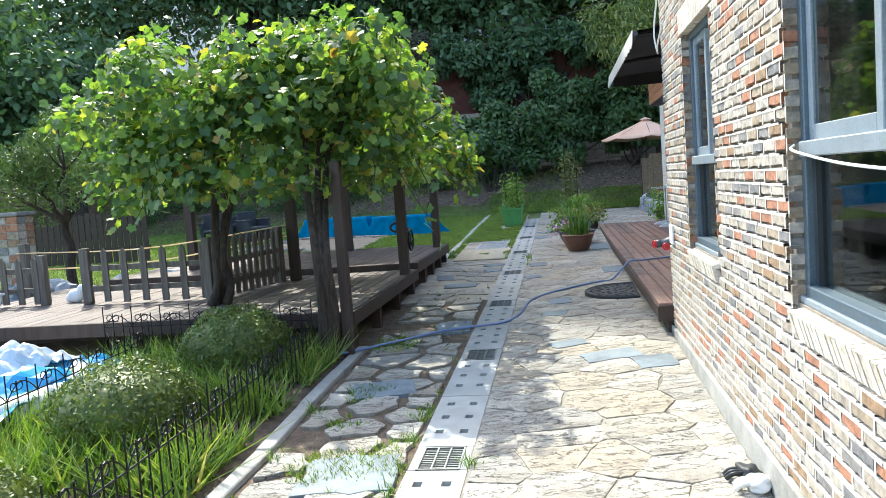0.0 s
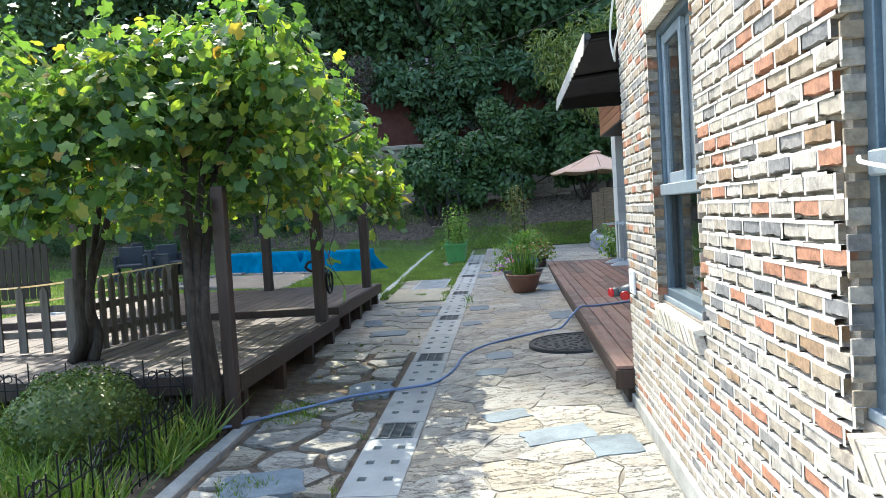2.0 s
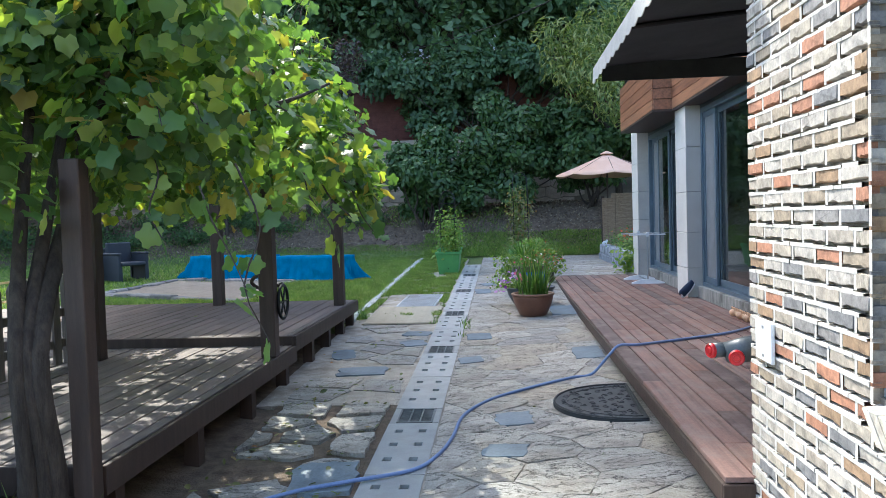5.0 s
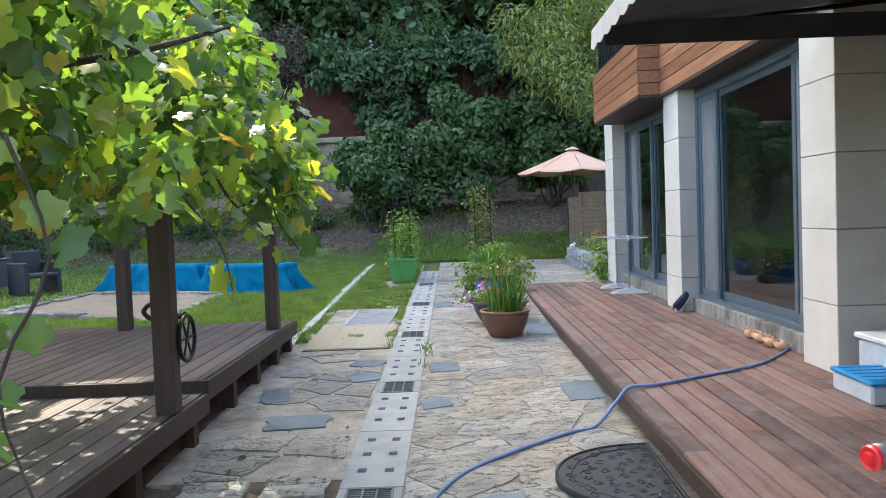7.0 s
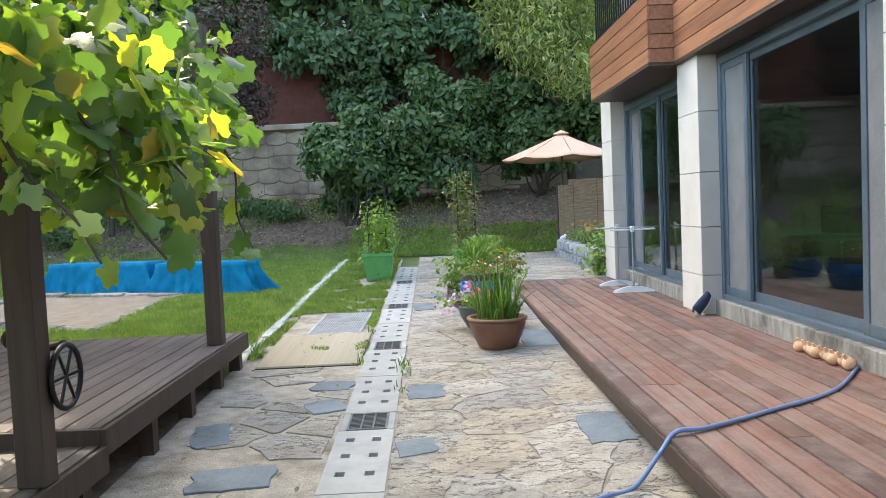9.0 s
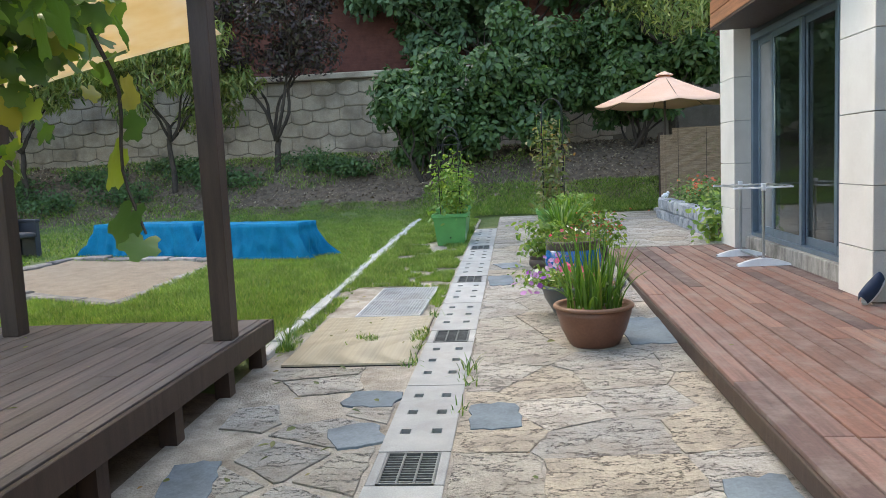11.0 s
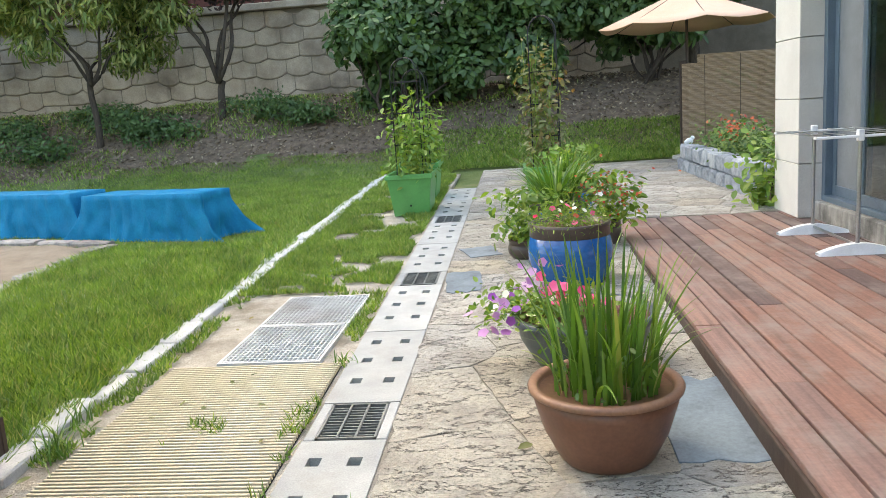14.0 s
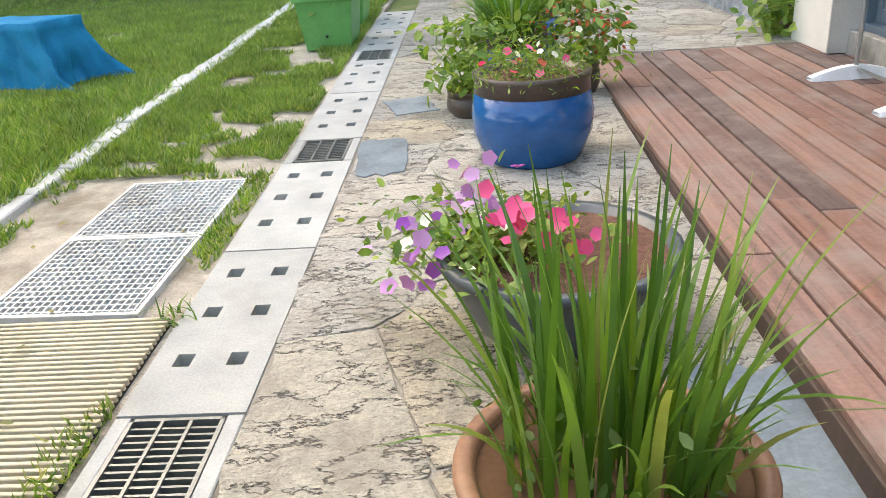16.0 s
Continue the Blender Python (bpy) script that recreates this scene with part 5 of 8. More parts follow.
def grey_bowl(x, y):
    p = thing("flower_bowl", "wide dark grey ceramic bowl spilling pink and purple petunias", "plant pot", (x, y, gz(x, y) - 0.012))
    part("bowl", lathe([(0.2, 0.0), (0.25, 0.04), (0.32, 0.16), (0.345, 0.25), (0.365, 0.255), (0.37, 0.285), (0.335, 0.285), (0.325, 0.25), (0.02, 0.25)], 44), M_DGREY, p, smooth=True)
    part("gravel", lathe([(0.326, 0.25), (0.326, 0.262), (0.02, 0.268)], 32), M_POTSOIL, p, "gravelly soil")
    pts = [(random.gauss(-0.22, 0.14), random.gauss(0.0, 0.14), 0.28 + abs(random.gauss(0, 0.06))) for _ in range(900)]
    leaves("foliage", pts, [(q[0], q[1], 1) for q in pts], (0.025, 0.055), L_VEG, p, "oval", 0.6)
    flowers("blossom", p, [(-0.12, -0.12, 0.4, 0.06), (0.0, -0.1, 0.36, 0.07)], 12, L_PINK, (0.045, 0.07), "bright pink petunias")
    flowers("blossom", p, [(-0.38, -0.05, 0.33, 0.09), (-0.25, 0.05, 0.42, 0.07)], 16, L_PURPLE, (0.045, 0.065), "purple and pale lilac petunias")
    flowers("blossom", p, [(-0.3, -0.08, 0.36, 0.08)], 6, L_WHITEF, (0.045, 0.065), "white petunias")


grey_bowl(0.24, 15.85)


def blue_pot(x, y, r, h, mat, name, label):
    p = thing(name, label, "plant pot", (x, y, gz(x, y) - 0.012))
    part("jar", lathe([(r * 0.72, 0.0), (r * 0.8, 0.02), (r * 0.98, h * 0.35), (r * 1.0, h * 0.55), (r * 0.94, h * 0.8)], 44), mat, p, "glossy cobalt blue glaze", True)
    part("rim", lathe([(r * 0.945, h * 0.795), (r * 0.93, h * 0.93), (r * 0.96, h * 0.95), (r * 0.96, h), (r * 0.86, h), (r * 0.85, h * 0.9), (0.02, h * 0.9)], 44), M_BROWNGLZ, p, "dark brown unglazed band", True)
    part("soil", lathe([(r * 0.85, h * 0.9), (r * 0.85, h * 0.93), (0.02, h * 0.94)], 24), M_POTSOIL, p)
    return p


bp = blue_pot(0.28, 17.5, 0.3, 0.44, M_BLUEPOT, "blue_pot", "cobalt blue glazed pot with a brown band and small bright flowers")
pts = [(random.gauss(0, 0.15), random.gauss(0, 0.15), 0.4 + abs(random.gauss(0, 0.09))) for _ in range(1500)]
leaves("foliage", pts, [(q[0], q[1], 0.6) for q in pts], (0.02, 0.045), L_VEG, bp, "long", 0.8)
flowers("blossom", bp, [(0.0, -0.1, 0.53, 0.12)], 10, L_WHITEF, (0.03, 0.045), "small white flowers")
flowers("blossom", bp, [(-0.1, -0.16, 0.5, 0.08)], 7, L_PINK, (0.03, 0.05), "small pink flowers")
flowers("blossom", bp, [(0.02, -0.15, 0.5, 0.08)], 4, L_REDF, (0.022, 0.034), "small orange flowers")


def leafy_pot(x, y, r, h, mat, name, label, blade_n, red=0, veg=0):
    p = blue_pot(x, y, r, h, mat, name, label)
    roots, hs, ls = [], [], []
    for i in range(blade_n):
        a, q = random.uniform(0, 6.283), r * 0.7 * random.random() ** 0.5
        roots.append((q * math.cos(a), q * math.sin(a), h * 0.9))
        hs.append(random.uniform(0.25, 0.6))
        o = random.uniform(0.15, 0.5)
        ls.append((o * math.cos(a), o * math.sin(a)))
    if blade_n:
        blades("leaves", roots, hs, ls, 0.018, L_BLADE, p, 6)
    if veg:
        pts = [(random.gauss(0, 0.13), random.gauss(0, 0.13), h + random.uniform(0, 0.42)) for _ in range(veg)]
        leaves("foliage", pts, [(q[0], q[1], 0.5) for q in pts], (0.05, 0.1), L_VEG, p, "oval", 0.6, 0.4)
    if red:
        flowers("blossom", p, [(0, -0.05, h + 0.26, 0.15)], red, L_REDF, (0.02, 0.036), "orange-red flowers")
    return p


leafy_pot(0.25, 18.9, 0.25, 0.38, M_BLUEPOT, "blue_pot", "cobalt blue glazed pot with arching strap leaves", 170)
leafy_pot(-0.02, 18.35, 0.16, 0.16, M_BROWNGLZ, "brown_pot", "low brown pot with broad drooping green leaves", 20, 0, 420)
leafy_pot(0.66, 18.7, 0.13, 0.2, M_BROWNGLZ, "brown_pot", "low brown pot with an orange-red flowering plant", 0, 130, 420)
leafy_pot(0.45, 20.1, 0.22, 0.34, M_BLUEPOT, "blue_pot", "cobalt blue glazed pot with green foliage", 60, 0, 300)


def planter(x, y, label, leaf, height, trellis_h, seed, k, lean=0):
    """Green plastic trough with a climbing frame."""
    p = thing("green_planter", label, "planter", (x, y, gz(x, y) - 0.015), "green planters")
    w, d, h = 0.5, 0.64, 0.5
    bm = bmesh.new()
    r = bmesh.ops.create_cube(bm, size=1.0)
    for v in r["verts"]:
        s = 0.8 if v.co.z < 0 else 1.0
        v.co = Vector((v.co.x * w * s, v.co.y * d * s, (v.co.z + 0.5) * h * 0.86))
    top = [f for f in bm.faces if f.normal.z > 0.9][0]
    i = bmesh.ops.inset_region(bm, faces=[top], thickness=0.02)
    bmesh.ops.translate(bm, vec=(0, 0, -0.05), verts=top.verts)
    bmesh.ops.bevel(bm, geom=[e for e in bm.edges], offset=0.008, segments=2, affect="EDGES")
    part("tub", bm, M_GREENPL, p)
    part("rim", boxes(((-w / 2 - 0.02, -d / 2 - 0.02, h * 0.84), (w / 2 + 0.02, -d / 2 + 0.012, h * 0.95)), ((-w / 2 - 0.02, d / 2 - 0.012, h * 0.84), (w / 2 + 0.02, d / 2 + 0.02, h * 0.95)), ((-w / 2 - 0.02, -d / 2 + 0.012, h * 0.84), (-w / 2 + 0.012, d / 2 - 0.012, h * 0.95)), ((w / 2 - 0.012, -d / 2 + 0.012, h * 0.84), (w / 2 + 0.02, d / 2 - 0.012, h * 0.95)), bevel=0.005), M_GREENPL, p, "thick moulded rim")
    part("base_band", boxes(((-w * 0.405, -d * 0.405, 0.0), (w * 0.405, d * 0.405, 0.09)), bevel=0.006), M_GREENPL, p)
    part("plug", lathe([(0.012, 0), (0.012, 0.012)], 12), M_BLACK, p).matrix_basis = pose(0.0, -d * 0.44, 0.12, 90)
    part("soil", boxes(((-w * 0.45, -d * 0.45, h * 0.74), (w * 0.45, d * 0.45, h * 0.80))), M_POTSOIL, p)
    bm = bmesh.new()
    rw = 0.15
    for sx in (-1, 1):
        for sy in (-1, 1):
            tube(bm, [(sx * rw, sy * rw, h * 0.7), (sx * rw, sy * rw, trellis_h - 0.15)], 0.006, 6)
    for s in (0, 1):
        arc = [(math.cos(math.pi * i / 10) * rw * 1.41, 0, trellis_h - 0.15 + 0.2 * math.sin(math.pi * i / 10)) for i in range(11)]
        c, q = math.cos(math.pi / 4 + s * math.pi / 2), math.sin(math.pi / 4 + s * math.pi / 2)
        tube(bm, [(a[0] * c, a[0] * q, a[2]) for a in arc], 0.006, 6)
    for z in (0.8, 1.15, 1.5):
        if z < trellis_h - 0.1:
            tube(bm, [(-rw, -rw, z), (rw, -rw, z), (rw, rw, z), (-rw, rw, z), (-rw, -rw, z)], 0.005, 5)
    part("trellis", bm, M_BLACK, p, "dark green wire obelisk trellis")
    rnd = random.Random(seed)
    bm = bmesh.new()
    pts, ns = [], []
    for i in range(12):
        x0, y0 = rnd.uniform(-0.15, 0.15), rnd.uniform(-0.22, 0.22)
        tip = Vector((x0 * 1.3 + rnd.uniform(-0.12, 0.12), y0 * 1.2 + rnd.uniform(-0.1, 0.1), h + height * rnd.uniform(0.55, 1.0)))
        q = limb(bm, (x0, y0, h * 0.78), tip, 0.007, 0.003, 0.06, 4, 5)
        for _ in range(k // 12):
            t = rnd.random()
            c = Vector((x0, y0, h * 0.8)).lerp(tip, t)
            o = Vector((rnd.gauss(0, 0.09), rnd.gauss(0, 0.09), rnd.gauss(0, 0.05)))
            pts.append(c + o)
            ns.append((o.x * 4, o.y * 4, 0.8))
    tagged(part("stem", bm, L_VEG, p), kind="stuff")
    leaves("foliage", pts, ns, (0.05, 0.11), leaf, p, "oval", 0.5, 0.5)
    return p


planter(-1.3, 21.0, "green plastic planter with leafy pepper plants and a wire trellis", L_VEG, 0.95, 1.72, 1, 620)
planter(-1.34, 22.1, "green plastic planter with leafy pepper plants and a wire trellis", L_VEG, 0.7, 1.6, 2, 420)
planter(0.25, 20.95, "green plastic planter with a fading bean vine up a wire trellis", L_DRYVEG, 1.45, 2.05, 3, 900)


# ---- garden things ----
def parasol(x, y):
    z = bank(x, y)
    p = thing("parasol", "faded peach canvas garden parasol, open", "parasol", (x, y, z))
    R, zt, zr = 1.33, 2.85 - z, 2.30 - z
    n = 8
    bm = bmesh.new()
    top = bm.verts.new((0, 0, zt))
    rings = []
    for k in range(1, 7):
        t = k / 6
        ring = []
        for i in range(n * 4):
            a = 2 * math.pi * i / (n * 4)
            edge = (i % 4) / 4
            sag = 0.05 * math.sin(math.pi * edge) * t
            rr = R * t * (1 - 0.05 * math.sin(math.pi * edge))
            ring.append(bm.verts.new((rr * math.cos(a), rr * math.sin(a), zt - (zt - zr) * t ** 0.92 - sag)))
        rings.append(ring)
    m = n * 4
    for i in range(m):
        bm.faces.new((top, rings[0][i], rings[0][(i + 1) % m]))
    for a, b in zip(rings, rings[1:]):
        for i in range(m):
            bm.faces.new((a[i], b[i], b[(i + 1) % m], a[(i + 1) % m]))
    c = part("canopy", bm, M_UMB, p, "faded peach canvas", True)
    c.modifiers.new("thick", "SOLIDIFY").thickness = 0.004
    part("vent", lathe([(0.02, zt + 0.05), (0.16, zt - 0.01), (0.17, zt - 0.03), (0.02, zt + 0.03)], 24), M_UMB, p, "small top vent cap")
    part("pole", tube(bmesh.new(), [(0, 0, 0), (0, 0, zt)], 0.022, 12), M_DARKWOOD, p)
    part("base_plate", lathe([(0.24, 0), (0.24, 0.05), (0.05, 0.09), (0.03, 0.25)], 24), M_CONC, p)
    for i in range(n):
        a = 2 * math.pi * i / n
        part("rib", tube(bmesh.new(), [(0.02 * math.cos(a), 0.02 * math.sin(a), zt - 0.03), (R * math.cos(a), R * math.sin(a), zr - 0.01)], 0.007, 5), M_DARKWOOD, p)


parasol(2.58, 24.7)


def bamboo_screen():
    s = thing("bamboo_screen", "brown split-bamboo screen fixed to dark timber posts", "screen", (2.35, 23.9, gz(2.35, 23.9)))
    for x in (0.0, 1.1, 2.2):
        part("post", boxes(((x - 0.04, -0.04, -0.1), (x + 0.04, 0.04, 1.5))), M_DARKWOOD, s)
    for i in range(92):
        z = 0.06 + i * 0.0165
        cut = 0.22 if z > 1.45 else 0.0
        part("cane", tube(bmesh.new(), [(-0.02 + cut, -0.05 + 0.004 * math.sin(i * 1.7), z), (2.25, -0.05 + 0.004 * math.sin(i * 2.3), z + 0.004)], 0.0075, 5), M_BAMBOO, s)
    for x in (0.3, 0.8, 1.3, 1.8):
        part("binding", tube(bmesh.new(), [(x, -0.06, 0.05), (x, -0.06, 1.55)], 0.004, 5), M_DARKWOOD, s)


bamboo_screen()


def block_wall():
    w = thing("block_wall", "low planter wall of grey split-faced blocks", "garden wall", (0, 0, 0), kind="structure")
    a, b = Vector((2.28, 23.4, 0)), Vector((2.52, 20.35, 0))
    d = (b - a).normalized()
    rz = math.atan2(d.y, d.x)
    L = (b - a).length
    rnd = random.Random(5)
    for row in range(2):
        s = -0.05 + 0.13 * (row % 2)
        top = L
        while s < top - 0.1:
            l = rnd.uniform(0.24, 0.34)
            bm = boxes(((0, -0.11, 0), (l - 0.014, 0.1, 0.185 + 0.02 * row)), bevel=0.026)
            for v in bm.verts:
                v.co += Vector((rnd.uniform(-1, 1), rnd.uniform(-1, 1), rnd.uniform(-1, 1))) * 0.011
            o = part("block", bm, M_BLOCK, w)
            q = a + d * s
            o.matrix_basis = pose(q.x, q.y, gz(q.x, q.y) - 0.03 + row * 0.19, 0, 0, math.degrees(rz) + rnd.uniform(-1.5, 1.5))
            s += l
    part("earth_fill", boxes(((2.5, 20.3, 0.0), (3.6, 23.3, 0.42))), M_SOIL, w)
    f = thing("flowering_shrub", "green bushy plants with orange-red flowers behind the block wall", "shrub", (2.75, 22.3, 0.42))
    pts = [(random.gauss(0, 0.18), random.gauss(-0.1, 0.55), abs(random.gauss(0.16, 0.13))) for _ in range(3200)]
    leaves("foliage", pts, [(q[0] - 0.2, -0.3, 0.8) for q in pts], (0.035, 0.075), L_VEGD, f, "oval", 0.6, 0.3)
    flowers("blossom", f, [(-0.1, 0.2, 0.38, 0.13), (-0.05, -0.1, 0.3, 0.13)], 36, L_REDF, (0.04, 0.06), "orange-red blossoms")
    bm = bmesh.new()
    for i in range(10):
        limb(bm, (random.gauss(0, 0.1), random.gauss(-0.1, 0.4), -0.05), (random.gauss(0, 0.15), random.gauss(-0.1, 0.5), 0.3), 0.008, 0.004, 0.05, 3, 5)
    tagged(part("stem", bm, L_VEG, f), kind="stuff")
    g = thing("leafy_plant", "green leafy plant growing beside the deck corner", "plant", (2.36, 20.1, gz(2.36, 20.1)))
    pts = [(random.gauss(0, 0.14), random.gauss(0, 0.12), abs(random.gauss(0.25, 0.17))) for _ in range(260)]
    leaves("foliage", pts, [(q[0] - 0.2, -0.4, 0.7) for q in pts], (0.07, 0.13), L_VEG, g, "oval", 0.5, 0.4)
    part("stem", limb_mesh([((0, 0, -0.02), (0.05, 0, 0.5)), ((0, 0, -0.02), (-0.12, -0.05, 0.4))]), L_VEG, g)


def limb_mesh(pairs, r0=0.008, r1=0.004):
    bm = bmesh.new()
    for a, b in pairs:
        limb(bm, a, b, r0, r1, 0.06, 3, 5)
    return bm


block_wall()


def drying_rack(x, y):
    r = thing("drying_rack", "folding laundry rack with white plastic feet and steel poles", "drying rack", (x, y, DZ))
    for dy in (-0.43, 0.43):
        bm = bmesh.new()
        pts = [(-0.27 + 0.54 * i / 12, 0, 0.02 + 0.06 * math.sin(math.pi * i / 12)) for i in range(13)]
        for i in range(12):
            (xa, _, za), (xb, _, zb) = pts[i], pts[i + 1]
            vs = [bm.verts.new(c) for c in ((xa, -0.045, 0), (xb, -0.045, 0), (xb, -0.03, zb), (xa, -0.03, za), (xa, 0.045, 0), (xb, 0.045, 0), (xb, 0.03, zb), (xa, 0.03, za))]
            for f in ((0, 1, 2, 3), (5, 4, 7, 6), (3, 2, 6, 7), (1, 0, 4, 5)):
                bm.faces.new([vs[q] for q in f])
        bmesh.ops.remove_doubles(bm, verts=bm.verts, dist=0.0005)
        o = part("foot", bm, M_WHITEPL, r, "white plastic foot")
        o.location = (0, dy, 0)
        part("pole", tube(bmesh.new(), [(0, dy, 0.05), (0, dy, 0.82)], 0.014, 10), M_STEEL, r, "steel pole")
        part("hub", boxes(((-0.022, dy - 0.022, 0.79), (0.022, dy + 0.022, 0.87)), bevel=0.006), M_WHITEPL, r)
        part("arm", boxes(((-0.3, dy - 0.028, 0.815), (-0.022, dy - 0.016, 0.832)), ((-0.3, dy + 0.016, 0.815), (-0.022, dy + 0.028, 0.832)), ((-0.3, dy - 0.016, 0.815), (-0.285, dy + 0.016, 0.832)), ((-0.16, dy - 0.016, 0.815), (-0.14, dy + 0.016, 0.832)), ((0.022, dy - 0.028, 0.815), (0.3, dy - 0.016, 0.832)), ((0.022, dy + 0.016, 0.815), (0.3, dy + 0.028, 0.832)), ((0.285, dy - 0.016, 0.815), (0.3, dy + 0.016, 0.832)), ((0.14, dy - 0.016, 0.815), (0.16, dy + 0.016, 0.832)), bevel=0.003), M_WHITEPL, r, "white plastic arm")
    part("crossbar", tube(bmesh.new(), [(0, -0.43, 0.06), (0, 0.43, 0.06)], 0.012, 8), M_STEEL, r)
    for x0 in (-0.29, -0.2, -0.1, 0.1, 0.2, 0.29):
        part("line_rod", tube(bmesh.new(), [(x0, -0.43, 0.836), (x0, 0.43, 0.836)], 0.0045, 6), M_STEEL, r)


drying_rack(2.28, 18.07)


def hose(pts):
    o = part("garden_hose", tube(bmesh.new(), curve_pts(pts, 14), 0.0125, 10), M_HOSE, smooth=True)
    tagged(o, "blue rubber garden hose snaking over paving and deck", "hose")


def on(x, y, lift=0.016):
    return (x, y, gz(x, y) + lift)


hose([(2.85, 13.0, 0.16), (2.6, 12.75, DZ + 0.014), (2.08, 12.09, DZ + 0.014), (1.5, 11.69, DZ + 0.014), (1.05, 11.42, DZ + 0.016), (0.87, 11.36, DZ + 0.02), (0.76, 11.28, 0.05), on(0.6, 11.2), on(0.4, 11.1), on(0.0, 10.8), on(-0.3, 10.5), on(-0.48, 10.1), on(-0.53, 9.6), on(-0.6, 9.25), on(-0.74, 8.98), on(-1.1, 8.75, 0.03), on(-1.4, 8.58, 0.03), on(-1.8, 8.2, 0.03), on(-2.3, 7.72, 0.04), on(-2.7, 7.68, 0.03), on(-3.4, 7.65, 0.02)])


def doormat(x, y):
    """Half-round rubber mat whose straight side lies along the deck."""
    m = thing("doormat", "black half-round rubber doormat with raised scrolls beside the deck", "doormat", (x, y, gz(x, y) + 0.006))
    m.rotation_euler = (math.atan(0.0305), 0, 0)
    W, H = 0.63, 0.51
    edge = [(-W * math.sin(math.pi * i / 40) ** 0.9, H * math.cos(math.pi * i / 40)) for i in range(41)]
    vs = [(p, q, -0.02) for p, q in edge] + [(p, q, 0.012) for p, q in edge]
    n = len(edge)
    part_faces = [(i, (i + 1) % n, n + (i + 1) % n, n + i) for i in range(n)] + [tuple(range(n, 2 * n))]
    raw("base", vs, part_faces, M_RUBBER, m)
    part("rim", tube(bmesh.new(), [(p * 0.97 - 0.005, q * 0.97, 0.014) for p, q in edge] + [(-0.005, H * 0.97, 0.014)], 0.009, 6), M_RUBBER, m)
    part("inner_rim", tube(bmesh.new(), [(p * 0.8 - 0.03, q * 0.82, 0.013) for p, q in edge] + [(-0.03, H * 0.82, 0.013)], 0.006, 6), M_RUBBER, m)
    rnd = random.Random(61)
    spots = []
    for _ in range(900):
        p, q = rnd.uniform(-W, -0.03), rnd.uniform(-H, H)
        if (p / W) ** 2 + (q / H) ** 2 < 0.86 and all(math.hypot(p - u, q - w) > 0.072 for u, w in spots):
            spots.append((p, q))
    for p, q in spots:
        a, d = rnd.uniform(0, 6.28), rnd.choice((-1, 1))
        pts = [(p + 0.034 * (1 - k / 13) * math.cos(a + d * k * 0.62), q + 0.034 * (1 - k / 13) * math.sin(a + d * k * 0.62), 0.0125) for k in range(11)]
        part("scroll", tube(bmesh.new(), pts, 0.0055, 5), M_RUBBER, m)


doormat(0.835, 10.25)


def shoes(x, y):
    s = thing("canvas_shoe", "navy canvas shoe with white sole leaning on the pillar", "shoe", (x, y, DZ))
    s.rotation_euler = (0.2, -0.75, 0.5)
    bm = bmesh.new()
    n, m = 14, 10
    rings = []
    for i in range(n + 1):
        t = i / n
        w = 0.045 * (0.8 + 0.35 * math.sin(math.pi * min(1, t * 1.1))) * (1 if t < 0.93 else 0.6)
        h = 0.055 + 0.05 * (1 - t) ** 1.2 if t > 0.05 else 0.07
        rings.append([bm.verts.new((0.27 * t, w * math.cos(math.pi * k / m), 0.03 + h * math.sin(math.pi * k / m))) for k in range(m + 1)])
    for a, b in zip(rings, rings[1:]):
        for k in range(m):
            bm.faces.new((a[k], b[k], b[k + 1], a[k + 1]))
    part("upper", bm, M_NAVY, s, smooth=True)
    bm = bmesh.new()
    lo = [bm.verts.new((0.135 + 0.145 * math.cos(a), (0.047 + 0.006 * math.cos(a)) * math.sin(a), 0.0)) for a in [2 * math.pi * i / 24 for i in range(24)]]
    up = [bm.verts.new((v.co.x, v.co.y, 0.035)) for v in lo]
    bm.faces.new(lo[::-1])
    bm.faces.new(up)
    for i in range(24):
        bm.faces.new((lo[i], lo[(i + 1) % 24], up[(i + 1) % 24], up[i]))
    part("sole", bm, M_WHITEPL, s, "white rubber sole")


shoes(2.33, 15.33)


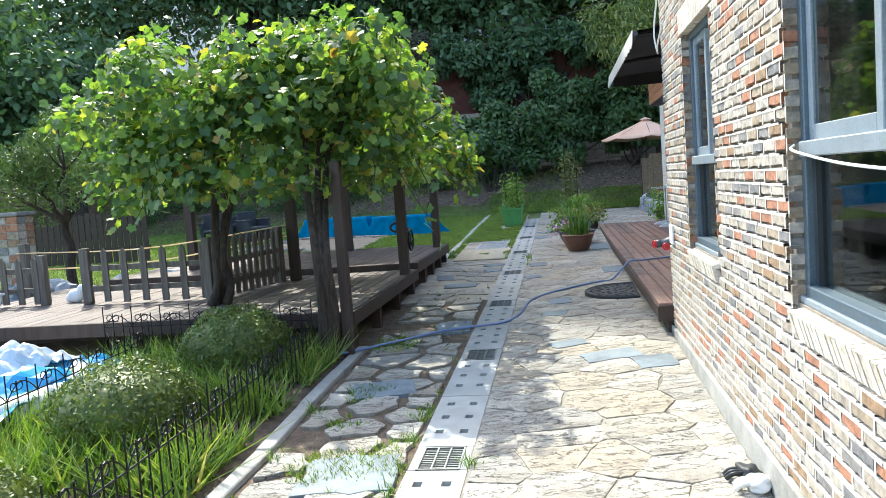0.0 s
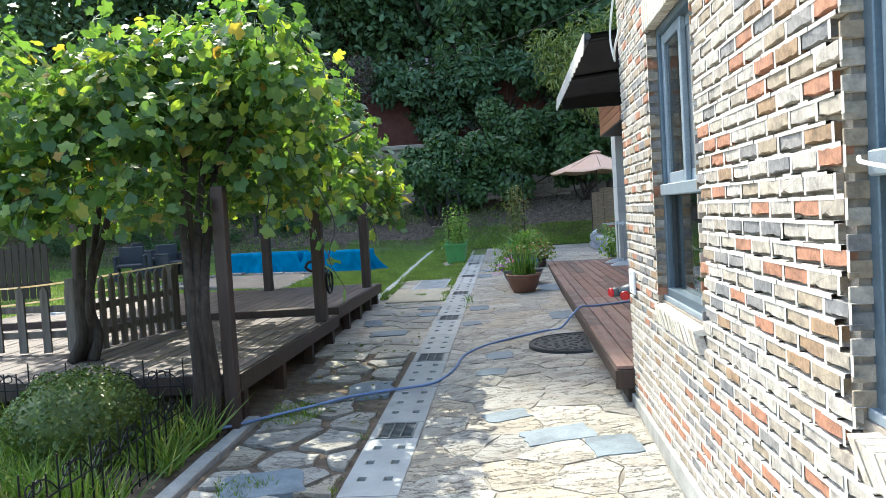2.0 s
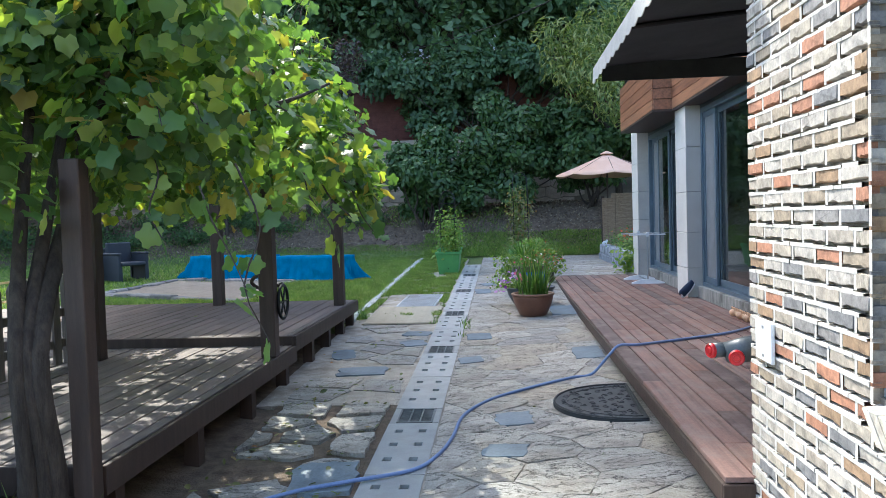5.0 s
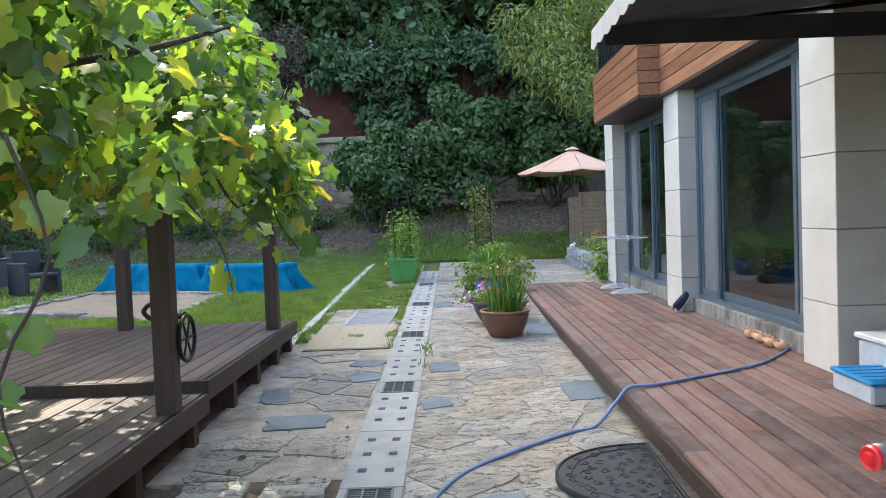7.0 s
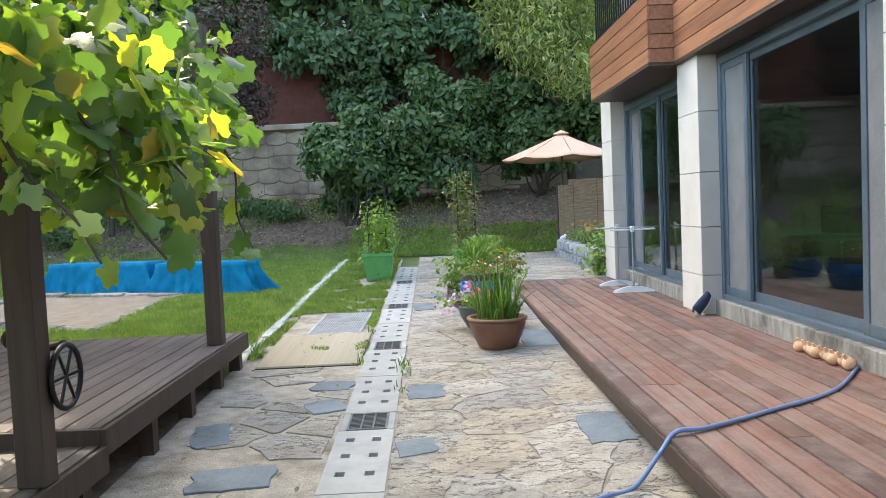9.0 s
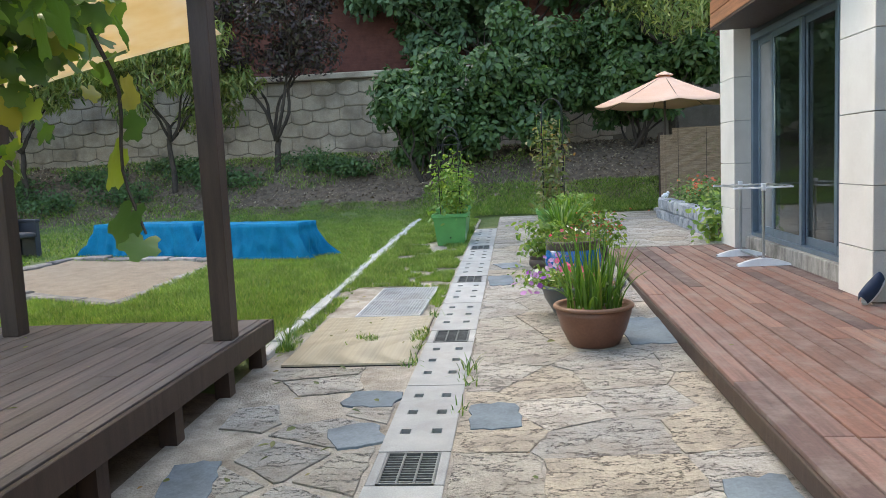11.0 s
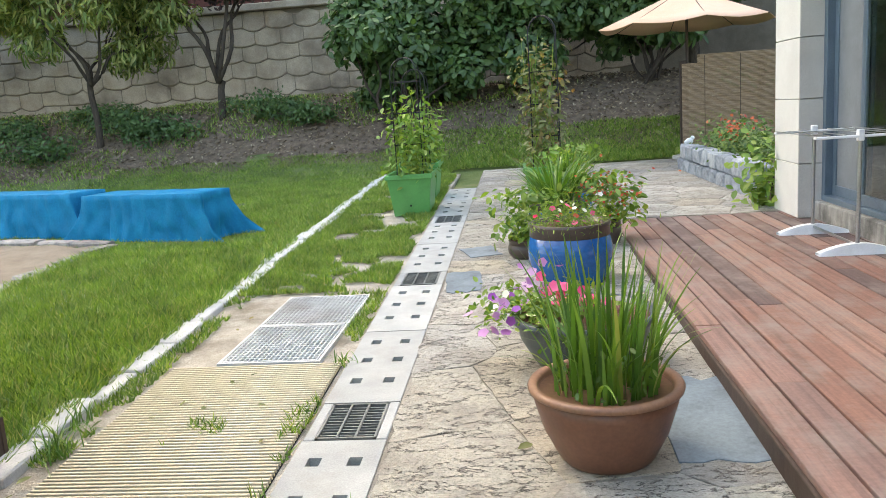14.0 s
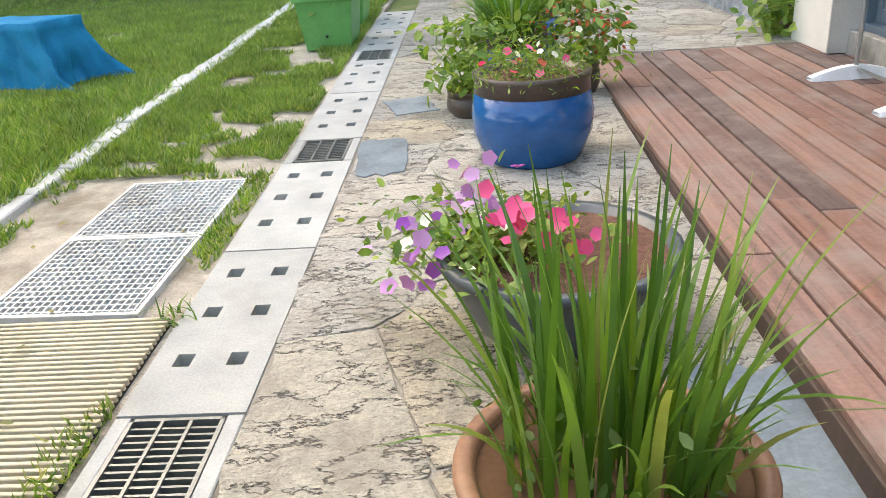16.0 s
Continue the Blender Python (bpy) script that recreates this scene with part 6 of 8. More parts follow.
def boxes_on_deck():
    b = thing("storage_box", "clear plastic storage box with a bright blue lid", "storage box", (2.38, 10.95, DZ))
    part("tub", boxes(((-0.18, -0.25, 0), (0.18, 0.25, 0.125)), bevel=0.015), M_CLEARPL, b, "cloudy clear tub")
    lid = part("lid", boxes(((-0.195, -0.265, 0.125), (0.195, 0.265, 0.155)), bevel=0.012), M_BLUEPL, b, "bright blue lid")
    for k in range(5):
        part("ridge", boxes(((-0.17, -0.22 + k * 0.1, 0.155), (0.17, -0.18 + k * 0.1, 0.161)), bevel=0.002), M_BLUEPL, lid)
    c = thing("storage_box", "tall pale lilac-grey plastic box standing on the deck", "storage box", (2.72, 11.25, DZ))
    part("tub", boxes(((-0.22, -0.2, 0), (0.22, 0.2, 0.3)), bevel=0.02), M_CLEARPL, c)
    part("lid", boxes(((-0.24, -0.22, 0.3), (0.24, 0.22, 0.34)), bevel=0.01), M_WHITEPL, c)
    t = thing("toy_caterpillar", "row of peach plastic toy segments beside the door plinth", "toy", (2.46, 12.98, DZ))
    for i in range(9):
        bm = bmesh.new()
        bmesh.ops.create_uvsphere(bm, u_segments=14, v_segments=10, radius=0.046)
        bmesh.ops.transform(bm, matrix=Matrix.Translation((0.02 * math.sin(i * 2.1), 0.085 * i - 0.34, 0.044)) @ Matrix.Diagonal((1.1, 0.9, 0.95, 1)), verts=bm.verts)
        seg = part("segment", bm, M_CORAL, t, smooth=True)
        part("knob", tube(bmesh.new(), [(-0.02, 0.085 * i - 0.34, 0.075), (-0.04, 0.085 * i - 0.34, 0.11)], [0.016, 0.01], 8), M_CORAL, seg)


boxes_on_deck()


def hydrant_valve(x, y, z):
    h = thing("hydrant_valve", "grey twin hydrant valve with red caps fixed to the house corner", "hydrant valve", (x, y, z))
    part("body", tube(bmesh.new(), [(0.16, 0.0, 0.03), (0.06, 0.0, 0.015), (-0.03, 0.0, 0.0)], [0.062, 0.062, 0.05], 20), M_DGREY, h, smooth=True)
    part("shoulder", tube(bmesh.new(), [(0.14, 0.0, 0.0), (0.14, 0.0, 0.1)], [0.05, 0.03], 14), M_DGREY, h, smooth=True)
    for (ax, ay, az), d in (((0.0, -0.07, -0.012), (-0.3, -1, 0)), ((-0.09, 0.02, 0.008), (-1, -0.35, 0))):
        d = Vector(d).normalized()
        tip = Vector((ax, ay, az))
        outlet = part("outlet", tube(bmesh.new(), [tip - d * 0.085, tip], 0.037, 18), M_DGREY, h, smooth=True)
        c = part("cap", lathe([(0.034, -0.006), (0.037, 0), (0.037, 0.012), (0.032, 0.019), (0.027, 0.016), (0.018, 0.016), (0.015, 0.024), (0.001, 0.025)], 24), M_RED, outlet, "bright red cap")
        c.matrix_basis = Matrix.Translation(tip) @ d.to_track_quat("Z", "Y").to_matrix().to_4x4()
    part("supply_pipe", tube(bmesh.new(), curve_pts([(0.15, 0.0, 0.03), (0.23, -0.02, 0.03), (0.26, -0.1, 0.03), (0.26, -0.26, 0.03)], 5), 0.045, 14), M_DGREY, h, smooth=True)
    f = part("flange", lathe([(0.05, -0.01), (0.088, -0.01), (0.088, 0.006), (0.05, 0.008)], 24), M_DGREY, h)
    f.matrix_basis = pose(0.15, 0, 0.03, 0, 90, 0)


hydrant_valve(0.945, 8.13, 0.632)


def tarp_bench(x0, y0, l, d, h, rz, seed):
    """Bench under a creased tarpaulin whose skirt flares on the grass."""
    t = thing("covered_bench", "bench covered with a creased bright blue tarpaulin on the lawn", "bench", (x0, y0, gz(x0, y0)), "covered benches", rz=rz)
    rnd = random.Random(seed)
    n, per = 5, []
    outline = [(0, 0), (l, 0), (l, d), (0, d)]
    pts = []
    for (ax, ay), (bx, by) in zip(outline, outline[1:] + outline[:1]):
        m = 84 if abs(bx - ax) > 0.9 else 30
        pts += [(ax + (bx - ax) * i / m, ay + (by - ay) * i / m) for i in range(m)]
    cx, cy = l / 2, d / 2
    rings = []
    ph = rnd.uniform(0, 6)
    for k in range(9):
        q = k / 8
        ring = []
        for i, (x, y) in enumerate(pts):
            dx, dy = x - cx, y - cy
            r = math.hypot(dx / l, dy / d) + 1e-6
            corner = min(1.0, (abs(dx) / (l / 2)) ** 6 * (abs(dy) / (d / 2)) ** 6)
            arc = i / len(pts) * 2 * (l + d)
            fold = (abs(noise.noise((arc * 5.5, q * 0.8, seed))) * 0.11 + abs(noise.noise((arc * 14, q * 1.6, seed + 4))) * 0.045 - 0.02) * q ** 0.9
            flare = (0.05 + 0.3 * corner) * q ** 2 + fold
            s = 1 + flare / (0.5 * min(l, d)) * 0.6
            nx, ny = dx / math.hypot(dx, dy), dy / math.hypot(dx, dy)
            ring.append((x + nx * flare, y + ny * flare, h * (1 - q) + 0.008))
        rings.append(ring)
    vs = [p for r in rings for p in r]
    m = len(pts)
    fs = [(k * m + i, (k + 1) * m + i, (k + 1) * m + (i + 1) % m, k * m + (i + 1) % m) for k in range(8) for i in range(m)]
    base = len(vs)
    inner = []
    for q in (0.66, 0.33):
        for i, (x, y) in enumerate(pts):
            vs.append((cx + (x - cx) * q, cy + (y - cy) * q, h + 0.006 * math.sin(i * 0.7 + q * 9) - 0.012 * (1 - q)))
    vs.append((cx, cy, h - 0.012))
    fs += [(i, (i + 1) % m, base + (i + 1) % m, base + i) for i in range(m)]
    fs += [(base + i, base + (i + 1) % m, base + m + (i + 1) % m, base + m + i) for i in range(m)]
    fs += [(base + m + i, base + m + (i + 1) % m, base + 2 * m) for i in range(m)]
    vs = [Vector(v) + Vector((noise.noise(Vector(v) * 7 + Vector((seed, 0, 0))), noise.noise(Vector(v) * 7 + Vector((0, seed, 5))), 0.35 * noise.noise(Vector(v) * 6 + Vector((3, seed, 0))))) * (0.035 if v[2] < h - 0.03 else 0.014) for v in vs]
    raw("tarpaulin", vs, fs, M_TARP, t, smooth=True)
    part("bench_frame", boxes(((0.06, 0.06, 0), (l - 0.06, d - 0.06, h - 0.05))), M_DARKWOOD, t)


tarp_bench(-4.88, 20.16, 1.62, 0.5, 0.5, -17, 1)
tarp_bench(-6.95, 20.88, 1.98, 0.5, 0.5, -18, 2)


def sandpit():
    s = thing("sandpit", "sandpit of pale raked sand edged with flat stones", "sandpit", (-6.1, 18.45, gz(-6, 18.4)))
    base = Vector((-6.1, 18.45, 0))
    quad = [Vector(c) - base for c in ((-4.5, 16.8, 0), (-4.36, 19.7, 0), (-7.1, 20.5, 0), (-7.6, 18.25, 0))]
    n = 28
    vs = []
    for j in range(n + 1):
        for i in range(n + 1):
            p = quad[3].lerp(quad[0], i / n).lerp(quad[2].lerp(quad[1], i / n), j / n)
            vs.append((p.x, p.y, 0.03 + 0.025 * noise.noise((i * 0.5, j * 0.5, 1)) + 0.0305 * p.y))
    fs = [(j * (n + 1) + i, j * (n + 1) + i + 1, (j + 1) * (n + 1) + i + 1, (j + 1) * (n + 1) + i) for j in range(n) for i in range(n)]
    raw("sand", vs, fs, M_SAND, s, "pale loose sand", True)
    rnd = random.Random(9)
    for (ax, ay, _), (bx, by, _) in zip(quad, quad[1:] + quad[:1]):
        L = math.hypot(bx - ax, by - ay)
        q = 0.0
        while q < L:
            l = rnd.uniform(0.35, 0.6)
            bm = boxes(((0, -0.09, -0.05), (l - 0.02, 0.09, rnd.uniform(0.05, 0.09))), bevel=0.02)
            for v in bm.verts:
                v.co += Vector((rnd.uniform(-1, 1), rnd.uniform(-1, 1), rnd.uniform(-0.4, 0.4))) * 0.018
            o = part("edging_stone", bm, M_EDGE, s)
            t = q / L
            yy = ay + (by - ay) * t
            o.matrix_basis = pose(ax + (bx - ax) * t, yy, 0.0305 * yy, 0, 0, math.degrees(math.atan2(by - ay, bx - ax)) + rnd.uniform(-3, 3))
            q += l


sandpit()


def sail():
    vs, fs = [], []
    c = [Vector((-2.94, 16.3, 2.62)), Vector((-6.6, 16.4, 1.85)), Vector((-6.2, 12.6, 2.85)), Vector((-2.25, 14.15, 2.9))]
    n = 14
    for j in range(n + 1):
        for i in range(n + 1):
            u, v = i / n, j / n
            p = c[0].lerp(c[1], u).lerp(c[3].lerp(c[2], u), v)
            pull = 0.1
            mid = (c[0] + c[1] + c[2] + c[3]) / 4
            p = p.lerp(Vector((mid.x, mid.y, p.z)), pull * (math.sin(math.pi * u) * (1 - math.sin(math.pi * v)) + math.sin(math.pi * v) * (1 - math.sin(math.pi * u))))
            p.z -= 0.14 * math.sin(math.pi * u) * math.sin(math.pi * v)
            vs.append(p)
    fs = [(j * (n + 1) + i, j * (n + 1) + i + 1, (j + 1) * (n + 1) + i + 1, (j + 1) * (n + 1) + i) for j in range(n) for i in range(n)]
    t = thing("shade_sail", "sand-coloured fabric shade sail stretched above the platform", "shade sail")
    o = raw("cloth", vs, fs, M_SAIL, t, smooth=True)
    o.modifiers.new("thick", "SOLIDIFY").thickness = 0.004
    bm = bmesh.new()
    for a, b in ((c[3], (-2.235, 14.07, 2.92)), (c[2], (-6.05, 12.45, 2.6))):
        tube(bm, [a, b], 0.005, 5)
    part("cord", bm, M_WHITEPL, t)


sail()


def picket_fence(x0, y0, x1, y1, n, h, name_label):
    f = thing("picket_fence", name_label, "fence", (x0, y0, ZL), "picket fences")
    L = math.hypot(x1 - x0, y1 - y0)
    f.rotation_euler = (0, 0, math.atan2(y1 - y0, x1 - x0))
    for z in (0.16, 0.42):
        part("rail", boxes(((0, 0.015, z), (L, 0.05, z + 0.07)), bevel=0.004), M_GREYWOOD, f)
    mesh = None
    for i in range(n):
        x = 0.04 + (L - 0.12) * i / (n - 1)
        if mesh is None:
            bm = bmesh.new()
            prof = [(-0.042, 0), (0.042, 0), (0.042, h - 0.06), (0, h), (-0.042, h - 0.06)]
            fr = [bm.verts.new((a, -0.012, b)) for a, b in prof]
            bk = [bm.verts.new((a, 0.012, b)) for a, b in prof]
            bm.faces.new(fr)
            bm.faces.new(bk[::-1])
            for k in range(5):
                bm.faces.new((fr[k], bk[k], bk[(k + 1) % 5], fr[(k + 1) % 5]))
            o = part("picket", bm, M_GREYWOOD, f)
            mesh = o.data
        else:
            o = new("picket", mesh)
            o.parent = f
        o.location = (x, 0, random.uniform(-0.01, 0.015) + 0.02)
    for x in (0, L):
        part("post", boxes(((x - 0.05, 0.0, 0), (x + 0.05, 0.1, h + 0.03)), bevel=0.006), M_GREYWOOD, f)
    return f


picket_fence(-6.0, 9.43, -4.28, 9.35, 7, 0.68, "weathered grey picket fence standing on the platform")
picket_fence(-4.12, 9.1, -3.88, 10.8, 11, 0.74, "dark weathered picket fence along the platform")
picket_fence(-8.2, 9.6, -6.72, 9.6, 7, 0.62, "weathered grey picket fence standing on the platform")


def iron_fence(x0, y0, x1, y1, n, h):
    f = thing("wire_border_fence", "low black wire border fence with curled tops", "fence", (x0, y0, gz(x0, y0)), "wire fences")
    L = math.hypot(x1 - x0, y1 - y0)
    f.rotation_euler = (0, 0, math.atan2(y1 - y0, x1 - x0))
    for z in (0.12, h * 0.72):
        part("rail", tube(bmesh.new(), [(0, 0, z), (L, 0, z)], 0.006, 6), M_BLACK, f)
    for i in range(n + 1):
        x = L * i / n
        part("rod", tube(bmesh.new(), [(x, 0, -0.1), (x, 0, h * (0.95 if i % 3 else 1.08))], 0.0055, 6), M_BLACK, f)
        if i % 3 == 1:
            for s in (-1, 1):
                spiral = [(x + s * (0.035 + 0.035 * math.cos(a)), 0, h * 0.86 + 0.05 * math.sin(a) * (1 - a / 9)) for a in [k * 0.5 for k in range(13)]]
                part("scroll", tube(bmesh.new(), spiral, 0.005, 5), M_BLACK, f)
        if i < n and i % 3 == 0:
            xm = L * (i + 1.5) / n
            arc = [(x + (2 * (xm - x)) * k / 8, 0, h * 0.72 + 0.2 * h * math.sin(math.pi * k / 8)) for k in range(9)]
            part("hoop", tube(bmesh.new(), arc, 0.005, 5), M_BLACK, f)


iron_fence(-2.3, 3.4, -2.42, 7.5, 36, 0.55)
iron_fence(-4.7, 7.72, -2.45, 7.6, 21, 0.58)
iron_fence(-4.0, 4.0, -4.15, 7.6, 30, 0.55)


def stone_chimney(x, y):
    c = thing("garden_pillar", "square stone-clad garden pillar behind the platform", "pillar", (x, y, gz(x, y)))
    rnd = random.Random(4)
    part("core", boxes(((-0.2, -0.2, 0), (0.2, 0.2, 1.45))), M_CONC, c)
    for row in range(11):
        z = 0.02 + row * 0.13
        for k in range(2):
            o = part("stone", boxes(((-0.22 + k * 0.22, -0.215, z), (-0.005 + k * 0.22, -0.19, z + 0.12)), bevel=0.006), M_BRICK, c)
            part("stone", boxes(((0.19, -0.19 + k * 0.2, z), (0.216, k * 0.2, z + 0.12)), bevel=0.006), M_BRICK, c)
    part("cap", boxes(((-0.25, -0.25, 1.45), (0.25, 0.25, 1.52)), bevel=0.01), M_BRICK, c)


stone_chimney(-9.3, 12.6)


def pool():
    p = thing("paddling_pool", "paddling pool under crumpled blue and clear sheeting", "paddling pool", (-5.3, 6.2, gz(-5.3, 6.2)))
    bm = lathe([(1.12, 0), (1.2, 0.08), (1.22, 0.16), (1.18, 0.24), (1.1, 0.28), (1.02, 0.24), (1.0, 0.12), (0.02, 0.1)], 48)
    part("ring", bm, M_WHITEPL, p, "white inflated ring", True)
    n = 34
    vs = []
    for j in range(n + 1):
        for i in range(n + 1):
            u, v = -1 + 2 * i / n, -1 + 2 * j / n
            r = math.hypot(u, v)
            z = 0.30 + 0.16 * noise.noise((u * 2.1, v * 2.1, 4)) + 0.09 * noise.noise((u * 6, v * 6, 1)) - 0.22 * max(0, r - 0.75)
            vs.append((u * 1.15, v * 1.15, max(0.05, z)))
    fs = [(j * (n + 1) + i, j * (n + 1) + i + 1, (j + 1) * (n + 1) + i + 1, (j + 1) * (n + 1) + i) for j in range(n) for i in range(n)]
    raw("sheet", vs, fs, M_BLUEPL, p, "crumpled bright blue sheet")
    vs2 = [(x * 0.7 - 0.1, y * 0.5 + 0.45, z + 0.09 + 0.1 * noise.noise((x * 3, y * 3, 8))) for x, y, z in vs]
    raw("clear_sheet", vs2, fs, M_CLEARPL, p, "crumpled cloudy sheet")
    vs3 = [(x * 0.8 + 0.1, y * 0.55 - 0.75, max(0.04, z * 0.6)) for x, y, z in vs]
    raw("mint_sheet", vs3, fs, M_MINT, p, "mint green ground sheet")


pool()


def garden_chair(x, y, rz):
    c = thing("garden_chair", "dark woven garden armchair on the lawn", "chair", (x, y, gz(x, y)), "garden chairs", rz=rz)
    part("seat", boxes(((-0.3, -0.28, 0.34), (0.3, 0.3, 0.42)), bevel=0.02), M_WICKER, c)
    part("backrest", boxes(((-0.3, 0.26, 0.4), (0.3, 0.34, 0.85)), bevel=0.02), M_WICKER, c)
    for s in (-1, 1):
        part("armrest", boxes(((s * 0.34 - 0.04, -0.28, 0.58), (s * 0.34 + 0.04, 0.32, 0.63)), bevel=0.012), M_WICKER, c)
        part("side_panel", boxes(((s * 0.34 - 0.03, -0.26, 0.02), (s * 0.34 + 0.03, 0.3, 0.58)), bevel=0.008), M_WICKER, c)
    for sx in (-0.3, 0.3):
        for sy in (-0.24, 0.28):
            part("leg", boxes(((sx - 0.02, sy - 0.02, 0), (sx + 0.02, sy + 0.02, 0.34))), M_WICKER, c)


garden_chair(-8.4, 20.9, 60)
garden_chair(-9.4, 20.6, 20)
garden_chair(-9.9, 22.6, 90)


def cable():
    p = curve_pts([(-3.2, 31.0, 7.0), (-0.2, 20.0, 5.1), (2.3, 11.0, 4.0)], 12)
    tagged(part("overhead_cable", tube(bmesh.new(), p, 0.009, 6), M_BLACK), "thin black overhead cable crossing the garden", "cable")


cable()


# ---- small things ----
def wheel_ornament():
    w = thing("iron_wheel", "dark iron wheel and curled bracket hung on a pergola post", "ornament", (-2.115, 11.1, 0.62))
    ring = [(0, 0.15 * math.cos(2 * math.pi * k / 28), 0.15 * math.sin(2 * math.pi * k / 28)) for k in range(29)]
    part("rim", tube(bmesh.new(), ring, 0.014, 8, False), M_BLACK, w, smooth=True)
    for k in range(3):
        a = math.pi * k / 3
        part("spoke", tube(bmesh.new(), [(0, 0.145 * math.cos(a), 0.145 * math.sin(a)), (0, -0.145 * math.cos(a), -0.145 * math.sin(a))], 0.008, 6), M_BLACK, w)
    part("bracket", tube(bmesh.new(), curve_pts([(-0.08, 0.0, 0.2), (-0.2, -0.05, 0.24), (-0.28, 0.0, 0.18), (-0.22, 0.05, 0.12), (-0.06, 0.02, 0.14), (0, 0, 0.16)], 6), 0.016, 8), M_BARK, w)


wheel_ornament()


def wall_plate():
    p = thing("wall_plate", "small white plastic cover plate on the brick corner", "cover plate", (WX - 0.012, 7.655, 0.765))
    part("plate", boxes(((-0.006, -0.1, -0.085), (0.012, 0.1, 0.085)), bevel=0.004), M_WHITEPL, p)
    for z in (-0.06, 0.06):
        part("screw", boxes(((-0.009, -0.008, z - 0.006), (-0.006, 0.008, z + 0.006))), M_STEEL, p)


wall_plate()


def glove_pair():
    g = thing("work_gloves", "crumpled black and white work gloves at the wall foot", "gloves", (0.86, 4.5, gz(0.86, 4.5)))
    for mat_, off, lab in ((M_RUBBER, (0, 0.05), "black rubber glove"), (M_WHITEPL, (0.02, -0.09), "white cotton glove")):
        bm = bmesh.new()
        bmesh.ops.create_icosphere(bm, subdivisions=3, radius=0.06)
        for v in bm.verts:
            v.co = Vector((v.co.x * 1.1, v.co.y * 1.3, v.co.z * 0.7)) * (1 + 0.5 * noise.noise(v.co * 22 + Vector((off[1] * 50, 0, 0))))
            v.co += Vector((off[0], off[1], 0.045))
        part("glove", bm, mat_, g, lab, True)
        for k in range(3):
            part("finger", tube(bmesh.new(), curve_pts([(off[0] - 0.03, off[1] + 0.03 * k - 0.03, 0.05), (off[0] - 0.08, off[1] + 0.035 * k - 0.04, 0.05), (off[0] - 0.11, off[1] + 0.03 * k - 0.02, 0.02)], 4), 0.012, 8), mat_, g, smooth=True)


glove_pair()


def window_wire():
    pts = [(WX + 0.02, 3.95, 1.42), (WX - 0.03, 3.8, 1.40), (WX - 0.02, 3.5, 1.36), (WX - 0.03, 3.1, 1.33), (WX + 0.0, 2.6, 1.30)]
    tagged(part("white_cable", tube(bmesh.new(), curve_pts(pts, 8), 0.006, 6), M_WHITEPL), "white cable sagging along the window rail", "cable")
    pts = [(WX - 0.02, 7.5, 2.62), (WX - 0.05, 7.7, 2.45), (WX - 0.03, 7.86, 2.4), (WX - 0.05, 7.9, 2.6), (WX - 0.02, 7.8, 2.9)]
    tagged(part("white_cable", tube(bmesh.new(), curve_pts(pts, 8), 0.008, 6), M_WHITEPL), "white cable looped at the top of the house corner", "cable")


window_wire()


def indoor_things():
    b = thing("carton", "blue carton with plain pale markings behind the window", "carton", (1.45, 6.3, -0.3))
    part("body", boxes(((-0.1, -0.3, 0), (0.25, 0.25, 1.45)), bevel=0.01), M_BLUEPL, b)
    part("marking", boxes(((-0.105, -0.12, 1.22), (-0.101, 0.16, 1.29))), M_WHITEPL, b)
    c = thing("cabinet", "pale cabinet standing inside the house", "cabinet", (1.9, 3.0, -0.3))
    part("body", boxes(((0, -0.5, 0), (0.5, 0.6, 1.5)), bevel=0.01), M_CLEARPL, c)
    part("door", boxes(((-0.02, -0.48, 0.05), (-0.001, 0.04, 1.45)), bevel=0.004), M_WHITEPL, c)
    part("door", boxes(((-0.02, 0.06, 0.05), (-0.001, 0.58, 1.45)), bevel=0.004), M_WHITEPL, c)
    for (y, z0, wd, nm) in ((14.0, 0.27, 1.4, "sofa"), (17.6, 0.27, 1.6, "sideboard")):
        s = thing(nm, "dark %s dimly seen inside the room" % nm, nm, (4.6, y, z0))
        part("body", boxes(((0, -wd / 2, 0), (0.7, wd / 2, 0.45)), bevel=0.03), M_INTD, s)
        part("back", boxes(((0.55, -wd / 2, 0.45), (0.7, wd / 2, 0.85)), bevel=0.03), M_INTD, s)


indoor_things()


def litter():
    pts = [(random.uniform(-2.0, -1.1), random.uniform(7.8, 11.5)) for _ in range(150)] + [(random.uniform(-7, 2.3), random.uniform(8, 15)) for _ in range(40)]
    pts += [(random.uniform(-2.1, -1.1), random.uniform(12, 17)) for _ in range(30)]
    out = []
    for x, y in pts:
        z = gz(x, y) + 0.016
        if x > 0.86:
            z = DZ + 0.004
        if x < LX:
            z = (ZL if y < 11.52 else ZU) + 0.006
        out.append((x, y, z))
    o = leaves("dry_leaf_litter", out, [(0, 0, 1)] * len(out), (0.03, 0.075), L_DRYVEG, None, "oval", 0.25)
    tagged(o, "scattered dry brown leaves on paving and decks", "leaf litter", "", "stuff")
    # leaf litter and stones on the bank
    k = 20000
    x, y = RNG.uniform(-14, 5, k), RNG.uniform(25.7, 29.3, k)
    pts = np.array([(a, b, bank(a, b) + 0.02) for a, b in zip(x, y)])
    o = leaves("bank_leaf_litter", pts, np.tile((0, -0.3, 1.0), (k, 1)), (0.03, 0.085), L_LITTER, None, "oval", 0.4)
    tagged(o, "dead leaves lying on the earth bank", "leaf litter", "", "stuff")


litter()


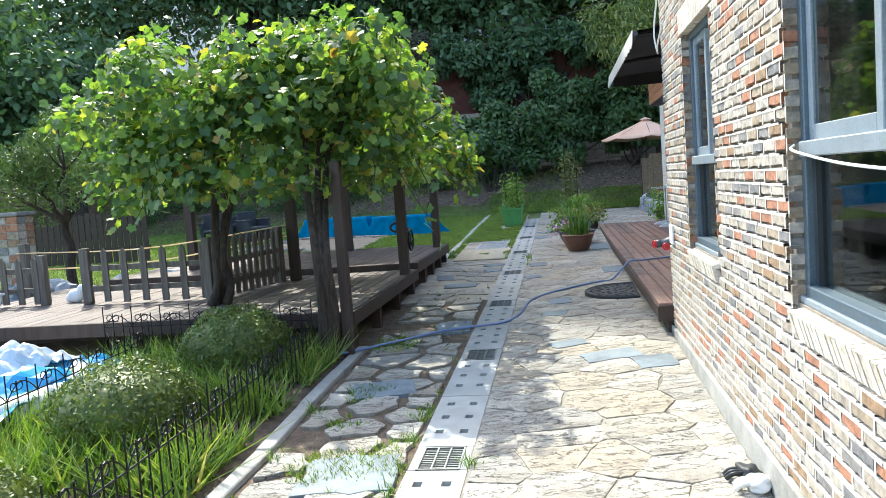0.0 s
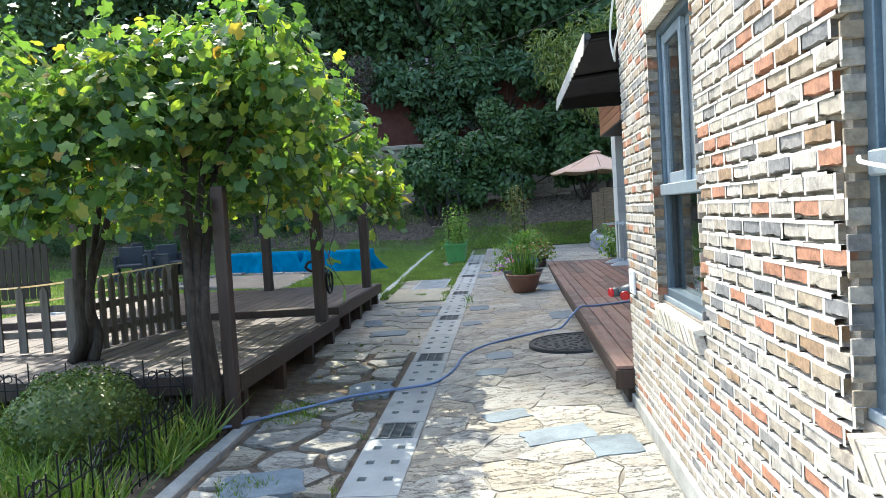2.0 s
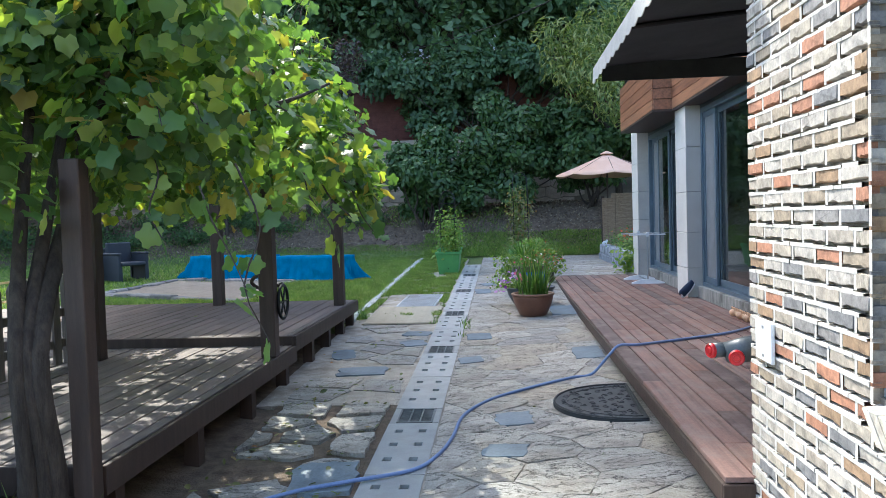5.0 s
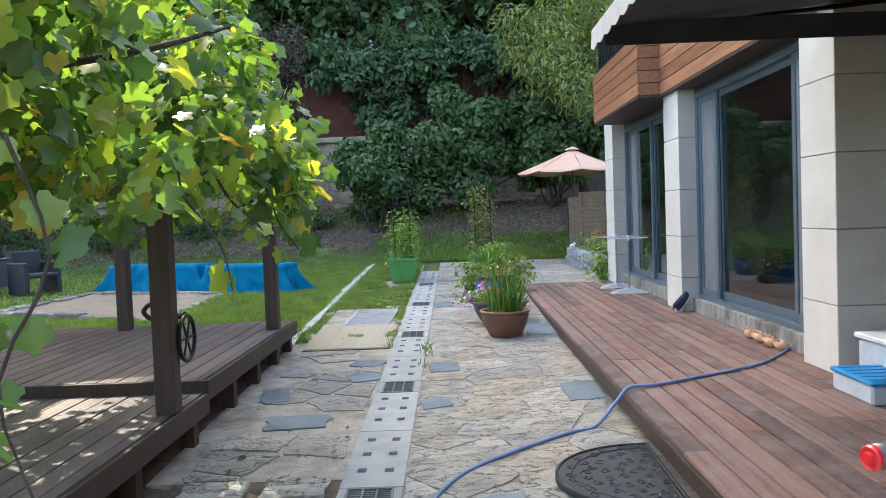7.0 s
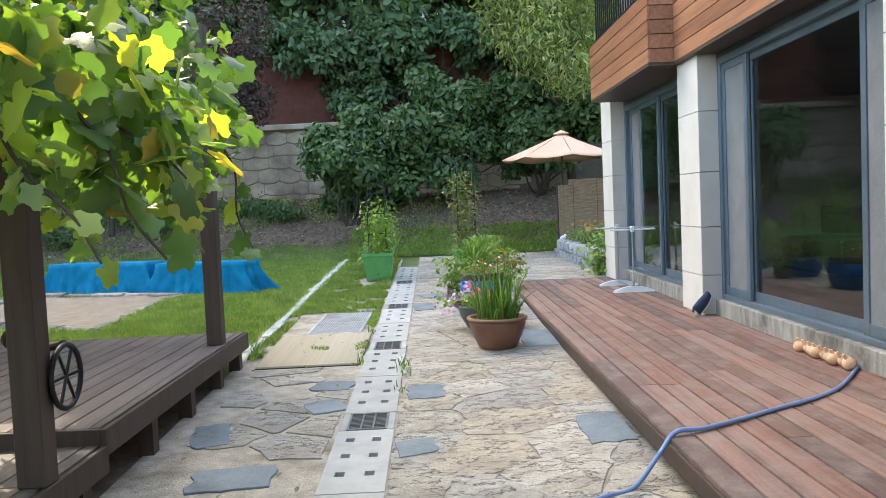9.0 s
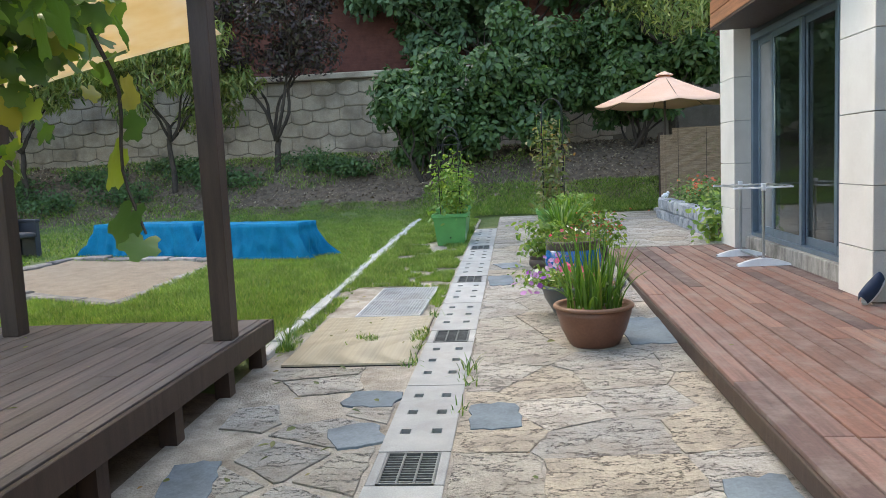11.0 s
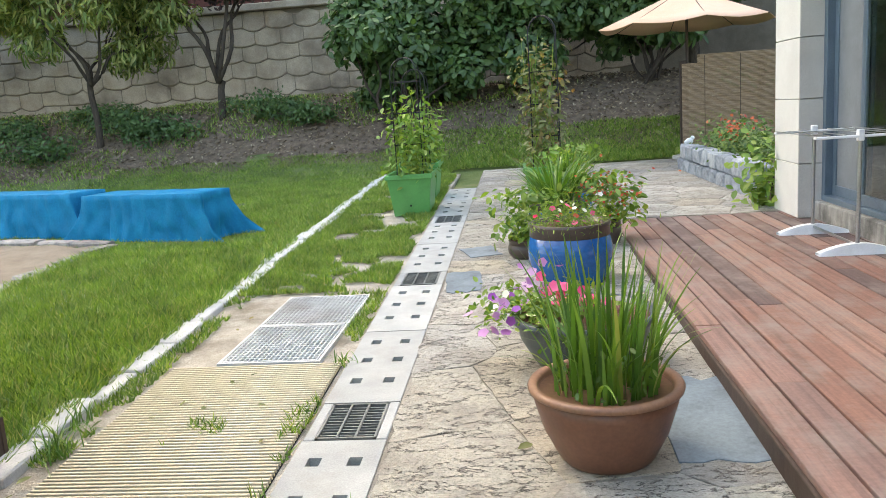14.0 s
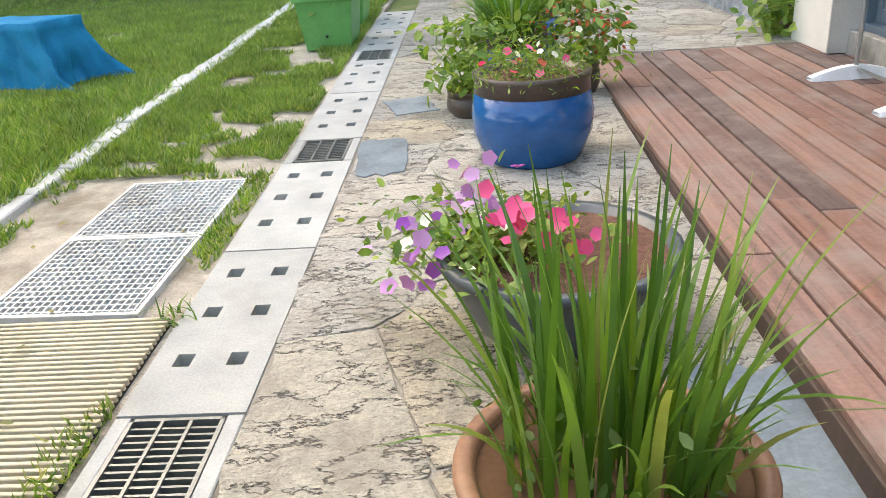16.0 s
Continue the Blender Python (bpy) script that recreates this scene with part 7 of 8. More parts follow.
def tufts():
    for i, (x, y, n, h) in enumerate([(-0.645, 14.3, 26, 0.12), (-0.64, 14.05, 18, 0.09), (-1.06, 14.5, 20, 0.1), (-2.1, 15.0, 40, 0.2), (-2.2, 15.3, 30, 0.14), (-0.65, 5.0, 24, 0.1), (-1.06, 5.4, 20, 0.1), (-1.05, 16.0, 22, 0.1), (-0.66, 13.5, 14, 0.07), (-1.08, 4.6, 20, 0.1), (-2.0, 6.1, 20, 0.12), (-1.95, 5.2, 18, 0.1)]):
        roots = [(random.gauss(0, 0.035), random.gauss(0, 0.05), 0) for _ in range(n)]
        t = thing("weed_tuft", "small green weed tuft growing in a paving joint", "weed", (x, y, gz(x, y) - 0.005), "weed tufts")
        tagged(blades("leaves", roots, [h * random.uniform(0.5, 1.2) for _ in roots], [(random.gauss(0, h * 0.6), random.gauss(0, h * 0.6)) for _ in roots], 0.007, L_BLADE, t, 3), kind="stuff")


tufts()


def white_trough(x, y):
    t = thing("white_trough", "long white plastic trough planted with bright green grass", "planter", (x, y, ZL), rz=4)
    bm = bmesh.new()
    g = bmesh.ops.create_cube(bm, size=1.0)
    for v in g["verts"]:
        q = 0.86 if v.co.z < 0 else 1.0
        v.co = Vector((v.co.x * 0.75 * q, v.co.y * 0.24 * q, (v.co.z + 0.5) * 0.2))
    bmesh.ops.bevel(bm, geom=list(bm.edges), offset=0.012, segments=2, affect="EDGES")
    part("tub", bm, M_WHITEPL, t)
    part("rim", boxes(((-0.39, -0.135, 0.19), (0.39, -0.105, 0.215)), ((-0.39, 0.105, 0.19), (0.39, 0.135, 0.215)), ((-0.39, -0.105, 0.19), (-0.36, 0.105, 0.215)), ((0.36, -0.105, 0.19), (0.39, 0.105, 0.215)), bevel=0.005), M_WHITEPL, t)
    roots = [(random.uniform(-0.34, 0.34), random.uniform(-0.09, 0.09), 0.19) for _ in range(130)]
    tagged(blades("leaves", roots, [random.uniform(0.12, 0.26) for _ in roots], [(random.gauss(0, 0.08), random.gauss(0, 0.08)) for _ in roots], 0.014, L_VEG, t, 4), kind="stuff")


white_trough(-7.45, 9.2)


def ornament(name, label, x, y, z, k):
    """A small rounded garden figure: body, head and base in one shape."""
    bm = bmesh.new()
    for (cx, cz, rx, rz) in ((0, 0.07, 0.09, 0.075), (0.07, 0.14, 0.05, 0.05), (-0.06, 0.05, 0.06, 0.05)):
        g = bmesh.ops.create_icosphere(bm, subdivisions=3, radius=1.0)
        bmesh.ops.transform(bm, matrix=Matrix.Translation((cx * k, 0, cz * k)) @ Matrix.Diagonal((rx * k, rx * 0.75 * k, rz * k, 1)), verts=g["verts"])
    o = part(name, bm, M_WHITEPL, None, smooth=True)
    o.location = (x, y, z)
    tagged(o, label, "ornament")


ornament("garden_ornament", "small white rounded figure standing on the platform", -6.35, 9.75, ZL, 1.25)
ornament("garden_ornament", "small white figure resting on the block wall", 2.31, 23.3, gz(2.31, 23.3) + 0.355, 0.6)


def rock_border():
    rnd = random.Random(15)
    for i in range(16):
        x, y = -9.4 + i * 0.2 + rnd.uniform(-0.1, 0.1), 11.9 + rnd.uniform(-0.5, 0.5)
        bm = bmesh.new()
        bmesh.ops.create_icosphere(bm, subdivisions=2, radius=0.2)
        sx, sy, sz = rnd.uniform(0.8, 1.5), rnd.uniform(0.7, 1.1), rnd.uniform(0.55, 0.8)
        for v in bm.verts:
            v.co = Vector((v.co.x * sx, v.co.y * sy, v.co.z * sz)) * (1 + 0.45 * noise.noise(v.co * 6 + Vector((i * 3.1, 0, 0))))
        o = part("garden_rock", bm, M_BLOCK)
        o.location = (x, y, gz(x, y) + 0.1 + (0.18 if i % 3 == 0 else 0))
        tagged(o, "rounded pale garden rock heaped beside the platform", "rock", "garden rocks")


rock_border()


def board_fence():
    f = thing("board_fence", "dark weathered board fence at the garden edge", "fence", (-16.0, 17.5, gz(-12, 17.5)))
    for z in (0.3, 1.0):
        part("rail", boxes(((0, 0.02, z), (6.4, 0.06, z + 0.08))), M_DARKWOOD, f)
    for i in range(40):
        part("slat", boxes(((i * 0.16, 0, 0.02), (i * 0.16 + 0.13, 0.02, 1.2 + random.uniform(-0.03, 0.03)))), M_DARKWOOD, f)


board_fence()


def rope():
    for a, b in (((-8.4, 11.4, 0.75), (-3.75, 10.86, 0.95)), ((-8.0, 10.6, 0.55), (-3.75, 10.86, 0.8))):
        m = (Vector(a) + Vector(b)) / 2 - Vector((0, 0, 0.12))
        tagged(part("rope", tube(bmesh.new(), curve_pts([a, m, b], 10), 0.011, 6), M_SAIL), "pale yellow rope strung between timber posts", "rope")
    p = thing("fence_post", "short weathered timber post by the platform", "post", (-8.3, 11.45, gz(-8.3, 11.4)))
    part("shaft", boxes(((-0.06, -0.06, 0), (0.06, 0.06, 1.05)), bevel=0.006), M_GREYWOOD, p)


rope()


# ---- drain with covers and grates ----
def trench():
    d = thing("drain_channel", "concrete drain channel with holed covers and steel grates", "drain", (0, 0, 0), kind="structure")
    w = TRENCH_X1 - TRENCH_X0
    xc = (TRENCH_X0 + TRENCH_X1) / 2
    # one cover: a slab pierced by six slots
    L = 1.07
    xs = [-w / 2, -0.113, -0.057, 0.057, 0.113, w / 2]
    ys = [0.004]
    for sy in (0.28, 0.58, 0.875):
        ys += [sy - 0.036, sy + 0.036]
    ys.append(L - 0.004)
    bm = bmesh.new()
    g = [[bm.verts.new((x, y, 0)) for x in xs] for y in ys]
    for j in range(len(ys) - 1):
        for i in range(len(xs) - 1):
            if j % 2 == 1 and i in (1, 3):
                continue
            bm.faces.new((g[j][i], g[j][i + 1], g[j + 1][i + 1], g[j + 1][i]))
    r = bmesh.ops.extrude_face_region(bm, geom=list(bm.faces))
    bmesh.ops.translate(bm, vec=(0, 0, -0.06), verts=[v for v in r["geom"] if isinstance(v, bmesh.types.BMVert)])
    bmesh.ops.recalc_face_normals(bm, faces=bm.faces)
    cover = part("cover", bm, M_COVER, d)
    # one grate: frame, cross bars and two long bars
    gw = 0.27
    bm = boxes(((-w / 2, 0.003, -0.06), (-gw / 2 - 0.001, 0.385, 0)), ((gw / 2 + 0.001, 0.003, -0.06), (w / 2, 0.385, 0)), bevel=0.004)
    rim = part("grate_seat", bm, M_COVER, d)
    bm = boxes(((-gw / 2, 0.01, -0.03), (-gw / 2 + 0.012, 0.375, 0.002)), ((gw / 2 - 0.012, 0.01, -0.03), (gw / 2, 0.375, 0.002)), ((-gw / 2, 0.01, -0.03), (gw / 2, 0.022, 0.002)), ((-gw / 2, 0.363, -0.03), (gw / 2, 0.375, 0.002)), ((-0.046, 0.02, -0.03), (-0.036, 0.365, 0.001)), ((0.036, 0.02, -0.03), (0.046, 0.365, 0.001)))
    for i in range(1, 12):
        y = 0.02 + 0.345 * i / 12
        box(bm, (-gw / 2 + 0.01, y - 0.004, -0.03), (gw / 2 - 0.01, y + 0.004, -0.004))
    grate = part("grate", bm, M_GRATE, d, "galvanised bar grate")
    for k in range(-2, 6):
        y0 = 12.93 + 2.535 * (k - 2)
        tilt = math.degrees(math.atan(0.0305))
        for nm, src, y in (("grate_seat", rim, y0 - 0.388), ("grate", grate, y0 - 0.388), ("cover", cover, y0), ("cover", cover, y0 + 1.073)):
            if y < -2.5 or y > 24.6:
                continue
            o = new(nm, src.data)
            o.parent = d
            if nm == "grate":
                o["label"] = "galvanised bar grate"
            o.matrix_basis = pose(xc, y, gz(xc, y) + 0.004, tilt)
    for o in (cover, rim, grate):
        bpy.data.objects.remove(o)
    # a near-black bed stands in for the shade down in the channel
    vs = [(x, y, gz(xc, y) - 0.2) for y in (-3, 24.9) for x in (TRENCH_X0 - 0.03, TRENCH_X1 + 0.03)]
    raw("channel_bed", vs, [(0, 1, 3, 2)], M_GAPSHADE, d)


trench()


def gratings():
    g = thing("steel_grating", "galvanised square-mesh steel grating lying by the drain", "grating", (-1.8, 16.07, gz(-1.5, 16.07) - 0.026))
    g.rotation_euler = (math.atan(0.0305), 0, -0.03)
    W, L = 0.6, 1.36
    for k in range(2):
        y0 = k * L / 2
        part("frame", boxes(((0, y0, 0), (W, y0 + 0.02, 0.03)), ((0, y0 + L / 2 - 0.022, 0), (W, y0 + L / 2 - 0.004, 0.03)), ((0, y0 + 0.02, 0), (0.016, y0 + L / 2 - 0.022, 0.03)), ((W - 0.016, y0 + 0.02, 0), (W, y0 + L / 2 - 0.022, 0.03))), M_GALV, g)
        bm = bmesh.new()
        for i in range(1, 21):
            x = W * i / 21
            box(bm, (x - 0.003, y0 + 0.02, 0.004), (x + 0.003, y0 + L / 2 - 0.022, 0.028))
        for i in range(1, 17):
            y = y0 + (L / 2) * i / 17
            box(bm, (0.016, y - 0.004, 0.008), (W - 0.016, y + 0.004, 0.027))
        tagged(part("mesh_bar", bm, M_GALV, g), kind="stuff")
    m = thing("slatted_mat", "ochre slatted floor mat lying on sand beside the drain", "mat", (-2.03, 14.54, gz(-1.5, 14.54) - 0.014))
    m.rotation_euler = (math.atan(0.0305), 0, 0)
    mesh = None
    for i in range(53):
        if mesh is None:
            o = part("slat", boxes(((0, -0.007, 0), (0.96, 0.007, 0.02)), bevel=0.002), M_YGRATE, m)
            mesh = o.data
        else:
            o = new("slat", mesh)
            o.parent = m
        o.location = (0, 0.01 + i * 0.0282, 0)
    # added dark sheet: paints the shade in the gaps between slats
    part("underlay", boxes(((0.0, 0, -0.012), (0.96, 1.49, 0.002))), M_GAPSHADE, m, "near-black sheet for the shade between the slats")
    part("cross_strip", boxes(((0.05, 0, 0.003), (0.06, 1.49, 0.012)), ((0.48, 0, 0.003), (0.49, 1.49, 0.012)), ((0.9, 0, 0.003), (0.91, 1.49, 0.012))), M_YGRATE, m)
    s = thing("steel_grating", "old steel grating half sunk in the grass by the sandpit", "grating", (-4.2, 17.3, gz(-4, 17.3) + 0.01))
    s.rotation_euler = (math.atan(0.0305), 0, 0)
    bm = bmesh.new()
    for i in range(16):
        box(bm, (i * 0.05, 0, 0), (i * 0.05 + 0.008, 1.3, 0.02))
    for i in range(9):
        box(bm, (0, i * 0.16, 0.002), (0.76, i * 0.16 + 0.01, 0.018))
    tagged(part("mesh_bar", bm, M_GALV, s), kind="stuff")


gratings()


# ---- flagstones ----
def clip(poly, a, b, c):
    """The part of poly where a*x + b*y <= c."""
    out = []
    for i in range(len(poly)):
        p, q = poly[i], poly[(i + 1) % len(poly)]
        dp, dq = a * p[0] + b * p[1] - c, a * q[0] + b * q[1] - c
        if dp <= 0:
            out.append(p)
        if dp * dq < 0:
            t = dp / (dp - dq)
            out.append((p[0] + (q[0] - p[0]) * t, p[1] + (q[1] - p[1]) * t))
    return out


def cells(x0, x1, y0, y1, size, rnd, seeds=(), stretch=1.25):
    pts = [(x, y, True) for x, y in seeds]
    tries = 0
    while tries < 4000:
        tries += 1
        p = (rnd.uniform(x0, x1), rnd.uniform(y0, y1))
        s = size * rnd.uniform(0.75, 1.35)
        if all(math.hypot((p[0] - q[0]) / stretch, p[1] - q[1]) > s for q in pts):
            pts.append((*p, False))
    for i, p in enumerate(pts):
        poly = [(x0, y0), (x1, y0), (x1, y1), (x0, y1)]
        for j, q in enumerate(pts):
            if i == j or math.hypot(p[0] - q[0], p[1] - q[1]) > 4 * size:
                continue
            dx, dy = q[0] - p[0], q[1] - p[1]
            mx, my = (p[0] + q[0]) / 2, (p[1] + q[1]) / 2
            poly = clip(poly, dx, dy, dx * mx + dy * my)
            if not poly:
                break
        if poly and len(poly) > 2:
            yield p, poly


def flagstones(parent, x0, x1, y0, y1, size, gap, seed, seeds=(), high=0.012, lift=0.0, skip=0.0, shrink=1.0, smooth=0):
    rnd = random.Random(seed)
    for (px, py, slate), poly in cells(x0, x1, y0, y1, size, rnd, seeds):
        if rnd.random() < skip and not slate:
            continue
        cx = sum(q[0] for q in poly) / len(poly)
        cy = sum(q[1] for q in poly) / len(poly)
        # subdivide the outline, round it and roughen it
        fine = []
        for i in range(len(poly)):
            a, b = poly[i], poly[(i + 1) % len(poly)]
            n = max(2, int(math.hypot(b[0] - a[0], b[1] - a[1]) / 0.09))
            fine += [(a[0] + (b[0] - a[0]) * k / n, a[1] + (b[1] - a[1]) * k / n) for k in range(n)]
        m = len(fine)
        for _ in range(smooth):
            fine = [((fine[i - 1][0] + 2 * fine[i][0] + fine[(i + 1) % m][0]) / 4, (fine[i - 1][1] + 2 * fine[i][1] + fine[(i + 1) % m][1]) / 4) for i in range(m)]
        out = []
        k = shrink * rnd.uniform(0.92, 1.0) if shrink < 1 else 1.0
        for x, y in fine:
            dx, dy = x - cx, y - cy
            r = math.hypot(dx, dy) + 1e-6
            g = gap * rnd.uniform(0.6, 1.3) + 0.026 * noise.noise((x * 7, y * 7, seed)) + 0.012 * noise.noise((x * 19, y * 19, seed))
            f = max(0.3, (r - g) / r) * k
            out.append((cx + dx * f, cy + dy * f))
        h = high * rnd.uniform(0.5, 1.4)
        tx, ty = rnd.uniform(-0.5, 0.5) * high, rnd.uniform(-0.5, 0.5) * high
        vs = []
        for x, y in out:
            vs.append((x - cx, y - cy, gz(x, y) - gz(cx, cy) - 0.03))
        for x, y in out:
            vs.append((x - cx, y - cy, gz(x, y) - gz(cx, cy) + h * 0.55 + tx * (x - cx)))
        for x, y in out:
            q = 1 - 0.6 * high / (math.hypot(x - cx, y - cy) + 1e-6)
            vs.append(((x - cx) * q, (y - cy) * q, gz(x, y) - gz(cx, cy) + h + tx * (x - cx) + ty * (y - cy)))
        fs = [(i, (i + 1) % m, m + (i + 1) % m, m + i) for i in range(m)] + [(m + i, m + (i + 1) % m, 2 * m + (i + 1) % m, 2 * m + i) for i in range(m)]
        fs.append(tuple(range(2 * m, 3 * m)))
        o = raw("flagstone", vs, fs, M_SLATE if slate else M_FLAG, parent, "blue-grey slate" if slate else "")
        o.location = (cx, cy, gz(cx, cy) + lift)


flagstones(paving_r, TRENCH_X1 + 0.01, 0.93, 2.0, 11.2, 0.36, 0.004, 31, (), 0.006)
flagstones(paving_r, TRENCH_X1 + 0.01, 0.93, 11.2, 19.7, 0.46, 0.001, 37, (), 0.004)
flagstones(paving_r, TRENCH_X1 + 0.01, 0.93, 19.7, 24.9, 0.42, 0.004, 32, (), 0.006)
flagstones(paving_e, 0.96, 2.55, 19.78, 24.9, 0.42, 0.004, 33, (), 0.006)
flagstones(paving_l, -2.02, TRENCH_X0 - 0.02, 2.0, 10.6, 0.37, 0.03, 34, (), 0.008, 0.0, 0.16, 0.93)
flagstones(sand_l, -2.05, TRENCH_X0 - 0.02, 10.6, 14.5, 0.4, 0.012, 36, (), 0.004, -0.014, 0.42, 0.96)
flagstones(sand_l, -2.15, TRENCH_X0 - 0.02, 17.6, 24.5, 0.5, 0.05, 35, (), 0.006, -0.01, 0.86, 0.75)


def slate(parent, x, y, w, d, rot, seed, lift=0.0):
    """One flat blue slate slab let into the paving."""
    rnd = random.Random(seed)
    n = 20
    ring = []
    for i in range(n):
        a = 2 * math.pi * i / n + 0.16
        c, q = math.cos(a), math.sin(a)
        r = 1 / max(abs(c), abs(q)) ** 0.85 * rnd.uniform(0.86, 1.04)
        px, py = c * r * w / 2, q * r * d / 2
        ring.append((px * math.cos(rot) - py * math.sin(rot), px * math.sin(rot) + py * math.cos(rot)))
    z0 = gz(x, y)
    vs = [(px, py, gz(x + px, y + py) - z0 - 0.02) for px, py in ring] + [(px, py, gz(x + px, y + py) - z0 + 0.009) for px, py in ring] + [(px * 0.985, py * 0.985, gz(x + px, y + py) - z0 + 0.0115) for px, py in ring]
    fs = [(i, (i + 1) % n, n + (i + 1) % n, n + i) for i in range(n)] + [(n + i, n + (i + 1) % n, 2 * n + (i + 1) % n, 2 * n + i) for i in range(n)] + [tuple(range(2 * n, 3 * n))]
    o = raw("slate", vs, fs, M_SLATE, parent, "blue-grey slate slab")
    o.location = (x, y, z0 + lift)


for i, (p, x, y, w, d, r) in enumerate([
        (paving_l, -1.38, 4.9, 0.62, 0.6, 0.1), (paving_l, -1.55, 6.64, 0.55, 0.45, 0.3), (paving_l, -1.27, 8.88, 0.42, 0.55, 0.1),
        (sand_l, -1.55, 11.8, 0.5, 0.36, 0.1), (sand_l, -1.9, 12.62, 0.26, 0.5, 0.2), (sand_l, -1.2, 13.2, 0.3, 0.34, 0.4), (sand_l, -1.22, 13.8, 0.36, 0.3, -0.1),
        (paving_r, -0.45, 13.4, 0.3, 0.42, 0.05), (paving_r, 0.68, 12.2, 0.3, 0.62, 0.0), (paving_r, 0.66, 15.15, 0.36, 0.85, 0.0), (paving_r, -0.5, 17.62, 0.28, 0.62, 0.05),
        (paving_r, -0.5, 12.12, 0.26, 0.3, 0.2), (paving_r, -0.1, 9.98, 0.28, 0.34, 0.1), (paving_r, -0.17, 9.28, 0.3, 0.26, -0.2), (paving_r, -0.02, 7.8, 0.36, 0.26, 0.3),
        (paving_r, 0.33, 7.25, 0.5, 0.34, 0.2), (paving_r, 0.68, 6.94, 0.34, 0.4, 0.1), (paving_r, -0.42, 18.6, 0.3, 0.4, 0.3)]):
    slate(p, x, y, w, d, r, i + 50, -0.018 if p == sand_l else 0.0)


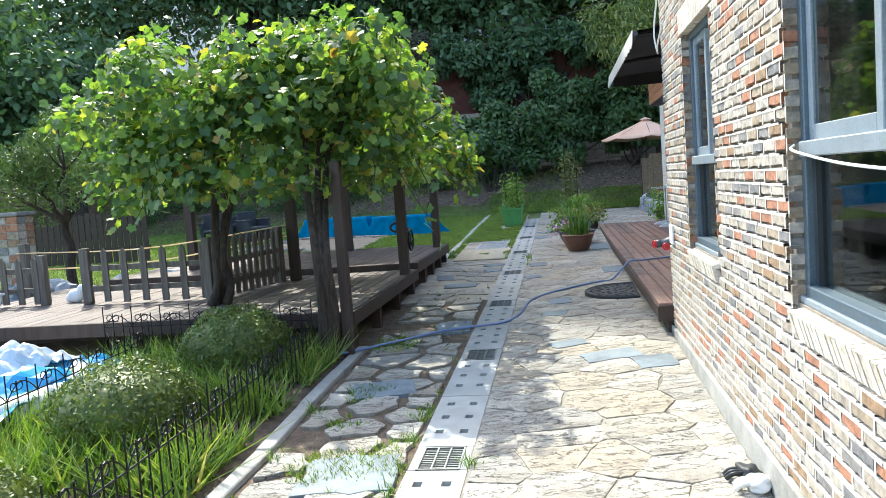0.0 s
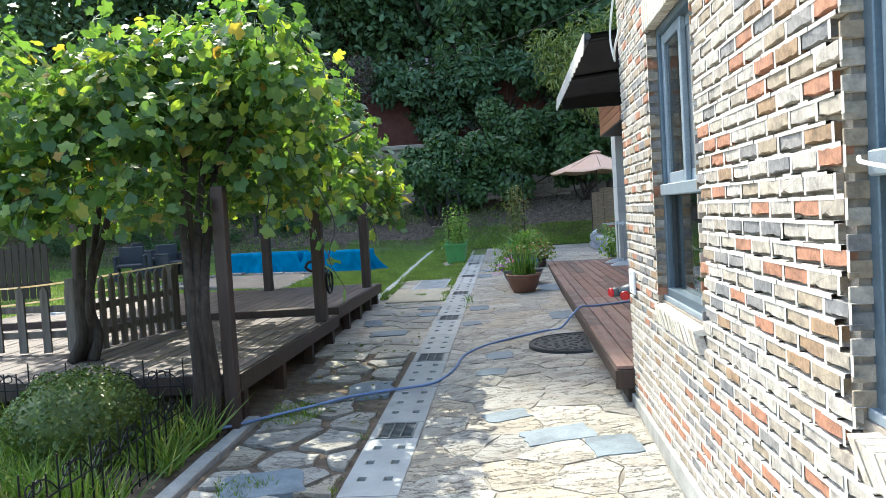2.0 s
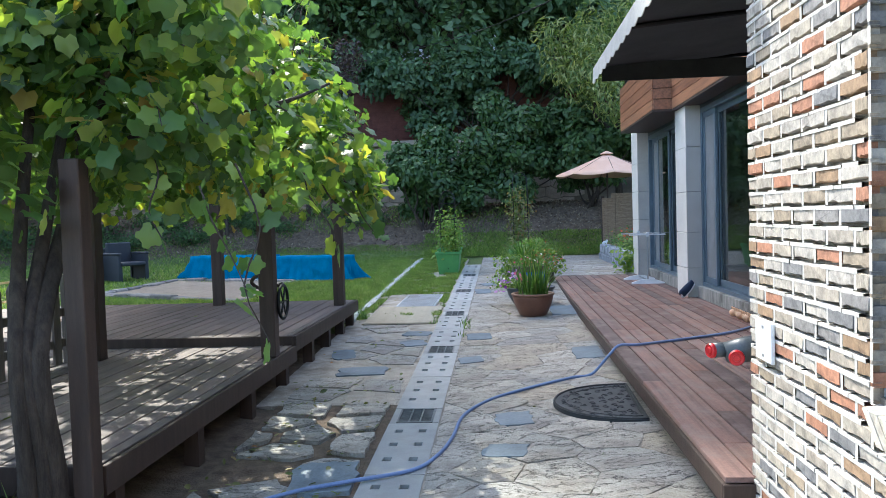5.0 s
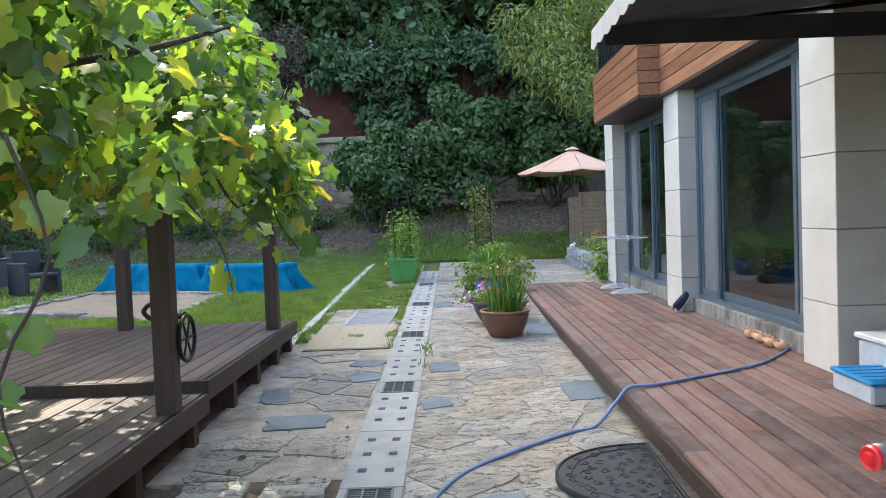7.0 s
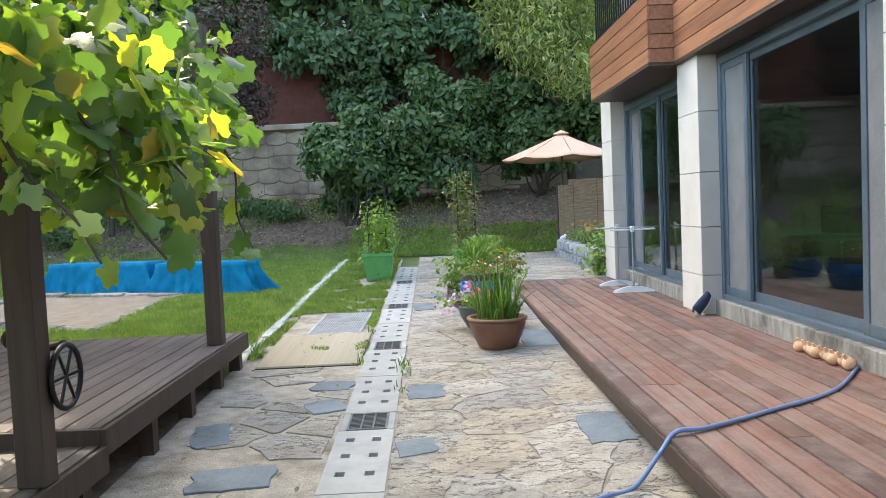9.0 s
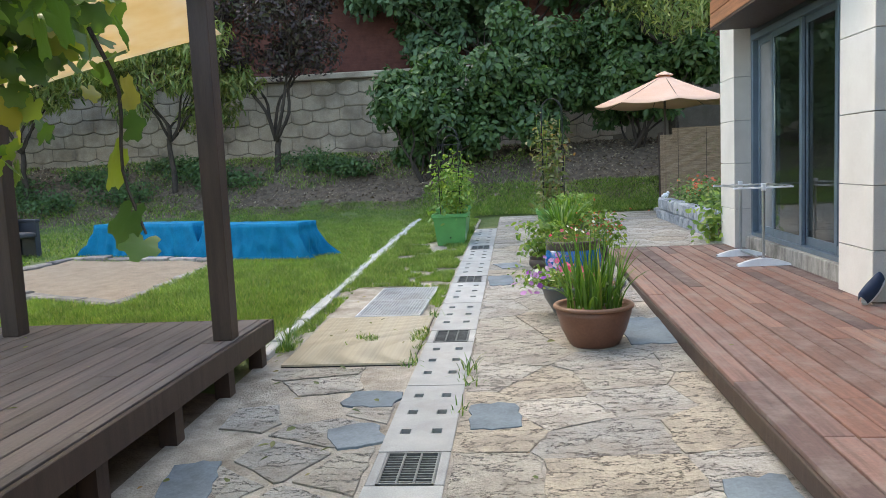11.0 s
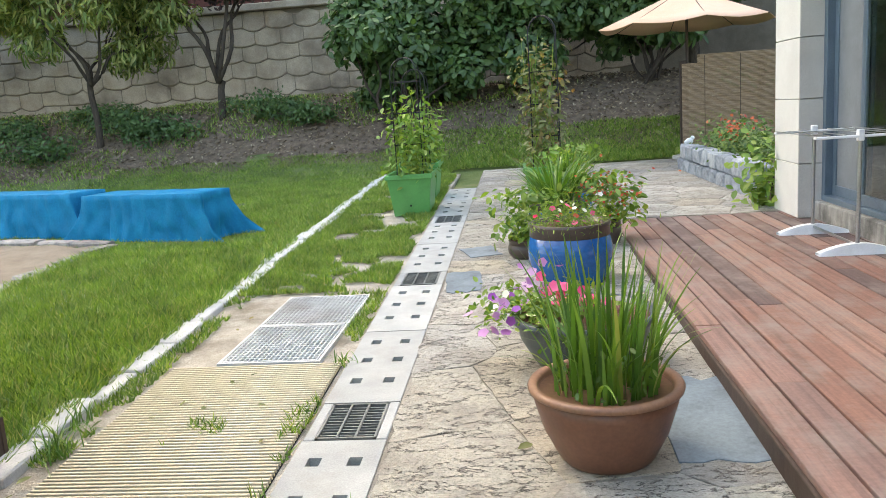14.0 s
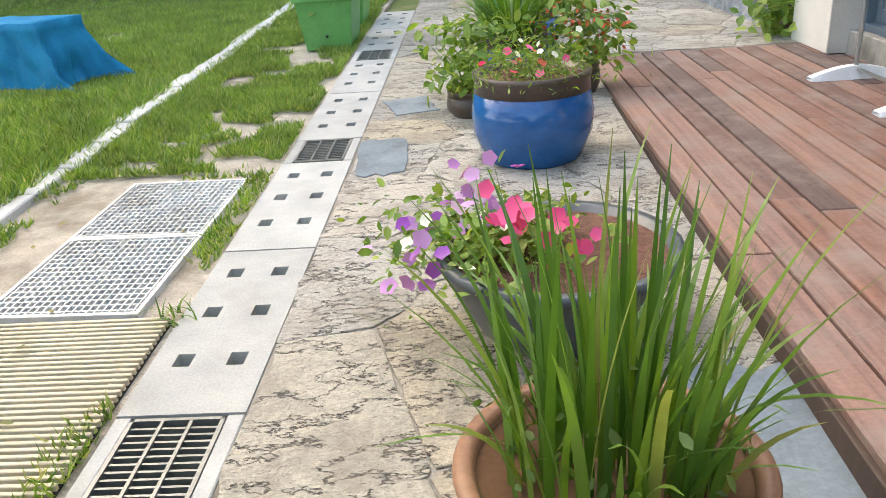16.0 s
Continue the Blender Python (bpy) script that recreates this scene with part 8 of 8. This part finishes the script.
# ---- bricks of the house wall ----
def brickwork():
    rnd = random.Random(8)
    L, H, J = 0.192, 0.047, 0.021
    variants = []
    for k in range(10):
        bm = bmesh.new()
        n = 5
        ring_f, ring_b = [], []
        prof = [(L * i / n, 0) for i in range(n + 1)] + [(L, H)] + [(L * i / n, H) for i in range(n - 1, -1, -1)]
        fr = [bm.verts.new((0.0 + rnd.uniform(0, 0.003), a + rnd.uniform(-0.003, 0.003), b + (rnd.uniform(0.0, 0.011) if b == 0 else rnd.uniform(-0.004, 0.002)))) for a, b in prof]
        bk = [bm.verts.new((0.035, a, b)) for a, b in prof]
        bm.faces.new(fr[::-1])
        for i in range(len(prof)):
            bm.faces.new((fr[i], fr[(i + 1) % len(prof)], bk[(i + 1) % len(prof)], bk[i]))
        me = bpy.data.meshes.new("brick")
        bm.to_mesh(me)
        bm.free()
        me.materials.append(M_BRICK)
        variants.append(me)
    near, far_v, far_f, beads, gaps = 0, [], [], [], []
    row, z = 0, -0.09
    while z < Z1 - 0.06:
        y = HY - L - (0.0 if row % 2 else (L + J) / 2)
        first = row % 2 == 0
        if first:
            spans = [(HY - L / 2 - 0.005, L / 2 + 0.005)]
        else:
            spans = []
        while y > -2.2:
            spans.append((y, L))
            y -= L + J
        beads.append(z + H)
        for ys, ln in spans:
            for (wy0, wy1, wz0, wz1) in WIN:
                if z + H > wz0 - 0.165 and z < wz1 + 0.1 and ys + ln > wy0 and ys < wy1:
                    if ys < wy0 - 0.05 and z < wz1:
                        ln = wy0 - ys
                    elif ys + ln > wy1 + 0.05 and z < wz1:
                        ln, ys = ys + ln - wy1, wy1
                    else:
                        ln = 0
            if ln < 0.03:
                continue
            gaps.append((ys - J, z))
            me = variants[rnd.randrange(10)]
            dx = rnd.uniform(-0.003, 0.004)
            if near < 300 and 4.0 < ys < 7.9 and 0.55 < z < 1.95:
                o = new("brick", me)
                o.parent = wall_west
                o.location = (WX + dx, ys, z)
                o.scale = (1, ln / L, 1)
                near += 1
            else:
                k = len(far_v)
                far_v += [(WX + dx + v.co.x, ys + v.co.y * ln / L, z + v.co.z) for v in me.vertices]
                far_f += [tuple(k + i for i in p.vertices) for p in me.polygons]
        row += 1
        z += H + J
    bm_v, bm_f = [], []

    def slab(y0, y1, z0, z1, x):
        k = len(bm_v)
        bm_v.extend([(x, y0, z0), (x, y1, z0), (x, y1, z1), (x, y0, z1), (WX + 0.031, y0, z0), (WX + 0.031, y1, z0), (WX + 0.031, y1, z1), (WX + 0.031, y0, z1)])
        bm_f.extend([(k, k + 3, k + 2, k + 1), (k + 3, k + 7, k + 6, k + 2), (k, k + 1, k + 5, k + 4)])
    for z in beads:
        y = -2.2
        while y < HY - 0.01:
            l = min(rnd.uniform(0.06, 0.13), HY - y)
            if not any(wz0 - 0.165 < z < wz1 + 0.18 and y + l > wy0 and y < wy1 for wy0, wy1, wz0, wz1 in WIN):
                slab(y, y + l, z - 0.002, z + rnd.uniform(0.007, 0.015), WX + rnd.uniform(-0.001, 0.002))
            y += l
    for y, z in gaps:
        slab(y + 0.001, y + J - 0.001, z - 0.007, z + H + 0.002, WX + 0.0015)
    tagged(raw("mortar_bead", bm_v, bm_f, M_BEAD, wall_west, "pale squeezed-out mortar"), kind="stuff")
    o = raw("brick_courses", far_v, far_f, M_BRICK_J, wall_west)
    tagged(o, kind="stuff")
    # jambs and slanting brick sills
    for (wy0, wy1, wz0, wz1) in WIN:
        z = wz0
        i = 0
        while z < wz1 - 0.05:
            for yy in (wy1, wy0):
                s = 1 if yy == wy1 else -1
                a, b = (yy - 0.012, yy + 0.001) if s == 1 else (yy - 0.001, yy + 0.012)
                part("brick", boxes(((WX + 0.002, a, z), (WX + 0.075, b, z + H)), bevel=0.002), M_BRICK, wall_west)
            z += H + J
        # herringbone sill: slanting bricks on the ledge and below its edge
        for k, ((xa, za), (xb, zb), lean) in enumerate((((WX - 0.024, wz0 - 0.06), (WX + 0.052, wz0 - 0.034), -0.085), ((WX - 0.024, wz0 - 0.064), (WX - 0.01, wz0 - 0.166), -0.06))):
            thick = Vector((0.012, 0, -0.03)) if k == 0 else Vector((0.045, 0, 0.0))
            wdt = 0.043
            base_v = [Vector((0, 0, 0)), Vector((0, wdt, 0)), Vector((xb - xa, wdt + lean, zb - za)), Vector((xb - xa, lean, zb - za))]
            vs = base_v + [q + thick for q in base_v]
            fs = [(0, 1, 2, 3), (7, 6, 5, 4), (0, 4, 5, 1), (1, 5, 6, 2), (2, 6, 7, 3), (3, 7, 4, 0)]
            me = None
            y = wy0 + 0.1
            while y < wy1 - 0.03:
                if me is None:
                    o = raw("sill_brick", vs, fs, M_SILLBRICK, wall_west)
                    me = o.data
                else:
                    o = new("sill_brick", me)
                    o.parent = wall_west
                o.location = (xa + rnd.uniform(-0.002, 0.002), y, za)
                y += 0.055
        y = wy0 - 0.08
        while y < wy1 + 0.08:
            part("lintel_brick", boxes(((WX - 0.006, y, wz1 - 0.01), (WX + 0.06, y + 0.056, wz1 + 0.18)), bevel=0.003), M_SILLBRICK, wall_west)
            y += 0.068


brickwork()
